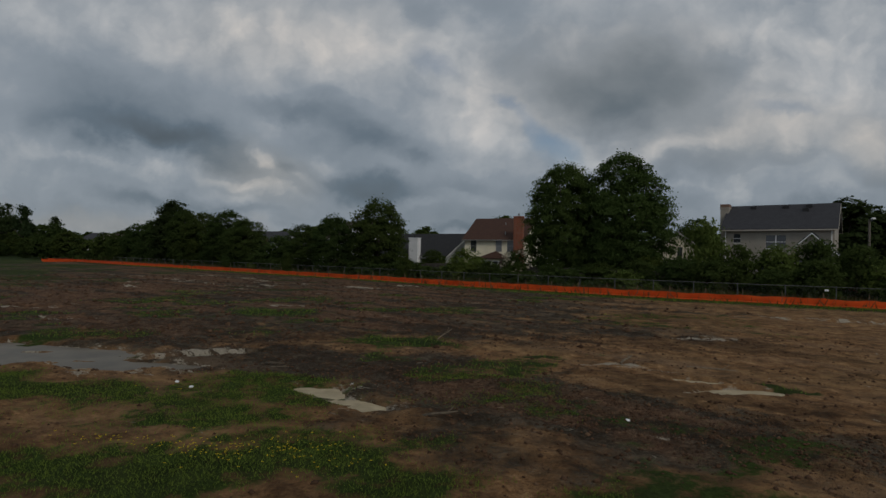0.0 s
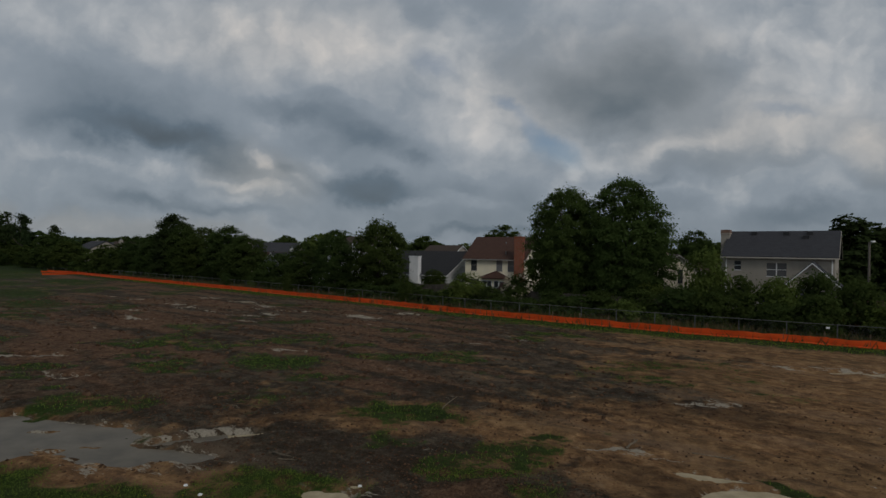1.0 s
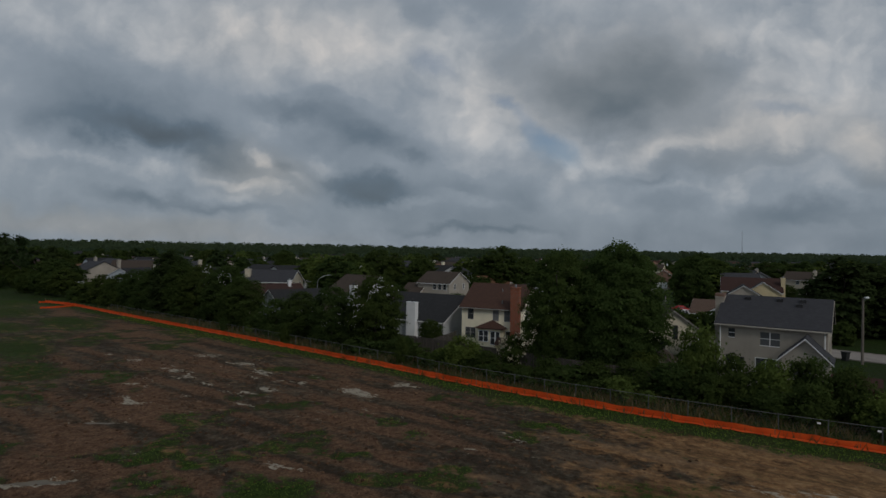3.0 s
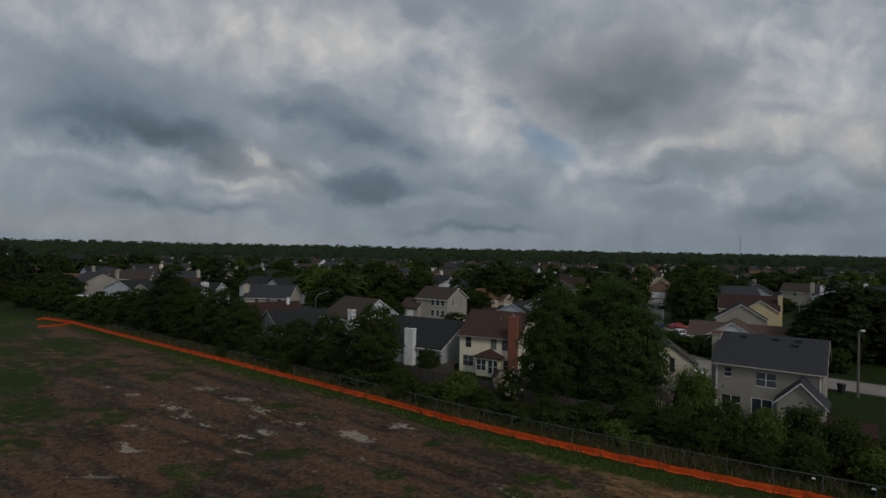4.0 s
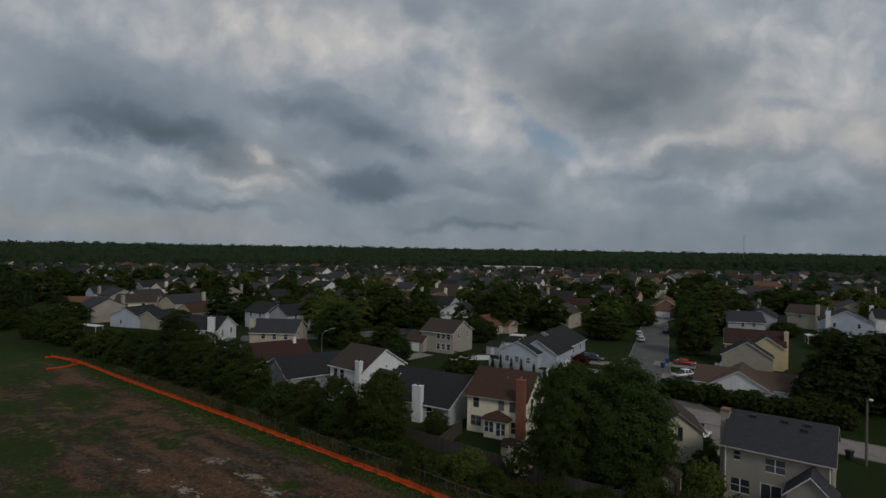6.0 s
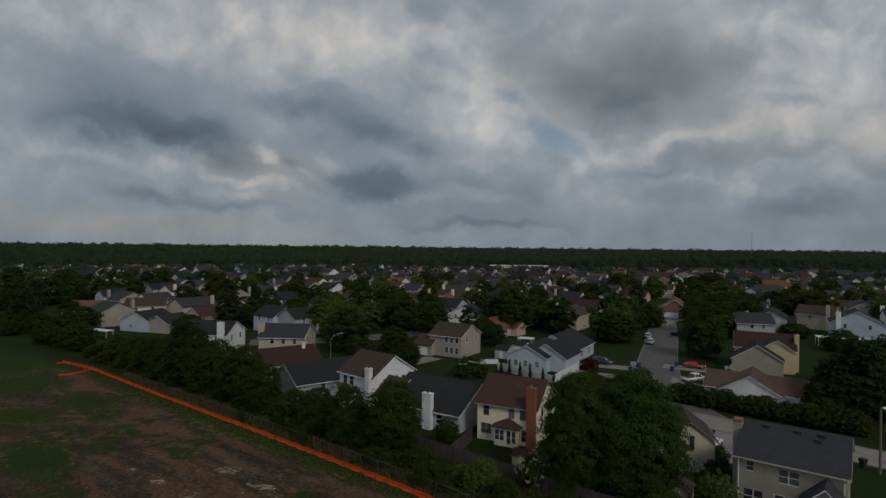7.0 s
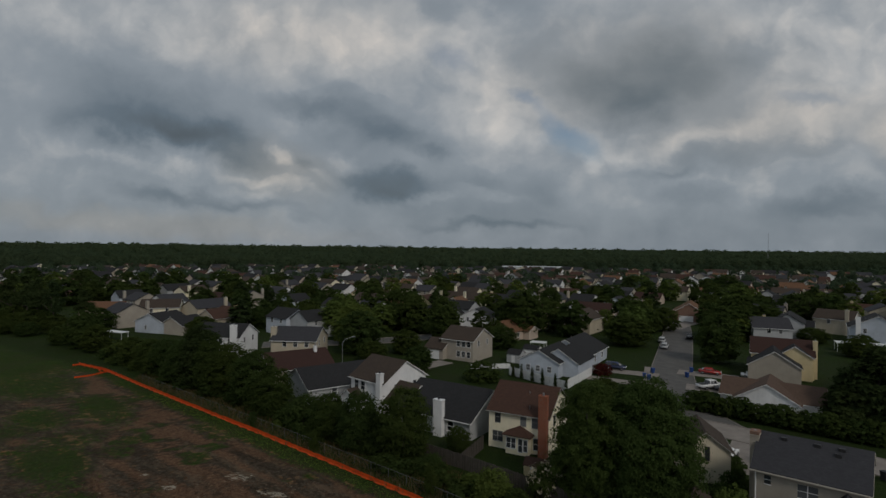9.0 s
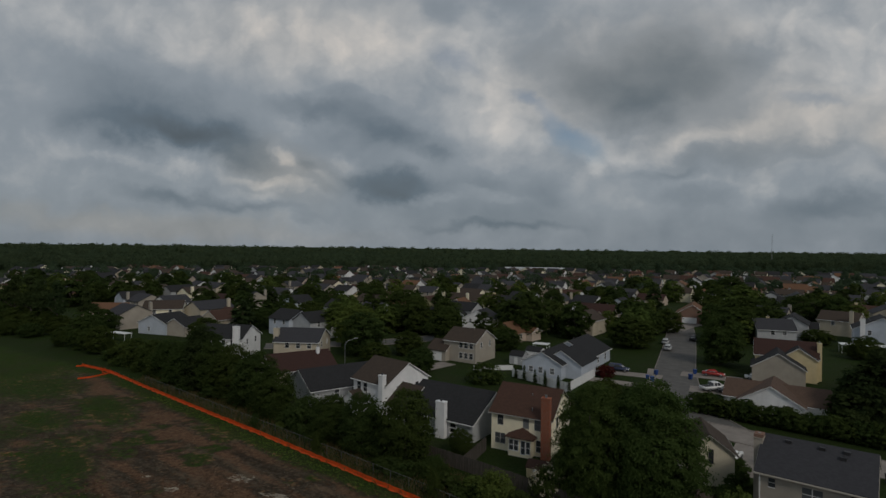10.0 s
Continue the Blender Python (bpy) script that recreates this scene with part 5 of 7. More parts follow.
for tx in (25.5, 28.5):
    V, Fc = [], []
    box(V, Fc, -0.11, 0.11, -0.01, 0.01, 0, 0.13)
    part("sign", mesh("sign", V, Fc, M_WHITE), chain, "small white tag", pose(tx, float(fence_y(tx)) + 1.60, CH_H - 0.3, 0, 0, -26.6))


def board_fence(name, label, points, mat, h=1.85, w=0.14, gap=0.012, group="yard fences"):
    """A board fence along points: boards, rails and posts."""
    f = thing(name, label, "fence", group=group)
    V, Fc = [], []
    box(V, Fc, -w / 2, w / 2, -0.012, 0.012, -0.05, h - 0.07)
    V += [(-w / 2 + 0.03, -0.012, h), (w / 2 - 0.03, -0.012, h), (w / 2 - 0.03, 0.012, h), (-w / 2 + 0.03, 0.012, h)]
    Fc.remove((4, 5, 6, 7))
    Fc += [(4, 5, 9, 8), (5, 6, 10, 9), (6, 7, 11, 10), (7, 4, 8, 11), (8, 9, 10, 11)]
    bme = mesh("board", V, Fc, mat)
    V, Fc = [], []
    box(V, Fc, -0.05, 0.05, 0.05, 0.15, -0.2, h - 0.05)
    pme = mesh("post", V, Fc, mat)
    for (x0, y0), (x1, y1) in zip(points, points[1:]):
        d, a = math.hypot(x1 - x0, y1 - y0), math.atan2(y1 - y0, x1 - x0)
        n = max(int(d / (w + gap)), 1)
        for k in range(n):
            t = (k + 0.5) / n
            part("board", bme, f, m=pose(x0 + (x1 - x0) * t, y0 + (y1 - y0) * t, random.uniform(-0.03, 0.03), random.uniform(-1.2, 1.2), random.uniform(-0.8, 0.8), math.degrees(a)))
        for k in range(int(d / 2.4) + 1):
            t = min(k * 2.4 / d, 1)
            part("post", pme, f, m=pose(x0 + (x1 - x0) * t, y0 + (y1 - y0) * t, 0, 0, 0, math.degrees(a)))
        for z in (0.35, h - 0.4):
            V, Fc = [], []
            box(V, Fc, 0, d, 0.013, 0.05, z - 0.045, z + 0.045)
            part("rail", mesh("rail", V, Fc, mat), f, m=pose(x0, y0, 0, 0, 0, math.degrees(a)))
    return f


board_fence("privacy_fence", "weathered grey board fence behind the back gardens", ((-11.5, 73.8), (-3.0, 68.0), (4.6, 62.2), (11.5, 56.6), (19.5, 51.6)), M_BOARD)
board_fence("privacy_fence", "weathered grey board fence between two gardens", ((-3.0, 68.0), (-0.2, 75.2)), M_BOARD)
board_fence("privacy_fence", "weathered grey board fence of a small garden", ((19.5, 51.6), (23.6, 60.5)), M_BOARD)
board_fence("board_fence", "new tan board fence beside a yellow house", ((75, 117.5), (83, 113.5)), M_TANBOARD)
board_fence("vinyl_fence", "white vinyl board fence round a pale blue house", ((5.3, 119.4), (15.4, 107.6), (23.1, 121.3)), M_VINYL, 1.8, 0.28, 0.006)
board_fence("vinyl_fence", "low white vinyl fence beside a lawn", ((-3.0, 124.0), (5.8, 125.6)), M_VINYL, 1.1, 0.28, 0.006)


# ---- trees and shrubs ----
tree_rng = np.random.default_rng(11)


def crown_mesh(name, env, z0, z1, sprays, n, leaf, mat, spread=0.5, lump=0.14, droop=0.35, sides=4, deep=0.5):
    """A crown of n small leaves on leafy sprays, set within a crown outline env(height) and thickest towards its surface."""
    g = tree_rng
    zs = g.uniform(z0, z1, sprays * 8)
    wide = np.array([env(z) for z in zs])
    zs = zs[g.random(len(zs)) < (wide + 0.15) / (wide.max() + 0.15)][:sprays]
    k = len(zs)
    a, ph = g.uniform(0, 6.283, k), g.uniform(0, 6.283, 4)
    rim = np.array([env(z) for z in zs])
    lumps = 1 + lump * (0.6 * np.sin(3 * a + 1.3 * zs + ph[0]) * np.sin(1.1 * zs + ph[1]) + 0.5 * np.sin(7 * a - 1.9 * zs + ph[2]) + 0.4 * np.sin(11 * a + 3.1 * zs + ph[3])) + 0.07 * g.normal(size=k)
    r = rim * lumps * g.random(k) ** (deep * 0.8)
    mid = np.stack([np.cos(a) * r, np.sin(a) * r, zs + 0.12 * g.normal(size=k)], -1)
    size = spread * g.uniform(0.55, 1.25, k)
    pick = g.integers(0, k, n)
    rad = np.stack([np.cos(a), np.sin(a), np.zeros(k)], -1)[pick]
    o = g.normal(size=(n, 3)) * size[pick][:, None] * np.array([0.62, 0.62, 0.30])
    c = mid[pick] + o
    c[:, 2] -= droop * (o * rad).sum(1)
    c[:, 2] = np.maximum(c[:, 2], 0.02)
    out = c - np.array([0, 0, z0 + 0.42 * (z1 - z0)])
    out /= np.linalg.norm(out, axis=1, keepdims=True) + 1e-6
    nrm = out + np.array([0, 0, 0.35]) + 0.55 * g.normal(size=(n, 3))
    nrm /= np.linalg.norm(nrm, axis=1, keepdims=True)
    t1 = np.cross(nrm, g.normal(size=(n, 3)))
    t1 /= np.linalg.norm(t1, axis=1, keepdims=True)
    t2 = np.cross(nrm, t1)
    s = leaf * (0.6 + 0.9 * g.random(n))[:, None]
    if sides == 4:
        q = np.stack([c - t1 * s, c - t2 * s * 0.6 + nrm * s * 0.15, c + t1 * s, c + t2 * s * 0.6 + nrm * s * 0.15], 1)
    else:
        q = np.stack([c - t1 * s, c + t1 * s * 0.6 - t2 * s * 0.8, c + t1 * s * 0.5 + t2 * s * 0.8], 1)
    return quads_mesh(name, q.reshape(-1, 3), sides, mat)


def egg(wide, mid, half):
    """A rounded crown outline: radius at a height, widest at mid."""
    return lambda z: wide * math.sqrt(max(1 - ((z - mid) / half) ** 2, 0.0))


def trunk_mesh(h, r, limbs, seed, reach):
    """A tapered trunk that leans a little, with limbs rising into the crown."""
    g = random.Random(seed)
    pts = [(0, 0, -0.3)]
    for k in range(1, 6):
        z = h * 0.85 * k / 5
        pts.append((g.uniform(-0.04, 0.04) * h * k / 5, g.uniform(-0.04, 0.04) * h * k / 5, z))
    pieces = [tube(pts, [r * 1.25, r * 0.95, r * 0.75, r * 0.55, r * 0.35, r * 0.12], 8)]
    for k in range(limbs):
        i = g.randint(1, 3)
        p, a = Vector(pts[i]), g.uniform(0, 6.28)
        ln = reach * g.uniform(0.5, 0.9)
        e = p + Vector((math.cos(a) * ln, math.sin(a) * ln, ln * g.uniform(0.5, 1.0)))
        pieces.append(tube([p, (p + e) / 2 + Vector((0, 0, -0.08 * ln)), e], [r * 0.42, r * 0.28, r * 0.08], 6))
    V, Fc = merge(*pieces)
    return mesh("trunk", V, Fc, M_BARK, True)


_kinds = {}


def kind_of(kind, variant, detail):
    """Meshes of one kind of tree, 10 m high (shrubs 3 m), shared by all its copies."""
    key = (kind, variant, detail)
    if key in _kinds:
        return _kinds[key]
    num = {"near": 1.0, "mid": 0.34, "far": 0.065}[detail]
    size = {"near": 1.0, "mid": 1.75, "far": 3.6}[detail]
    few = {"near": 1.0, "mid": 0.8, "far": 0.4}[detail]
    sides = 4 if detail == "near" else 3
    if kind in ("broad", "bright"):
        tm = trunk_mesh(9.5, 0.24, 6, variant, 3.4)
        cm_ = crown_mesh("crown", egg(3.75, 4.6, 5.25), 0.7, 9.75, int(430 * few), int(21000 * num), 0.142 * size, L_BRIGHT if kind == "bright" else L_MID, 0.66, 0.15, 0.2, sides, 0.34)
    elif kind == "oak":
        tm = trunk_mesh(9.5, 0.30, 9, variant, 3.6)
        cm_ = crown_mesh("crown", egg(3.95, 4.3, 5.55), 0.8, 9.8, int(900 * few), int(62000 * num), 0.094 * size, L_OAK, 0.50, 0.11, 0.25, sides, 0.4)
    elif kind == "pine":
        tm = trunk_mesh(11.0, 0.20, 8, variant, 2.4)
        cm_ = crown_mesh("crown", lambda z: 1.9 * (1.1 - (z - 4.6) / 6.5), 4.6, 10.0, max(int(30 * few), 14), int(9000 * num), 0.12 * size, L_DARK, 0.85, 0.2, 0.1, sides, 0.9)
    elif kind == "evergreen":
        tm = trunk_mesh(10.0, 0.2, 3, variant, 1.2)
        cm_ = crown_mesh("crown", egg(2.35, 3.4, 6.75), 0.4, 10.0, int(330 * few), int(22000 * num), 0.13 * size, L_DARK, 0.5, 0.14, 0.3, sides, 0.34)
    elif kind == "column":
        tm = trunk_mesh(9.0, 0.12, 0, variant, 0.5)
        cm_ = crown_mesh("crown", lambda z: 0.56 * (1 - (z / 10.2) ** 2.4), 0.2, 9.8, int(160 * few), int(5000 * num), 0.11 * size, L_DARK, 0.26, 0.06, 0.0, sides)
    elif kind == "darkshrub":
        tm = trunk_mesh(2.2, 0.07, 5, variant, 1.1)
        cm_ = crown_mesh("crown", egg(1.55, 1.4, 1.5), 0.1, 2.85, int(260 * few), int(9000 * num), 0.085 * size, L_MID, 0.24, 0.05, 0.0, sides, 0.4)
    else:
        tm = trunk_mesh(2.2, 0.07, 5, variant, 1.1)
        mat = {"shrub": L_MID, "lightshrub": L_BRIGHT, "redshrub": L_RED, "bloom": L_MID}[kind]
        cm_ = crown_mesh("crown", egg(1.5, 1.25, 1.6), 0.08, 2.75, int(95 * few), int(4600 * num), 0.092 * size, mat, 0.46, 0.24, 0.2, sides)
    _kinds[key] = (tm, cm_)
    return _kinds[key]


LABELS = {"broad": "leafy green broadleaf tree", "bright": "fresh light green broadleaf tree", "oak": "tall spreading dark green oak tree", "pine": "tall dark pine with clumped tufts",
          "evergreen": "dense dark green conifer", "column": "narrow columnar dark green cypress", "shrub": "rounded green shrub", "lightshrub": "light green bush", "redshrub": "burgundy-leaved bush",
          "darkshrub": "rounded dark green clipped shrub", "bloom": "bush covered in cream blossom"}


def tree(kind, x, y, h, r, detail="mid", where="", group=""):
    """A tree or shrub of height h and crown radius r."""
    low = kind in ("shrub", "lightshrub", "redshrub", "darkshrub", "bloom")
    tm, cm_ = kind_of(kind, random.randint(0, 3), detail)
    full = {"pine": 2.6, "evergreen": 2.2, "column": 0.75, "oak": 4.4, "broad": 4.2, "bright": 4.2}.get(kind, 1.75)
    tall = 3.0 if low else 10.0
    ob = new("shrub" if low else "tree")
    ob.empty_display_size = 0.5
    ob.matrix_basis = pose(x, y, 0, 0, 0, random.uniform(0, 360)) @ Matrix.Diagonal((r / full, r / full, h / tall, 1))
    tagged(ob, LABELS[kind] + (" " + where if where else ""), "shrub" if low else "tree", group or ("shrubs" if low else "trees"))
    part("trunk", tm, ob)
    part("crown", cm_, ob)
    if kind == "bloom":
        part("blossom", _bloom(), ob, "cream flower heads")
    return ob


def _bloom():
    if "bloom" not in _kinds:
        _kinds["bloom"] = crown_mesh("blossom", egg(1.62, 1.6, 1.35), 0.7, 2.9, 60, 520, 0.10, L_BLOOM, 0.30, 0.2, 0.1, 4, 0.2)
    return _kinds["bloom"]


# the hedgerow behind the orange fence
HEDGE = "in the hedgerow behind the fence"
tree("broad", -10.3, 69.0, 9.8, 3.8, "near", HEDGE)
tree("broad", -16.6, 72.6, 8.0, 3.0, "near", HEDGE)
tree("broad", -21.6, 75.8, 6.7, 2.8, "near", HEDGE)
tree("shrub", -26.5, 79.5, 5.4, 3.2, "near", HEDGE)
tree("broad", -33.5, 85.5, 8.0, 3.3, "near", HEDGE)
tree("broad", -38.8, 90.5, 9.5, 4.0, "near", HEDGE)
tree("broad", -45.5, 96.0, 9.5, 3.9, "near", HEDGE)
tree("evergreen", -53.5, 101.5, 12.0, 3.6, "near", HEDGE)
tree("broad", -50.0, 98.0, 10.1, 3.5, "near", HEDGE)
tree("broad", -58.0, 103.0, 8.6, 3.7, "near", HEDGE)
tree("broad", -64.5, 109.0, 8.0, 3.7, "near", HEDGE)
tree("broad", -71.0, 114.0, 6.7, 3.7, "near", HEDGE)
tree("broad", -77.5, 118.5, 6.3, 3.7, "mid", HEDGE)
tree("shrub", -84.0, 123.0, 5.0, 4.0, "mid", HEDGE)
tree("broad", -103.5, 135.5, 9.0, 4.2, "mid", HEDGE)
tree("broad", -96.0, 131.0, 6.9, 3.7, "mid", HEDGE)
tree("broad", -112.0, 139.0, 5.2, 3.1, "mid", HEDGE)
for hx, hy, hh, hr in ((-14.0, 70.5, 3.6, 2.6), (-6.4, 66.0, 3.4, 2.2), (-24.0, 76.5, 3.2, 2.4), (-29.5, 81.5, 3.8, 2.8), (-36.0, 87.0, 4.0, 2.8), (-42.0, 91.5, 4.2, 3.0), (-48.0, 95.5, 4.0, 3.0),
                       (-55.5, 100.5, 4.0, 3.2), (-61.5, 104.5, 3.8, 3.2), (-68.0, 110.0, 3.6, 3.2), (-74.5, 114.8, 3.4, 3.0), (-81.0, 119.0, 3.2, 3.0), (-88.0, 124.5, 3.4, 3.2)):
    tree("shrub", hx, hy, hh * 0.72, hr * 0.9, "near" if hx > -45 else "mid", HEDGE)
# saplings in the fence line
tree("shrub", -5.9, 60.0, 3.4, 0.8, "near", "growing through the fence")
tree("shrub", -22.5, 71.5, 3.0, 0.75, "near", "growing through the fence")
tree("shrub", -34.5, 80.2, 2.4, 0.7, "near", "growing through the fence")

# the twin-crowned oak and the undergrowth below it
tree("oak", 11.2, 60.4, 13.0, 4.35, "near", "with a twin beside it")
tree("oak", 17.0, 59.0, 13.8, 5.35, "near", "standing over the garden fence")
und = random.Random(31)
for k in range(64):
    hx = -30 + 1.16 * k + und.uniform(-0.6, 0.6)
    hy = float(fence_y(hx)) + und.uniform(3.4, 8.5)
    hh = und.uniform(0.9, 2.1)
    tree(und.choice(("shrub", "shrub", "lightshrub")), hx, hy, hh, hh * und.uniform(0.7, 1.1), "mid", "in the weedy strip behind the fence")
tree("bloom", 6.4, 61.3, 3.7, 1.9, "near", "beside the oak")
for hx, hy, hh, hr, hk in ((0.6, 59.5, 3.7, 2.3, "lightshrub"), (3.2, 57.6, 2.4, 1.6, "shrub"), (9.2, 55.2, 2.2, 1.7, "shrub"), (13.0, 53.0, 2.6, 1.8, "shrub"), (16.4, 51.5, 2.9, 2.0, "shrub"),
                           (18.4, 54.8, 3.2, 2.0, "lightshrub"), (19.0, 49.5, 3.2, 2.0, "shrub"), (21.8, 50.2, 6.6, 2.1, "lightshrub"), (23.6, 47.6, 4.2, 2.0, "shrub"), (20.8, 46.8, 3.0, 1.8, "shrub"),
                           (25.6, 45.6, 4.4, 2.0, "lightshrub"), (28.2, 45.0, 4.9, 2.1, "shrub"), (27.0, 42.6, 3.2, 1.9, "shrub"), (30.4, 43.4, 4.4, 2.0, "shrub"), (30.6, 40.6, 2.9, 1.9, "lightshrub"),
                           (33.4, 41.8, 3.4, 2.0, "shrub"), (34.4, 38.8, 2.8, 1.9, "shrub"), (37.2, 40.6, 3.0, 2.2, "lightshrub"), (39.0, 37.0, 2.8, 2.2, "shrub"), (42.5, 38.0, 3.0, 2.4, "shrub"),
                           (46.0, 34.0, 3.0, 2.6, "shrub"), (24.2, 43.6, 2.4, 1.6, "shrub")):
    tree(hk, hx, hy, hh, hr, "near", "in the undergrowth behind the fence")

# trees round the houses
for k, hx, hy, hh, hr, d in (("broad", -28.4, 188, 13, 6.5, "mid"), ("bright", -36, 152, 11, 6.6, "mid"), ("bright", -45, 166, 10, 5.5, "mid"), ("broad", 11.8, 172, 14.6, 7.4, "mid"), ("broad", -13.2, 180, 11, 5.5, "mid"),
                             ("broad", 75, 176, 10.2, 8.0, "mid"), ("broad", 68, 165, 8.4, 5.2, "mid"), ("broad", 40.5, 160, 8.6, 6.8, "mid"), ("bright", -61, 188, 8, 5.3, "mid"),
                             ("broad", -14.6, 122, 5.2, 3.3, "mid"), ("shrub", -0.5, 113, 4, 3.8, "mid"), ("broad", -70, 140, 7, 4.5, "mid"), ("broad", -79, 150, 7, 4.5, "mid"), ("broad", -117, 158, 8, 6.5, "mid"),
                             ("broad", 24, 91, 6, 3.2, "mid"), ("shrub", 27.5, 92, 4.6, 2.4, "mid"), ("broad", 20, 96, 5.5, 3.0, "mid"), ("shrub", 31, 96, 2.4, 1.6, "mid"), ("broad", 56, 138, 12.4, 5.0, "mid"),
                             ("broad", 96, 150, 5, 4, "mid"), ("broad", 104, 161, 4.5, 3.6, "mid"), ("broad", 60, 190, 8, 5, "mid"), ("broad", 95, 196, 9, 6, "mid"), ("broad", -150, 178, 7, 5, "mid"), ("broad", -168, 190, 8, 6, "mid"),
                             ("broad", -20, 140, 6, 4, "mid"), ("broad", -26, 128, 5, 3.6, "mid"), ("broad", 5, 150, 6, 4, "mid"), ("broad", -3.5, 73.0, 3.6, 1.7, "near"), ("shrub", 36, 73, 2.2, 1.6, "mid")):
    tree(k, hx, hy, hh, hr, d, "between the houses")
# large trees shading the gardens
for hx, hy, hh, hr in ((-22.4, 174.8, 12.0, 5.6), (-11.4, 159.6, 10.5, 5.1), (28.2, 176.5, 3.3, 2.4), (56.1, 271.3, 10.0, 7.3), (120.9, 225.8, 10.7, 8), (129.9, 308.3, 14.4, 8), (113.3, 240.5, 7.5, 6.5), (97.7, 172.9, 4.4, 4.6), (26.6, 225.5, 11.4, 4.8), (61.2, 241.8, 5.7, 3.9), (2.8, 161.7, 6.1, 3.5), (-31.3, 138.0, 11.0, 5.9), (-52.6, 202.9, 8.9, 5.5), (-58.4, 179.0, 9.3, 4.8), (-73.6, 176.6, 7.3, 4.3), (-159.1, 250.5, 10.5, 5.4), (-160.6, 236.4, 7.3, 2.5), (-166.6, 287.3, 5.9, 4.6), (-17.3, 172.6, 5.6, 3.7), (-127.2, 359.3, 5.9, 4.8), (-175.3, 240.2, 6.8, 5.2), (-149.8, 276.3, 6.2, 4.5)):
    tree("broad", hx, hy, hh, hr, "mid", "between the houses")
for hx, hy, hh, hr in ((-131, 160, 15, 3.4), (-139, 163, 15.5, 4.0), (-147, 168, 16.5, 4.2), (-156, 172, 16, 4.5), (-126, 166, 12, 3.0)):
    tree("pine", hx, hy, hh, hr, "mid", "at the field's far corner")
for hx, hy, hh, hr in ((-128, 157, 5.5, 4.0), (-138, 160, 6.5, 4.2), (-148, 164, 7, 4.5), (-158, 170, 7, 5.0), (-141, 154, 4.5, 3.8), (-152, 158, 5, 4.0), (-132, 151, 4, 3.5)):
    tree("broad", hx, hy, hh, hr, "mid", "at the field's far corner")
for hx, hy, hh, hr in ((60.6, 90, 12.6, 3.4), (66.5, 94, 11.6, 4.2), (72, 99, 11.0, 4.4), (78, 106, 10.5, 5.0), (70, 90, 10.5, 4.4), (57.5, 91, 9.6, 2.8), (85, 112, 10, 5), (77, 97, 10, 5), (55.4, 90.0, 6.5, 2.6)):
    tree("evergreen", hx, hy, hh, hr, "mid", "in a dark group by the road")
for k in range(14):
    t = k / 13
    tree("darkshrub", 35.5 + 19.5 * t, 97.5 - 15.5 * t, 3.3 + 0.4 * math.sin(k * 2.1), 2.0, "mid", "in a row beside the lawn", "hedge shrubs")
for hx, hy, hh in ((6.0, 117.6, 2.6), (7.6, 115.6, 3.3), (9.6, 113.2, 3.1), (11.4, 111.1, 3.4), (13.6, 108.5, 3.0), (15.4, 106.4, 2.6)):
    tree("column", hx, hy, hh, 0.42, "mid", "along the white fence", "cypresses along the white fence")
tree("redshrub", 25.2, 121.5, 2.6, 2.2, "mid", "beside the drive")


# ---- streets, drives and kerbs ----
def ribbon(name, label, points, width, mat, z=0.035, kerb=True, kind="structure", category="road"):
    """A paved strip along points, with raised kerbs at both sides."""
    L, R = [], []
    for k, p in enumerate(points):
        a = Vector(points[max(k - 1, 0)])
        b = Vector(points[min(k + 1, len(points) - 1)])
        n = Vector((-(b - a).y, (b - a).x)).normalized()
        L.append(Vector(p) + n * width / 2)
        R.append(Vector(p) - n * width / 2)
    V = [(p.x, p.y, z) for p in L] + [(p.x, p.y, z) for p in R] + [(p.x, p.y, -0.1) for p in L] + [(p.x, p.y, -0.1) for p in R]
    n = len(points)
    Fc = [(n + i, n + i + 1, i + 1, i) for i in range(n - 1)] + [(i, i + 1, 2 * n + i + 1, 2 * n + i) for i in range(n - 1)] + [(n + i + 1, n + i, 3 * n + i, 3 * n + i + 1) for i in range(n - 1)]
    Fc += [(0, 2 * n, 3 * n, n), (n - 1, 2 * n - 1, 4 * n - 1, 3 * n - 1)]
    ob = tagged(new(name, mesh(name, V, Fc, mat)), label, category, kind=kind)
    if kerb:
        for side in (L, R):
            V, Fc = [], []
            c = [Vector(p) for p in points]
            for p, q in zip(side, c):
                o = (p - q).normalized()
                V += [(p.x, p.y, -0.1), (p.x, p.y, 0.14), (p.x + o.x * 0.16, p.y + o.y * 0.16, 0.14), (p.x + o.x * 0.16, p.y + o.y * 0.16, -0.1)]
            for i in range(n - 1):
                for j in range(3):
                    Fc.append((i * 4 + j, i * 4 + 4 + j, i * 4 + 5 + j, i * 4 + 1 + j))
            part("kerb", mesh("kerb", V, Fc, M_CONC), ob)
    return ob


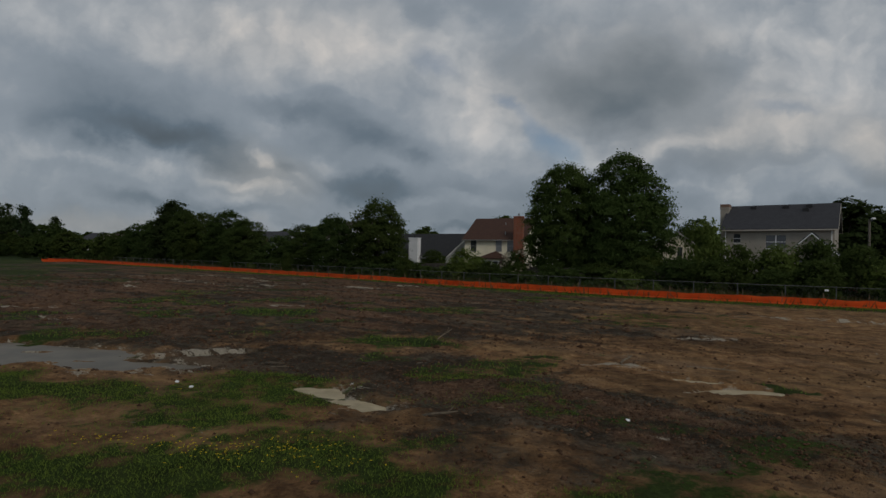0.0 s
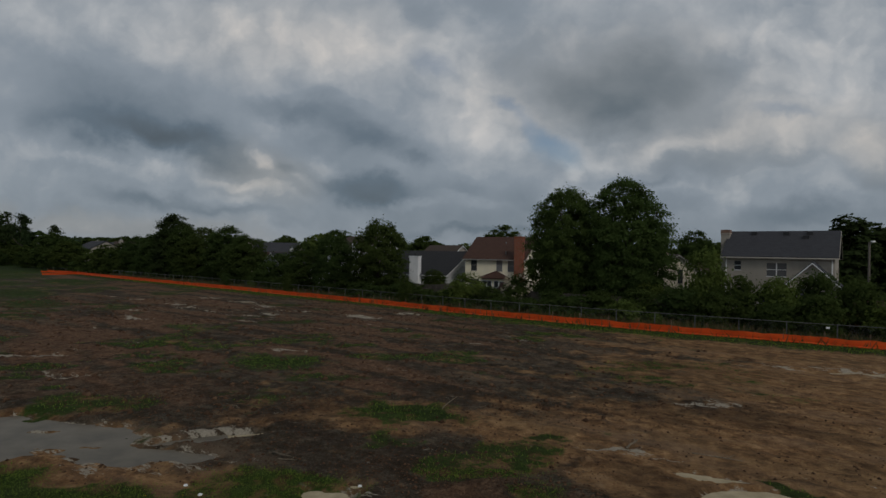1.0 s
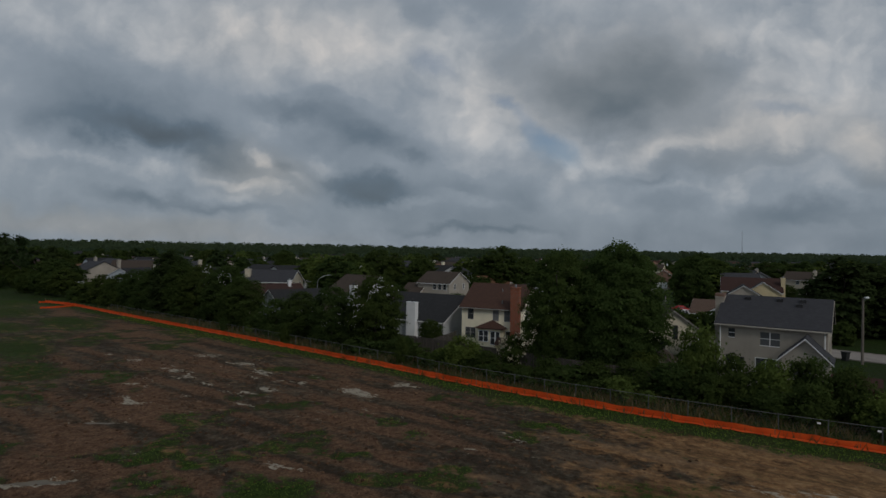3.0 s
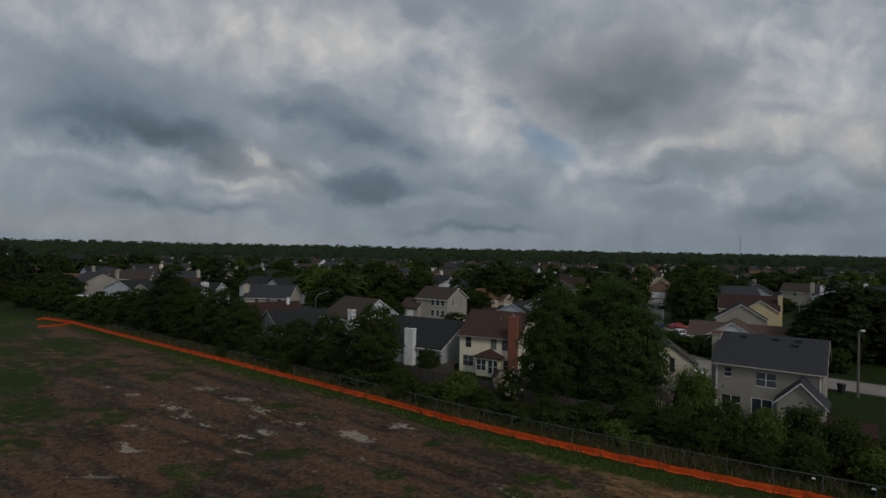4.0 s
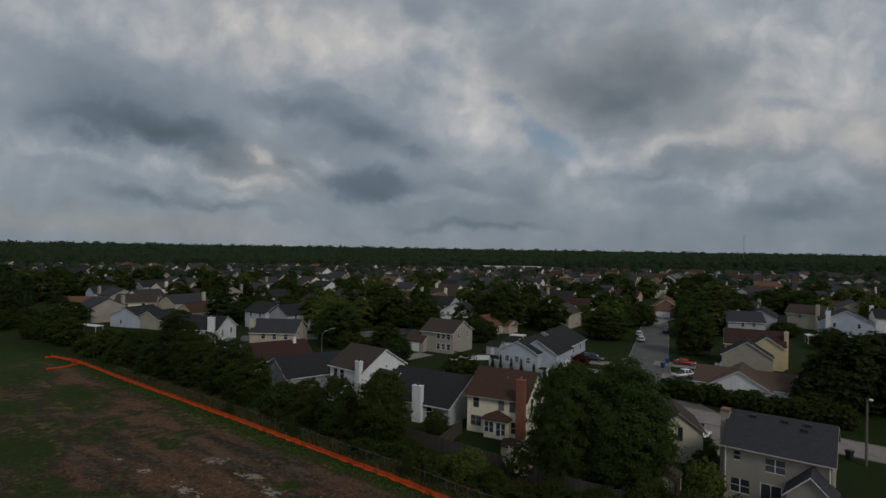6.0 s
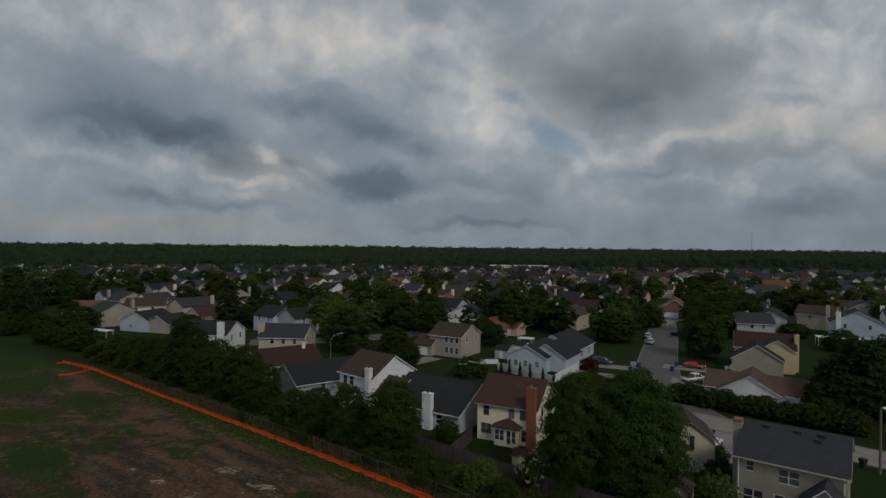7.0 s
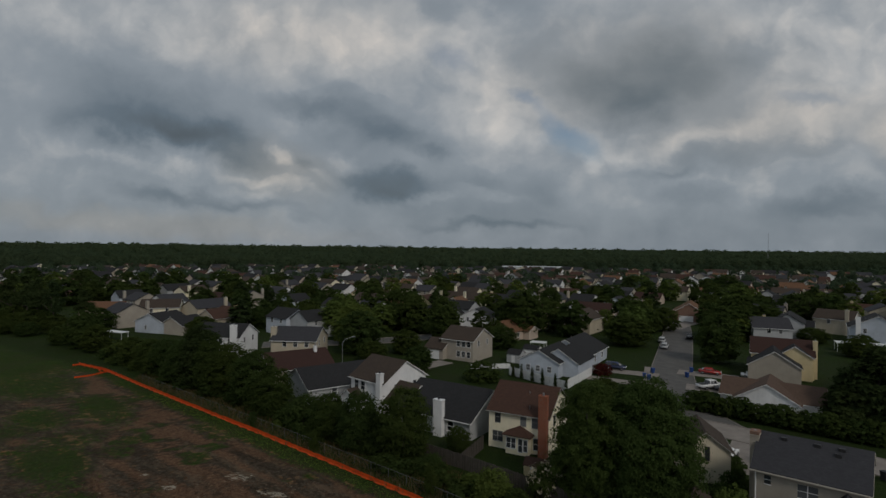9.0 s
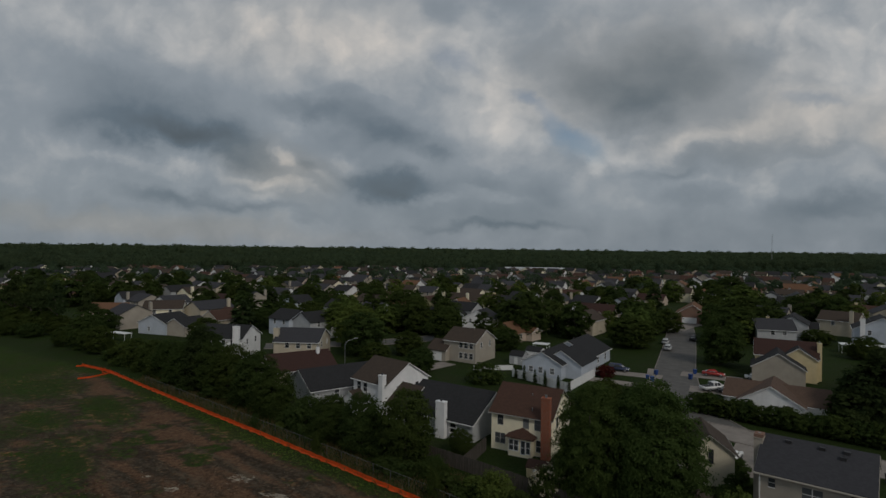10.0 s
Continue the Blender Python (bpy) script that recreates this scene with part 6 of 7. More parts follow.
ribbon("road", "worn grey asphalt street between the houses", ((35.5, 86.5), (34.0, 97.0), (36.5, 110.0), (43.0, 131.0), (53.0, 158.0), (63.0, 186.0), (72.5, 215.0), (76.0, 232.0)), 8.4, M_ROAD)
ribbon("road", "pale grey street behind the gardens", ((22.0, 96.5), (37.0, 85.5), (52.0, 72.0), (75.0, 54.0), (130.0, 14.0)), 7.0, M_CONC, 0.055)
ribbon("road", "grey asphalt street end among trees", ((-60.0, 146.0), (-33.0, 155.0), (-19.0, 164.0), (-8.0, 176.0), (2.0, 200.0)), 8.0, M_ROAD)
ribbon("drive", "pale concrete drive", ((24.5, 127.5), (37.5, 122.5)), 4.2, M_CONC, 0.05, False, category="drive")
ribbon("drive", "pale concrete drive", ((21.0, 119.5), (35.0, 112.5)), 3.6, M_CONC, 0.05, False, category="drive")
ribbon("drive", "pale concrete drive", ((40.0, 113.5), (47.5, 110.5)), 5.0, M_CONC, 0.05, False, category="drive")
ribbon("drive", "pale concrete drive", ((43.0, 127.0), (54.0, 122.0)), 5.0, M_CONC, 0.05, False, category="drive")
ribbon("drive", "pale concrete drive", ((64.5, 196.0), (72.0, 207.0), (78.5, 214.0)), 6.0, M_CONC, 0.065, False, category="drive")
ribbon("drive", "pale concrete drive", ((-9.0, 131.0), (-16.0, 122.0)), 4.6, M_CONC, 0.05, False, category="drive")
ribbon("drive", "pale concrete drive", ((31.0, 70.0), (38.0, 82.5)), 4.4, M_CONC, 0.05, False, category="drive")
ribbon("pavement", "pale concrete footpath beside the street", ((30.8, 88.0), (28.4, 98.0), (31.0, 110.0), (37.6, 131.0)), 1.3, M_CONC, 0.10, False, category="pavement")
ribbon("pavement", "pale concrete footpath beside the street", ((-30.0, 118.0), (-8.0, 105.5), (2.0, 100.0)), 1.4, M_CONC, 0.05, False, category="pavement")


# ---- vehicles ----
def vehicle(kind, label, col, x, y, yaw):
    """A car, van-like SUV or pickup: body from a side profile, glass, lamps and wheels."""
    paint = Mat(col[0] + "_car_paint", 0.25, spec=0.5)
    paint.color(paint.mix(paint.ramp(paint.noise(2, 4), (0.4, 0.0), (0.8, 1.0)), col[1], tuple(c * 0.85 for c in col[1])))
    paint = paint.mat
    L, W = {"pickup": (5.5, 1.9), "suv": (4.7, 1.85), "sedan": (4.6, 1.78)}[kind]
    v = thing("pickup" if kind == "pickup" else "car", label, "car", pose(x, y, 0.05, 0, 0, yaw), "parked vehicles")
    if kind == "pickup":
        low = ((-2.7, 0.45), (-2.72, 1.02), (-0.55, 1.04), (1.2, 1.02), (2.5, 0.95), (2.72, 0.7), (2.7, 0.42))
        top = ((-0.75, 1.03), (-0.62, 1.72), (0.75, 1.75), (1.45, 1.02))
    elif kind == "suv":
        low = ((-2.3, 0.4), (-2.32, 0.95), (1.1, 0.98), (2.1, 0.9), (2.33, 0.65), (2.3, 0.36))
        top = ((-2.25, 0.96), (-2.0, 1.62), (0.35, 1.66), (1.2, 0.98))
    else:
        low = ((-2.25, 0.38), (-2.27, 0.88), (-1.5, 0.93), (1.0, 0.92), (2.0, 0.78), (2.28, 0.58), (2.26, 0.32))
        top = ((-1.6, 0.92), (-0.85, 1.38), (0.3, 1.42), (1.15, 0.92))

    def prism(pts, w0, w1, z0, z1):
        V, n = [], len(pts)
        for sg in (-1, 1):
            for px, pz in pts:
                k = (pz - z0) / max(z1 - z0, 0.01)
                V.append((px, sg * (w0 + (w1 - w0) * max(min(k, 1), 0)), pz))
        Fc = [tuple(range(n)), tuple(range(2 * n - 1, n - 1, -1))] + [(i, n + i, n + (i + 1) % n, (i + 1) % n) for i in range(n)]
        bm = bmesh.new()
        bv = [bm.verts.new(q) for q in V]
        for f in Fc:
            bm.faces.new([bv[i] for i in f])
        bmesh.ops.recalc_face_normals(bm, faces=bm.faces)
        bmesh.ops.bevel(bm, geom=list(bm.edges), offset=0.05, segments=2, affect="EDGES")
        me = bpy.data.meshes.new("body")
        bm.to_mesh(me)
        bm.free()
        me.shade_smooth()
        return me
    b = prism(low, W / 2 - 0.03, W / 2, 0.4, 1.0)
    b.materials.append(paint)
    body = part("body", b, v)
    c = prism(top, W / 2 - 0.06, W / 2 - 0.26, 1.0, 1.6)
    c.materials.append(paint)
    part("cabin", c, v)
    zt = max(p[1] for p in top)
    x0, x1 = top[1][0] + 0.1, top[2][0] - 0.05
    for sg in (-1, 1):
        y0, y1 = sg * (W / 2 - 0.075), sg * (W / 2 - 0.235)
        for a, e in ((x0 - 0.05, (x0 + x1) / 2 - 0.05), ((x0 + x1) / 2 + 0.05, x1 + 0.25)):
            V = [(a, y0 + sg * 0.012, 1.04), (e, y0 + sg * 0.012, 1.04), (min(e, x1), y1 + sg * 0.012, zt - 0.1), (a + 0.05, y1 + sg * 0.012, zt - 0.1)]
            V += [(p[0], p[1] - sg * 0.01, p[2]) for p in V]
            part("side_window", mesh("side_window", V, [(0, 1, 2, 3), (7, 6, 5, 4), (0, 4, 5, 1), (2, 6, 7, 3)], M_GLASS), v)
    for (ax, az), (bx, bz), name in ((top[3], top[2], "windscreen"), (top[0], top[1], "rear_window")):
        o = 0.02 if name == "windscreen" else -0.02
        V = [(ax + o, -W / 2 + 0.16, az + 0.06), (ax + o, W / 2 - 0.16, az + 0.06), (bx + o, W / 2 - 0.32, bz - 0.08), (bx + o, -W / 2 + 0.32, bz - 0.08)]
        V += [(p[0] - o * 0.5, p[1], p[2]) for p in V]
        part(name, mesh(name, V, [(0, 1, 2, 3), (7, 6, 5, 4), (0, 4, 5, 1), (2, 6, 7, 3)], M_GLASS), v)
    if kind == "pickup":
        V, Fc = [], []
        box(V, Fc, -2.6, -0.85, -W / 2 + 0.14, W / 2 - 0.14, 1.03, 1.07)
        part("bed", mesh("bed", V, Fc, M_DARK), v, "dark load bed")
    for wx in (-L * 0.31, L * 0.32):
        for sg in (-1, 1):
            V, Fc = tube([(wx, sg * (W / 2 - 0.2), 0.33), (wx, sg * (W / 2 + 0.01), 0.33)], [0.33, 0.33], 14)
            wh = part("wheel", mesh("wheel", V, Fc, M_DARK), v, "black tyre")
            V, Fc = tube([(wx, sg * (W / 2), 0.33), (wx, sg * (W / 2 + 0.02), 0.33)], [0.2, 0.18], 10)
            part("rim", mesh("rim", V, Fc, M_STEEL), wh)
    for sg in (-1, 1):
        V, Fc = [], []
        box(V, Fc, L / 2 - 0.14, L / 2 - 0.02, sg * 0.62 - 0.16, sg * 0.62 + 0.16, 0.62, 0.76)
        part("headlight", mesh("headlight", V, Fc, M_WHITE), v)
    return v


vehicle("pickup", "white pickup truck parked on a drive", ("white", (0.75, 0.75, 0.75)), 44.2, 112.4, 22)
vehicle("sedan", "dark grey car parked beside a pickup", ("grey", (0.05, 0.05, 0.055)), 46.5, 110.2, -12)
vehicle("sedan", "red car parked on a drive", ("red", (0.32, 0.03, 0.025)), 49.2, 125.2, -22)
vehicle("sedan", "white car parked under a tree", ("white", (0.7, 0.7, 0.7)), 57.0, 122.5, -22)
vehicle("suv", "silver car parked at the kerb", ("silver", (0.45, 0.46, 0.47)), 49.5, 156.5, 68)
vehicle("suv", "dark car parked at the kerb", ("dark", (0.03, 0.03, 0.035)), 62.5, 174.0, 68)
vehicle("suv", "silver car parked at the kerb", ("silver", (0.45, 0.46, 0.47)), 52.0, 166.5, 68)
vehicle("suv", "silver car parked on a pale drive", ("silver", (0.5, 0.5, 0.5)), 67.3, 204.5, 5)
vehicle("suv", "dark blue car parked on a drive", ("blue", (0.03, 0.04, 0.08)), 29.5, 127.6, -25)
vehicle("sedan", "white car parked beside a tan house", ("white", (0.8, 0.8, 0.8)), 31.6, 75.0, 50)
for hx, hy, hh, hr in ((29.8, 70.6, 2.0, 1.4), (31.4, 72.0, 1.3, 1.3), (29.0, 66.4, 2.2, 1.4), (26.6, 62.6, 2.8, 1.7), (24.8, 60.4, 2.8, 1.6), (28.6, 62.2, 2.2, 1.5)):
    tree("shrub", hx, hy, hh, hr, "mid", "beside the tan house")


def bin_(x, y, col, label):
    b = thing("wheelie_bin", label, "bin", pose(x, y, 0.05, 0, 0, random.uniform(0, 90)), "refuse bins")
    V = [(-0.24, -0.26, 0.05), (0.24, -0.26, 0.05), (0.24, 0.26, 0.05), (-0.24, 0.26, 0.05), (-0.31, -0.36, 1.0), (0.31, -0.36, 1.0), (0.31, 0.36, 1.0), (-0.31, 0.36, 1.0)]
    part("tub", mesh("tub", V, [(0, 3, 2, 1), (4, 5, 6, 7), (0, 1, 5, 4), (1, 2, 6, 5), (2, 3, 7, 6), (3, 0, 4, 7)], col), b)
    part("lid", soft_box("lid", -0.34, 0.34, -0.42, 0.38, 1.0, 1.1, col), b)
    for sg in (-1, 1):
        V, Fc = tube([(sg * 0.22, 0.3, 0.1), (sg * 0.3, 0.3, 0.1)], [0.1, 0.1], 10)
        part("wheel", mesh("wheel", V, Fc, M_DARK), b)


M_BLUE = painted("blue_plastic", (0.02, 0.06, 0.22), 0.5)
for bx, by in ((36.9, 124.8), (34.2, 118.4), (43.0, 121.4), (45.8, 126.6), (33.6, 119.6)):
    bin_(bx, by, M_BLUE, "blue plastic wheelie bin at the kerb")
bin_(27.6, 107.0, M_DARK, "dark plastic wheelie bin at the kerb")
bin_(47.4, 69.6, M_DARK, "black plastic wheelie bin by the road")

# wooden lamp pole by the beige house, arm lamp in the estate
lp = thing("street_lamp", "grey wooden lamp pole with a small white lamp head", "street lamp", pose(48.0, 67.6, 0))
V, Fc = tube([(0, 0, -0.2), (0, 0, 7.9)], [0.15, 0.11], 10)
part("pole", mesh("pole", V, Fc, M_POLE), lp)
V, Fc = tube([(0, 0, 7.6), (0.3, -0.3, 7.85)], [0.04, 0.04], 6)
part("arm", mesh("arm", V, Fc, M_STEEL), lp)
part("lamp_head", soft_box("lamp_head", 0.05, 0.40, -0.45, -0.15, 7.86, 8.06, M_WHITE), lp, "white lamp head")
l2 = thing("street_lamp", "slim steel street lamp with a curved arm", "street lamp", pose(-31.5, 121.0, 0, 0, 0, 20))
V, Fc = tube([(0, 0, -0.2), (0, 0, 5.6), (0.6, 0, 6.4), (2.2, 0, 6.9)], [0.09, 0.06, 0.05, 0.04], 8)
part("pole", mesh("pole", V, Fc, M_STEEL), l2)
part("lamp_head", soft_box("lamp_head", 2.1, 2.8, -0.15, 0.15, 6.82, 6.98, M_STEEL), l2)

# garden sheds and small things
sh = thing("garden_shed", "small yellow garden shed with a brown roof", "shed", pose(6.0, 66.3, 0, 0, 0, -24), "garden sheds")
part("wall", gable_walls(2.4, 2.0, 1.7, 2.3, W_YELLOW), sh)
part("roof", gable_roof(2.4, 2.0, 1.7, 2.3, 0.15, 0.06, R_BROWN, 0.1), sh)
door(sh, 0.8, 1.5, pose(0, -1.0, 0.05), M_VINYL)
sh = thing("garden_shed", "small brown garden shed under the oak", "shed", pose(21.3, 58.6, 0, 0, 0, 57), "garden sheds")
part("wall", gable_walls(2.6, 2.4, 1.8, 2.6, W_TAN), sh)
part("roof", gable_roof(2.6, 2.4, 1.8, 2.6, 0.2, 0.06, R_UMBER, 0.15), sh)
door(sh, 0.8, 1.6, pose(-1.3, 0, 0.05, 0, 0, -90), M_VINYL)
sh = thing("garden_shed", "low dark red garden shed with a black open doorway", "shed", pose(34.9, 49.6, 0, 0, 0, -35), "garden sheds")
part("wall", gable_walls(3.4, 2.6, 1.55, 2.25, siding("dark_red_siding", (0.11, 0.032, 0.024)), ((0.35, 0.08, 1.3, 1.3),)), sh)
part("roof", gable_roof(3.4, 2.6, 1.55, 2.25, 0.2, 0.07, R_RED, 0.15), sh)
# dark panel behind the opening, painted as the shade of the inside
V, Fc = [], []
box(V, Fc, -0.35, 1.05, -1.0, -0.95, 0.03, 1.45)
part("doorway", mesh("doorway", V, Fc, M_DARK), sh, "dark panel standing in for the shade inside the open doorway")
for cx, cy, w, d in ((14.2, 147.5, 4.0, 3.0), (22.5, 146.0, 5.5, 3.2), (-103.0, 148.0, 8.0, 2.4), (102.0, 158.0, 12.0, 4.0)):
    cp = thing("carport", "flat white metal carport roof on posts", "carport", pose(cx, cy, 0, 0, 0, -20), "carports")
    part("roof", soft_box("roof", -w / 2, w / 2, -d / 2, d / 2, 2.35, 2.5, M_VINYL), cp)
    for px in (-w / 2 + 0.2, w / 2 - 0.2):
        for py in (-d / 2 + 0.2, d / 2 - 0.2):
            V, Fc = tube([(px, py, -0.1), (px, py, 2.36)], [0.06, 0.06], 6)
            part("post", mesh("post", V, Fc, M_VINYL), cp)
for cx, cy, w, d, mt, rf in ((7.5, 133.0, 3.4, 3.0, W_GREY, R_GREY), (12.0, 139.5, 4.0, 3.0, W_WHITE, R_GREY)):
    sh = thing("garden_shed", "small garden shed with a dark roof", "shed", pose(cx, cy, 0, 0, 0, -30), "garden sheds")
    part("wall", gable_walls(w, d, 2.1, 3.0, mt), sh)
    part("roof", gable_roof(w, d, 2.1, 3.0, 0.15, 0.08, rf, 0.1), sh)
    door(sh, 0.9, 1.7, pose(0, -d / 2, 0.05), M_VINYL)

# sticks and litter on the mud
M_STICK = weathered("dead_wood", (0.10, 0.08, 0.06), (0.30, 0.24, 0.16))


def stick(x, y, ln, r, yaw, rise, label):
    z = float(ground_z(np.array([x]), np.array([y]))[0])
    g = random.Random(int(x * 100))
    p = [(-ln / 2, 0, 0), (-ln * 0.15, g.uniform(-0.04, 0.04), rise * 0.4), (ln * 0.2, g.uniform(-0.04, 0.04), rise * 0.7), (ln / 2, 0, rise)]
    pc = [tube(p, [r, r * 0.85, r * 0.7, r * 0.3], 7), tube([p[2], (ln * 0.34, ln * 0.12, rise + ln * 0.08)], [r * 0.5, r * 0.15], 6)]
    V, Fc = merge(*pc)
    ob = new("stick", mesh("stick", V, Fc, M_STICK, True))
    ob.matrix_basis = pose(x, y, z + r * 0.6, 0, 0, yaw)
    tagged(ob, label, "stick", "sticks on the mud")


stick(-4.4, 15.3, 0.9, 0.025, -40, 0.12, "dead forked branch lying on mud")
stick(-4.2, 15.1, 0.6, 0.02, -20, 0.05, "short dead branch lying on mud")
stick(5.5, 17.0, 0.5, 0.04, 35, 0.18, "dark stub of wood standing out of mud")
stick(7.7, 16.4, 1.3, 0.022, -28, 0.03, "pale stick lying on mud")
stick(0.0, 20.7, 0.7, 0.02, 40, 0.35, "thin branch sticking out of grass")
stick(0.3, 11.0, 0.7, 0.035, -15, 0.16, "dark root sticking out of mud")
for px, py in ((-6.1, 13.4), (-5.5, 12.9), (3.9, 11.3), (-2.0, 13.9)):
    z = float(ground_z(np.array([px]), np.array([py]))[0])
    bm = bmesh.new()
    bmesh.ops.create_icosphere(bm, subdivisions=2, radius=0.05)
    for vv in bm.verts:
        vv.co += Vector((noise.noise(vv.co * 20), noise.noise(vv.co * 20 + Vector((5, 0, 0))), 0)) * 0.02
        vv.co.z *= 0.6
    me = bpy.data.meshes.new("litter")
    bm.to_mesh(me)
    bm.free()
    me.materials.append(M_VINYL)
    ob = new("litter", me)
    ob.matrix_basis = pose(px, py, z + 0.02)
    tagged(ob, "small scrap of white litter on the grass", "litter", "litter")

# ---- the rest of the estate: repeats of a dozen house types on their streets ----
est = random.Random(21)
TYPES = []
WALLS = (W_WHITE, W_TAN, W_CREAM, W_GREY, W_BEIGE, W_PINK, W_TAN, W_BLUE, W_YELLOW, W_WHITE, W_CREAM, W_PINK)
ROOFS = (R_GREY, R_UMBER, R_BROWN, R_GREY, R_SLATE, R_RED, R_SLATE, R_GREY, R_BROWN, R_SLATE, R_UMBER, R_TAN)
NAMES = ("white", "tan", "cream", "grey", "beige", "buff", "tan", "pale blue", "yellow", "white", "cream", "buff")
for k in range(12):
    two = k % 3 != 2
    ev, rd = (5.0, 7.5) if two else (2.8, 5.4)
    keep = list(HOUSES)
    t = house(0, -900 - 30 * k, 0, est.uniform(9.5, 13), est.uniform(8.5, 10.5), ev, rd, WALLS[k], ROOFS[k], NAMES[k] + (" two-storey" if two else " single-storey") + " house with a pitched shingle roof",
              ((0.25, 1 if two else 0), (0.7, 1 if two else 0)), sides=False, vents=0, boards=False)
    HOUSES[:] = keep
    if k % 2 == 0:
        chimney(t, est.choice((-4.5, 4.5)), -4.6, 1.1, 0.8, rd + 0.5, WALLS[k])
    if k % 3 != 1:
        wing(t, est.choice((-2.4, 2.4)), -5.2, 90, 3.0, 5.4, ev * 0.62 if two else 2.6, ev * 0.62 + 2.0, WALLS[k], ROOFS[k])
    TYPES.append(t)
UX, UY = math.cos(radians(-30)), math.sin(radians(-30))
WX, WY = -UY, UX
WOOD = ((-1200, 300), (-520, 470), (-250, 560), (-100, 640), (50, 700), (250, 780), (450, 850), (800, 920), (1500, 1000))


def wood_y(x):
    return np.interp(x, [p[0] for p in WOOD], [p[1] for p in WOOD])


STREET = ((35.5, 86.5), (43, 131), (53, 158), (63, 186), (72.5, 215), (100, 290))


def clear(x, y, r):
    if any(math.hypot(x - hx, y - hy) < r + hr for hx, hy, hr in HOUSES):
        return False
    for (ax, ay), (bx, by) in zip(STREET, STREET[1:]):
        t = max(0, min(1, ((x - ax) * (bx - ax) + (y - ay) * (by - ay)) / ((bx - ax) ** 2 + (by - ay) ** 2)))
        if math.hypot(x - ax - t * (bx - ax), y - ay - t * (by - ay)) < r + 4:
            return False
    return True


def street_gap(x, y):
    best = 999
    for (ax, ay), (bx, by) in zip(STREET, STREET[1:]):
        t = max(0, min(1, ((x - ax) * (bx - ax) + (y - ay) * (by - ay)) / ((bx - ax) ** 2 + (by - ay) ** 2)))
        best = min(best, math.hypot(x - ax - t * (bx - ax), y - ay - t * (by - ay)))
    return best


BACK_STREET = ((-60.0, 146.0), (-33.0, 155.0), (-19.0, 164.0), (-8.0, 176.0), (2.0, 200.0))


def off_road(x, y, r):
    for (ax, ay), (bx, by) in zip(BACK_STREET, BACK_STREET[1:]):
        t = max(0, min(1, ((x - ax) * (bx - ax) + (y - ay) * (by - ay)) / ((bx - ax) ** 2 + (by - ay) ** 2)))
        if math.hypot(x - ax - t * (bx - ax), y - ay - t * (by - ay)) < r + 4:
            return False
    return True


row, v = 0, 60.0
distant = []
while v < 900:
    for iu in range(-70, 90):
        u = iu * 14.0 + est.uniform(-1.5, 1.5) + (row % 2) * 6
        x, y = u * UX + v * WX + est.uniform(-1, 1), u * UY + v * WY + est.uniform(-2, 2)
        if y < 152 + 0.1 * abs(x) or abs(x) > 0.84 * y + 25 or y > wood_y(x) - 30 or y > 590 or x < -0.75 * y + 5 and y < 215:
            continue
        if 8 < x < 37 and 148 < y < 180 or not clear(x, y, 5.2) or not off_road(x, y, 6.0) or est.random() < 0.15:
            continue
        HOUSES.append((x, y, 4.6))
        yaw = est.choice((-30, 60, -30, 150, 60)) + est.uniform(-8, 8)
        if y < 325:
            c = copy_thing(est.choice(TYPES), pose(x, y, 0, 0, 0, yaw))
        else:
            distant.append((x, y, yaw))
    v += 24 if row % 2 else 33
    row += 1


def distant_houses():
    """The farthest roofs and gables, joined."""
    mats = [W_WHITE, W_TAN, W_CREAM, W_GREY, W_BEIGE, W_PINK, R_GREY, R_UMBER, R_BROWN, R_SLATE, R_TAN, M_GLASS]
    V, Fc, mi = [], [], []

    def add(me, m, idx):
        o = len(V)
        V.extend(tuple(m @ q.co) for q in me.vertices)
        for f in me.polygons:
            Fc.append(tuple(o + i for i in f.vertices))
            mi.append(idx)
        bpy.data.meshes.remove(me)

    for x, y, yaw in distant:
        m = pose(x, y, 0, 0, 0, yaw)
        L, W = est.uniform(9, 13), est.uniform(8, 10)
        ev, rd = est.choice(((5.0, 7.7), (5.2, 8.2), (2.9, 5.6)))
        wi, ri = est.choice((0, 0, 1, 2, 3, 4, 5)), est.choice((6, 6, 7, 7, 8, 9, 9, 6, 10))
        add(gable_walls(L, W, ev, rd, M_WHITE), m, wi)
        add(gable_roof(L, W, ev, rd, 0.35, 0.14, M_WHITE), m, ri)
        if est.random() < 0.7:
            w = m @ pose(est.choice((-2.5, 2.5)), -W / 2, 0, 0, 0, 90)
            add(gable_walls(4.0, 5.4, ev * 0.75, ev * 0.75 + 2.1, M_WHITE), w, wi)
            add(gable_roof(4.0, 5.4, ev * 0.75, ev * 0.75 + 2.1, 0.3, 0.14, M_WHITE), w, ri)
        bv, bf = [], []
        for k in (-0.3, 0.05, 0.3):
            box(bv, bf, k * L, k * L + 1.0, -W / 2 - 0.05, -W / 2 + 0.05, ev - 1.6, ev - 0.4)
        add(mesh("w", bv, bf, M_GLASS), m, 11)
    me = bpy.data.meshes.new("far_houses")
    me.from_pydata(V, [], Fc)
    for q in mats:
        me.materials.append(q)
    me.polygons.foreach_set("material_index", mi)
    me.update()
    tagged(new("far_houses", me), "close rows of distant pale houses with dark pitched roofs", "houses", kind="stuff")


distant_houses()
for t in TYPES:
    for o in list(t.children_recursive) + [t]:
        bpy.data.objects.remove(o)

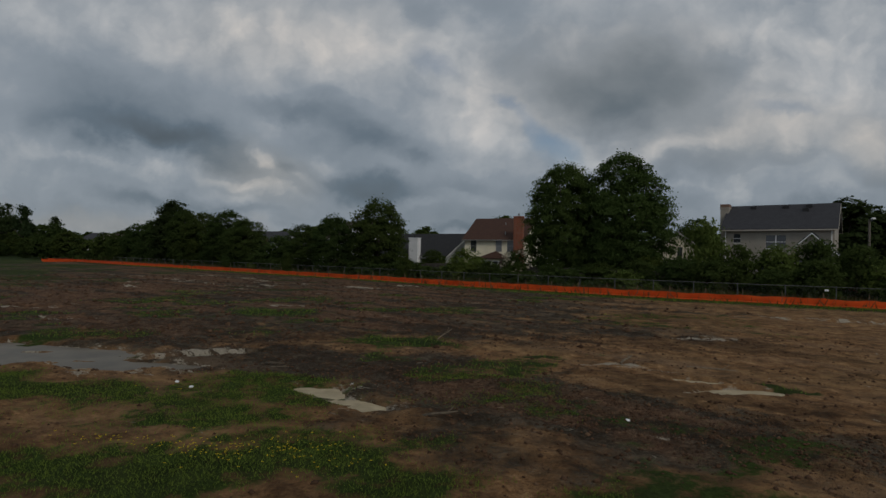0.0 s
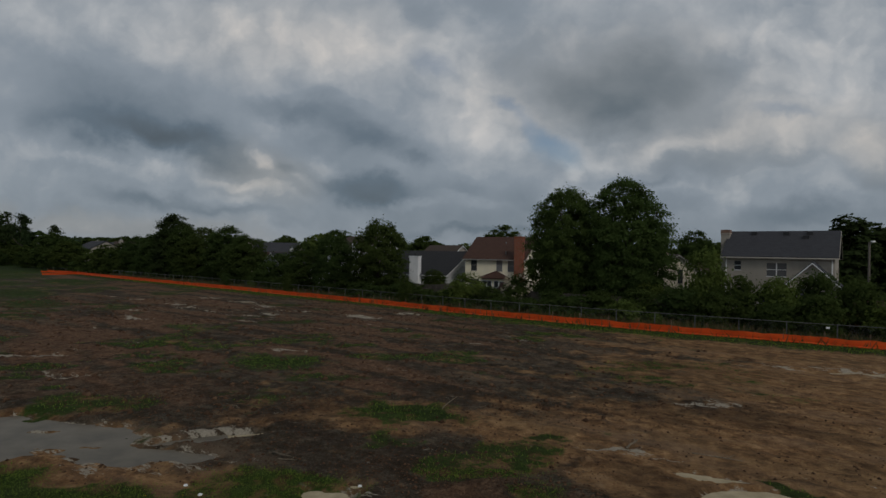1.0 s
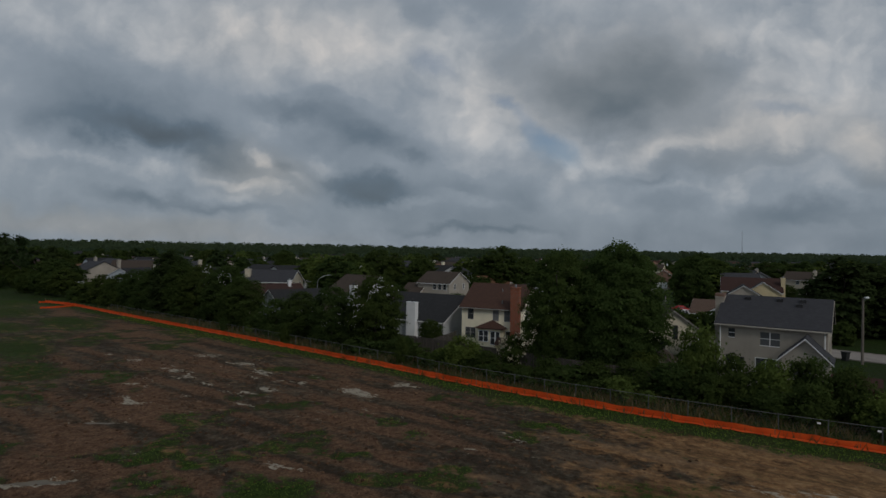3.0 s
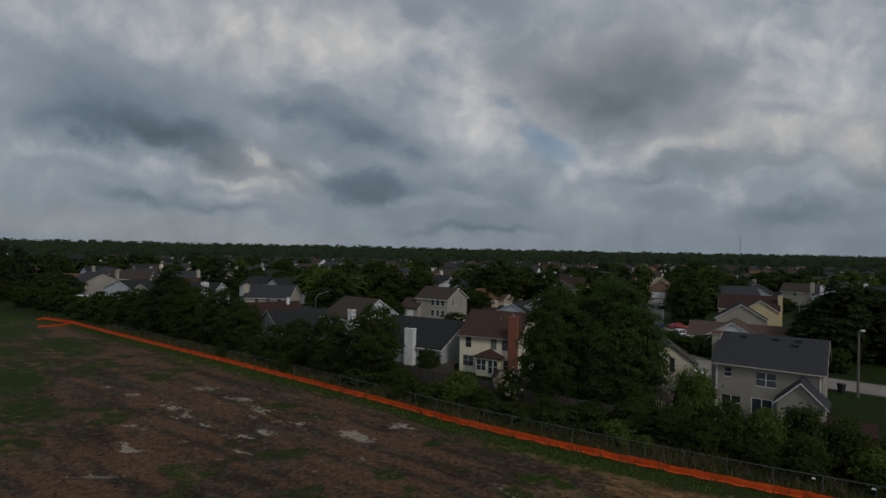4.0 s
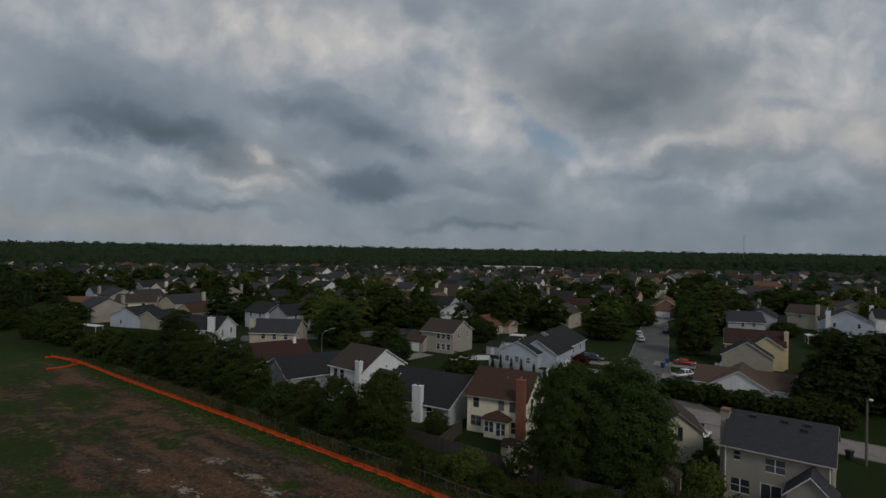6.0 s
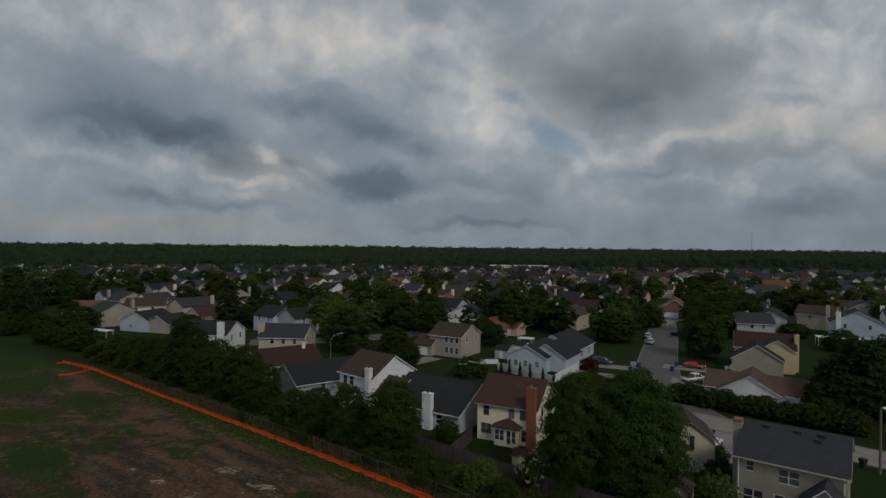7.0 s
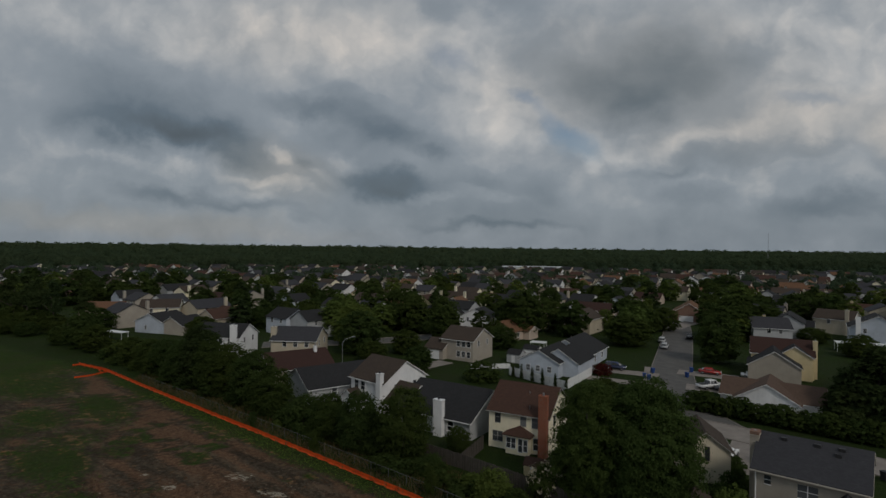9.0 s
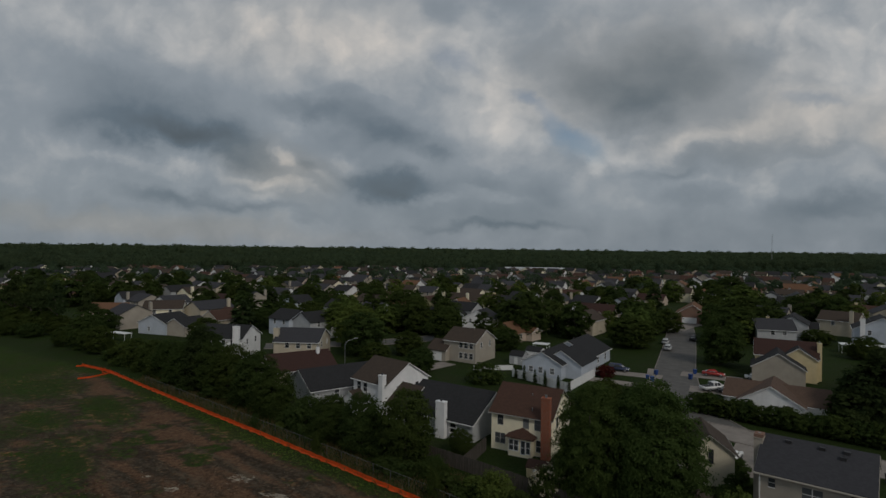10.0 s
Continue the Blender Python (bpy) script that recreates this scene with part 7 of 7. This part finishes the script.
# trees among them, and the woods that close the view
n_tree = 0
while n_tree < 290:
    y = est.uniform(165, 345)
    x = est.uniform(-0.85 * y - 20, 0.85 * y + 20)
    if y > wood_y(x) - 15 or -165 < x < -78 and y < 215 or 78 < x < 140 and y < 200 or not off_road(x, y, 4) or any(math.hypot(x - hx, y - hy) < 5.5 + hr * 0.3 for hx, hy, hr in HOUSES) or street_gap(x, y) < 8:
        continue
    hh = est.uniform(6.0, 12.0)
    kd = est.choice(("broad", "broad", "broad", "bright", "evergreen", "broad"))
    tree(kd, x, y, hh, hh * est.uniform(0.38, 0.58) if kd != "evergreen" else hh * 0.3, "far", "among the far houses")
    n_tree += 1


def canopy(name, label, spots, clumps, leaf, mat, seed):
    """Far trees joined into one mass: rounded crowns of leaf clumps at (x, y, height, radius)."""
    g = np.random.default_rng(seed)
    Q = []
    for x, y, h, r in spots:
        n = clumps
        d = g.normal(size=(n, 3))
        d /= np.linalg.norm(d, axis=1, keepdims=True)
        d[:, 1] = np.where(g.random(n) < 0.7, -np.abs(d[:, 1]), d[:, 1])
        d[:, 2] = np.where(g.random(n) < 0.5, np.abs(d[:, 2]), d[:, 2])
        c = np.array([x, y, h - r * 0.9]) + d * np.array([r, r, r * 0.9]) * (0.8 + 0.2 * g.random((n, 1)))
        low = g.random(n) < 0.3
        c[low, 2] -= g.random(low.sum()) * max(h - 1.6 * r, 0)
        nr = d + 0.3 * g.normal(size=(n, 3))
        nr /= np.linalg.norm(nr, axis=1, keepdims=True)
        t1 = np.cross(nr, g.normal(size=(n, 3)))
        t1 /= np.linalg.norm(t1, axis=1, keepdims=True)
        t2 = np.cross(nr, t1)
        s = leaf * (0.6 + 0.8 * g.random((n, 1)))
        Q.append(np.stack([c - t1 * s, c - t2 * s * 0.8, c + t1 * s, c + t2 * s * 0.8], 1).reshape(-1, 3))
    tagged(new(name, quads_mesh(name, np.concatenate(Q), 4, mat)), label, "woodland", kind="stuff")


def canopy_height(depth):
    return 12.5 + 16.0 * min(depth / 1000.0, 1.0)


for near, far, num, clumps, leaf in ((0, 90, 900, 90, 0.95), (90, 420, 800, 70, 1.3), (420, 1150, 900, 60, 2.0)):
    spots = []
    while len(spots) < num:
        x = est.uniform(-1700, 1900)
        depth = near + (far - near) * est.random()
        y = float(wood_y(x)) + depth + est.uniform(-12, 6)
        if abs(x) < 0.90 * y + 40:
            k = 1 + depth / 900
            spots.append((x, y, canopy_height(depth) + est.uniform(-3.5, 2.5) * (1.4 if depth < 20 else 1), est.uniform(4.0, 7.0) * k))
    canopy("woods", "dense dark green woodland closing the skyline", spots, clumps, leaf, L_WOODS, 8 + num)
spots = []
while len(spots) < 620:
    y = est.uniform(320, 760)
    x = est.uniform(-0.85 * y - 20, 0.85 * y + 20)
    if y < wood_y(x) - 8 and not (5 < x < 115 and 575 < y < 665) and not any(math.hypot(x - hx, y - hy) < 6.5 for hx, hy, hr in HOUSES):
        spots.append((x, y, est.uniform(6, 12), est.uniform(2.6, 5.0)))
canopy("far_trees", "many small green trees among the farthest houses", spots, 90, 0.8, L_WOODS, 9)
# dark wooded ground behind the edge
V = []
for lift, depth in ((0, 25), (7.5, 25), (8.0, 90), (13.0, 450), (22.5, 1000), (24.0, 1300), (0, 1301)):
    V += [(p[0] * (1 + depth / 1500), p[1] + depth, lift) for p in WOOD]
n = len(WOOD)
Fc = [(r * n + i, r * n + i + 1, r * n + n + i + 1, r * n + n + i) for r in range(6) for i in range(n - 1)]
tagged(new("woods_interior", mesh("woods_interior", V, Fc, L_WOODS)), "dark continuous mass of the woodland behind its edge", "woodland", kind="stuff")
# long pale building in front of the woods
wb = thing("warehouse", "long low white commercial building with a pale roof", "building", pose(58, 655, 0, 0, 0, 2))
part("wall", gable_walls(72, 22, 4.6, 5.6, W_WHITE), wb)
part("roof", gable_roof(72, 22, 4.6, 5.6, 0.6, 0.3, painted("pale_roof_sheet", (0.50, 0.51, 0.52), 0.5, 0.85), 0.6), wb)
for k in range(9):
    door(wb, 4.0, 3.0, pose(-30 + 7.5 * k, -11.0, 0.05), M_TRIM, "loading_door")
# radio mast on the skyline
ms = thing("radio_mast", "thin lattice radio mast far behind the woods", "mast", pose(497, 1010, 0))
for ang in (0, 120, 240):
    V, Fc = tube([(1.2 * math.cos(radians(ang)), 1.2 * math.sin(radians(ang)), 0), (0.3 * math.cos(radians(ang)), 0.3 * math.sin(radians(ang)), 58)], [0.12, 0.08], 5)
    part("leg", mesh("leg", V, Fc, M_STEEL), ms)
V, Fc = [], []
for k in range(1, 28):
    box(V, Fc, -0.9 + k * 0.022, 0.9 - k * 0.022, -0.08, 0.08, k * 2.1, k * 2.1 + 0.2)
part("brace", mesh("brace", V, Fc, M_STEEL), ms)
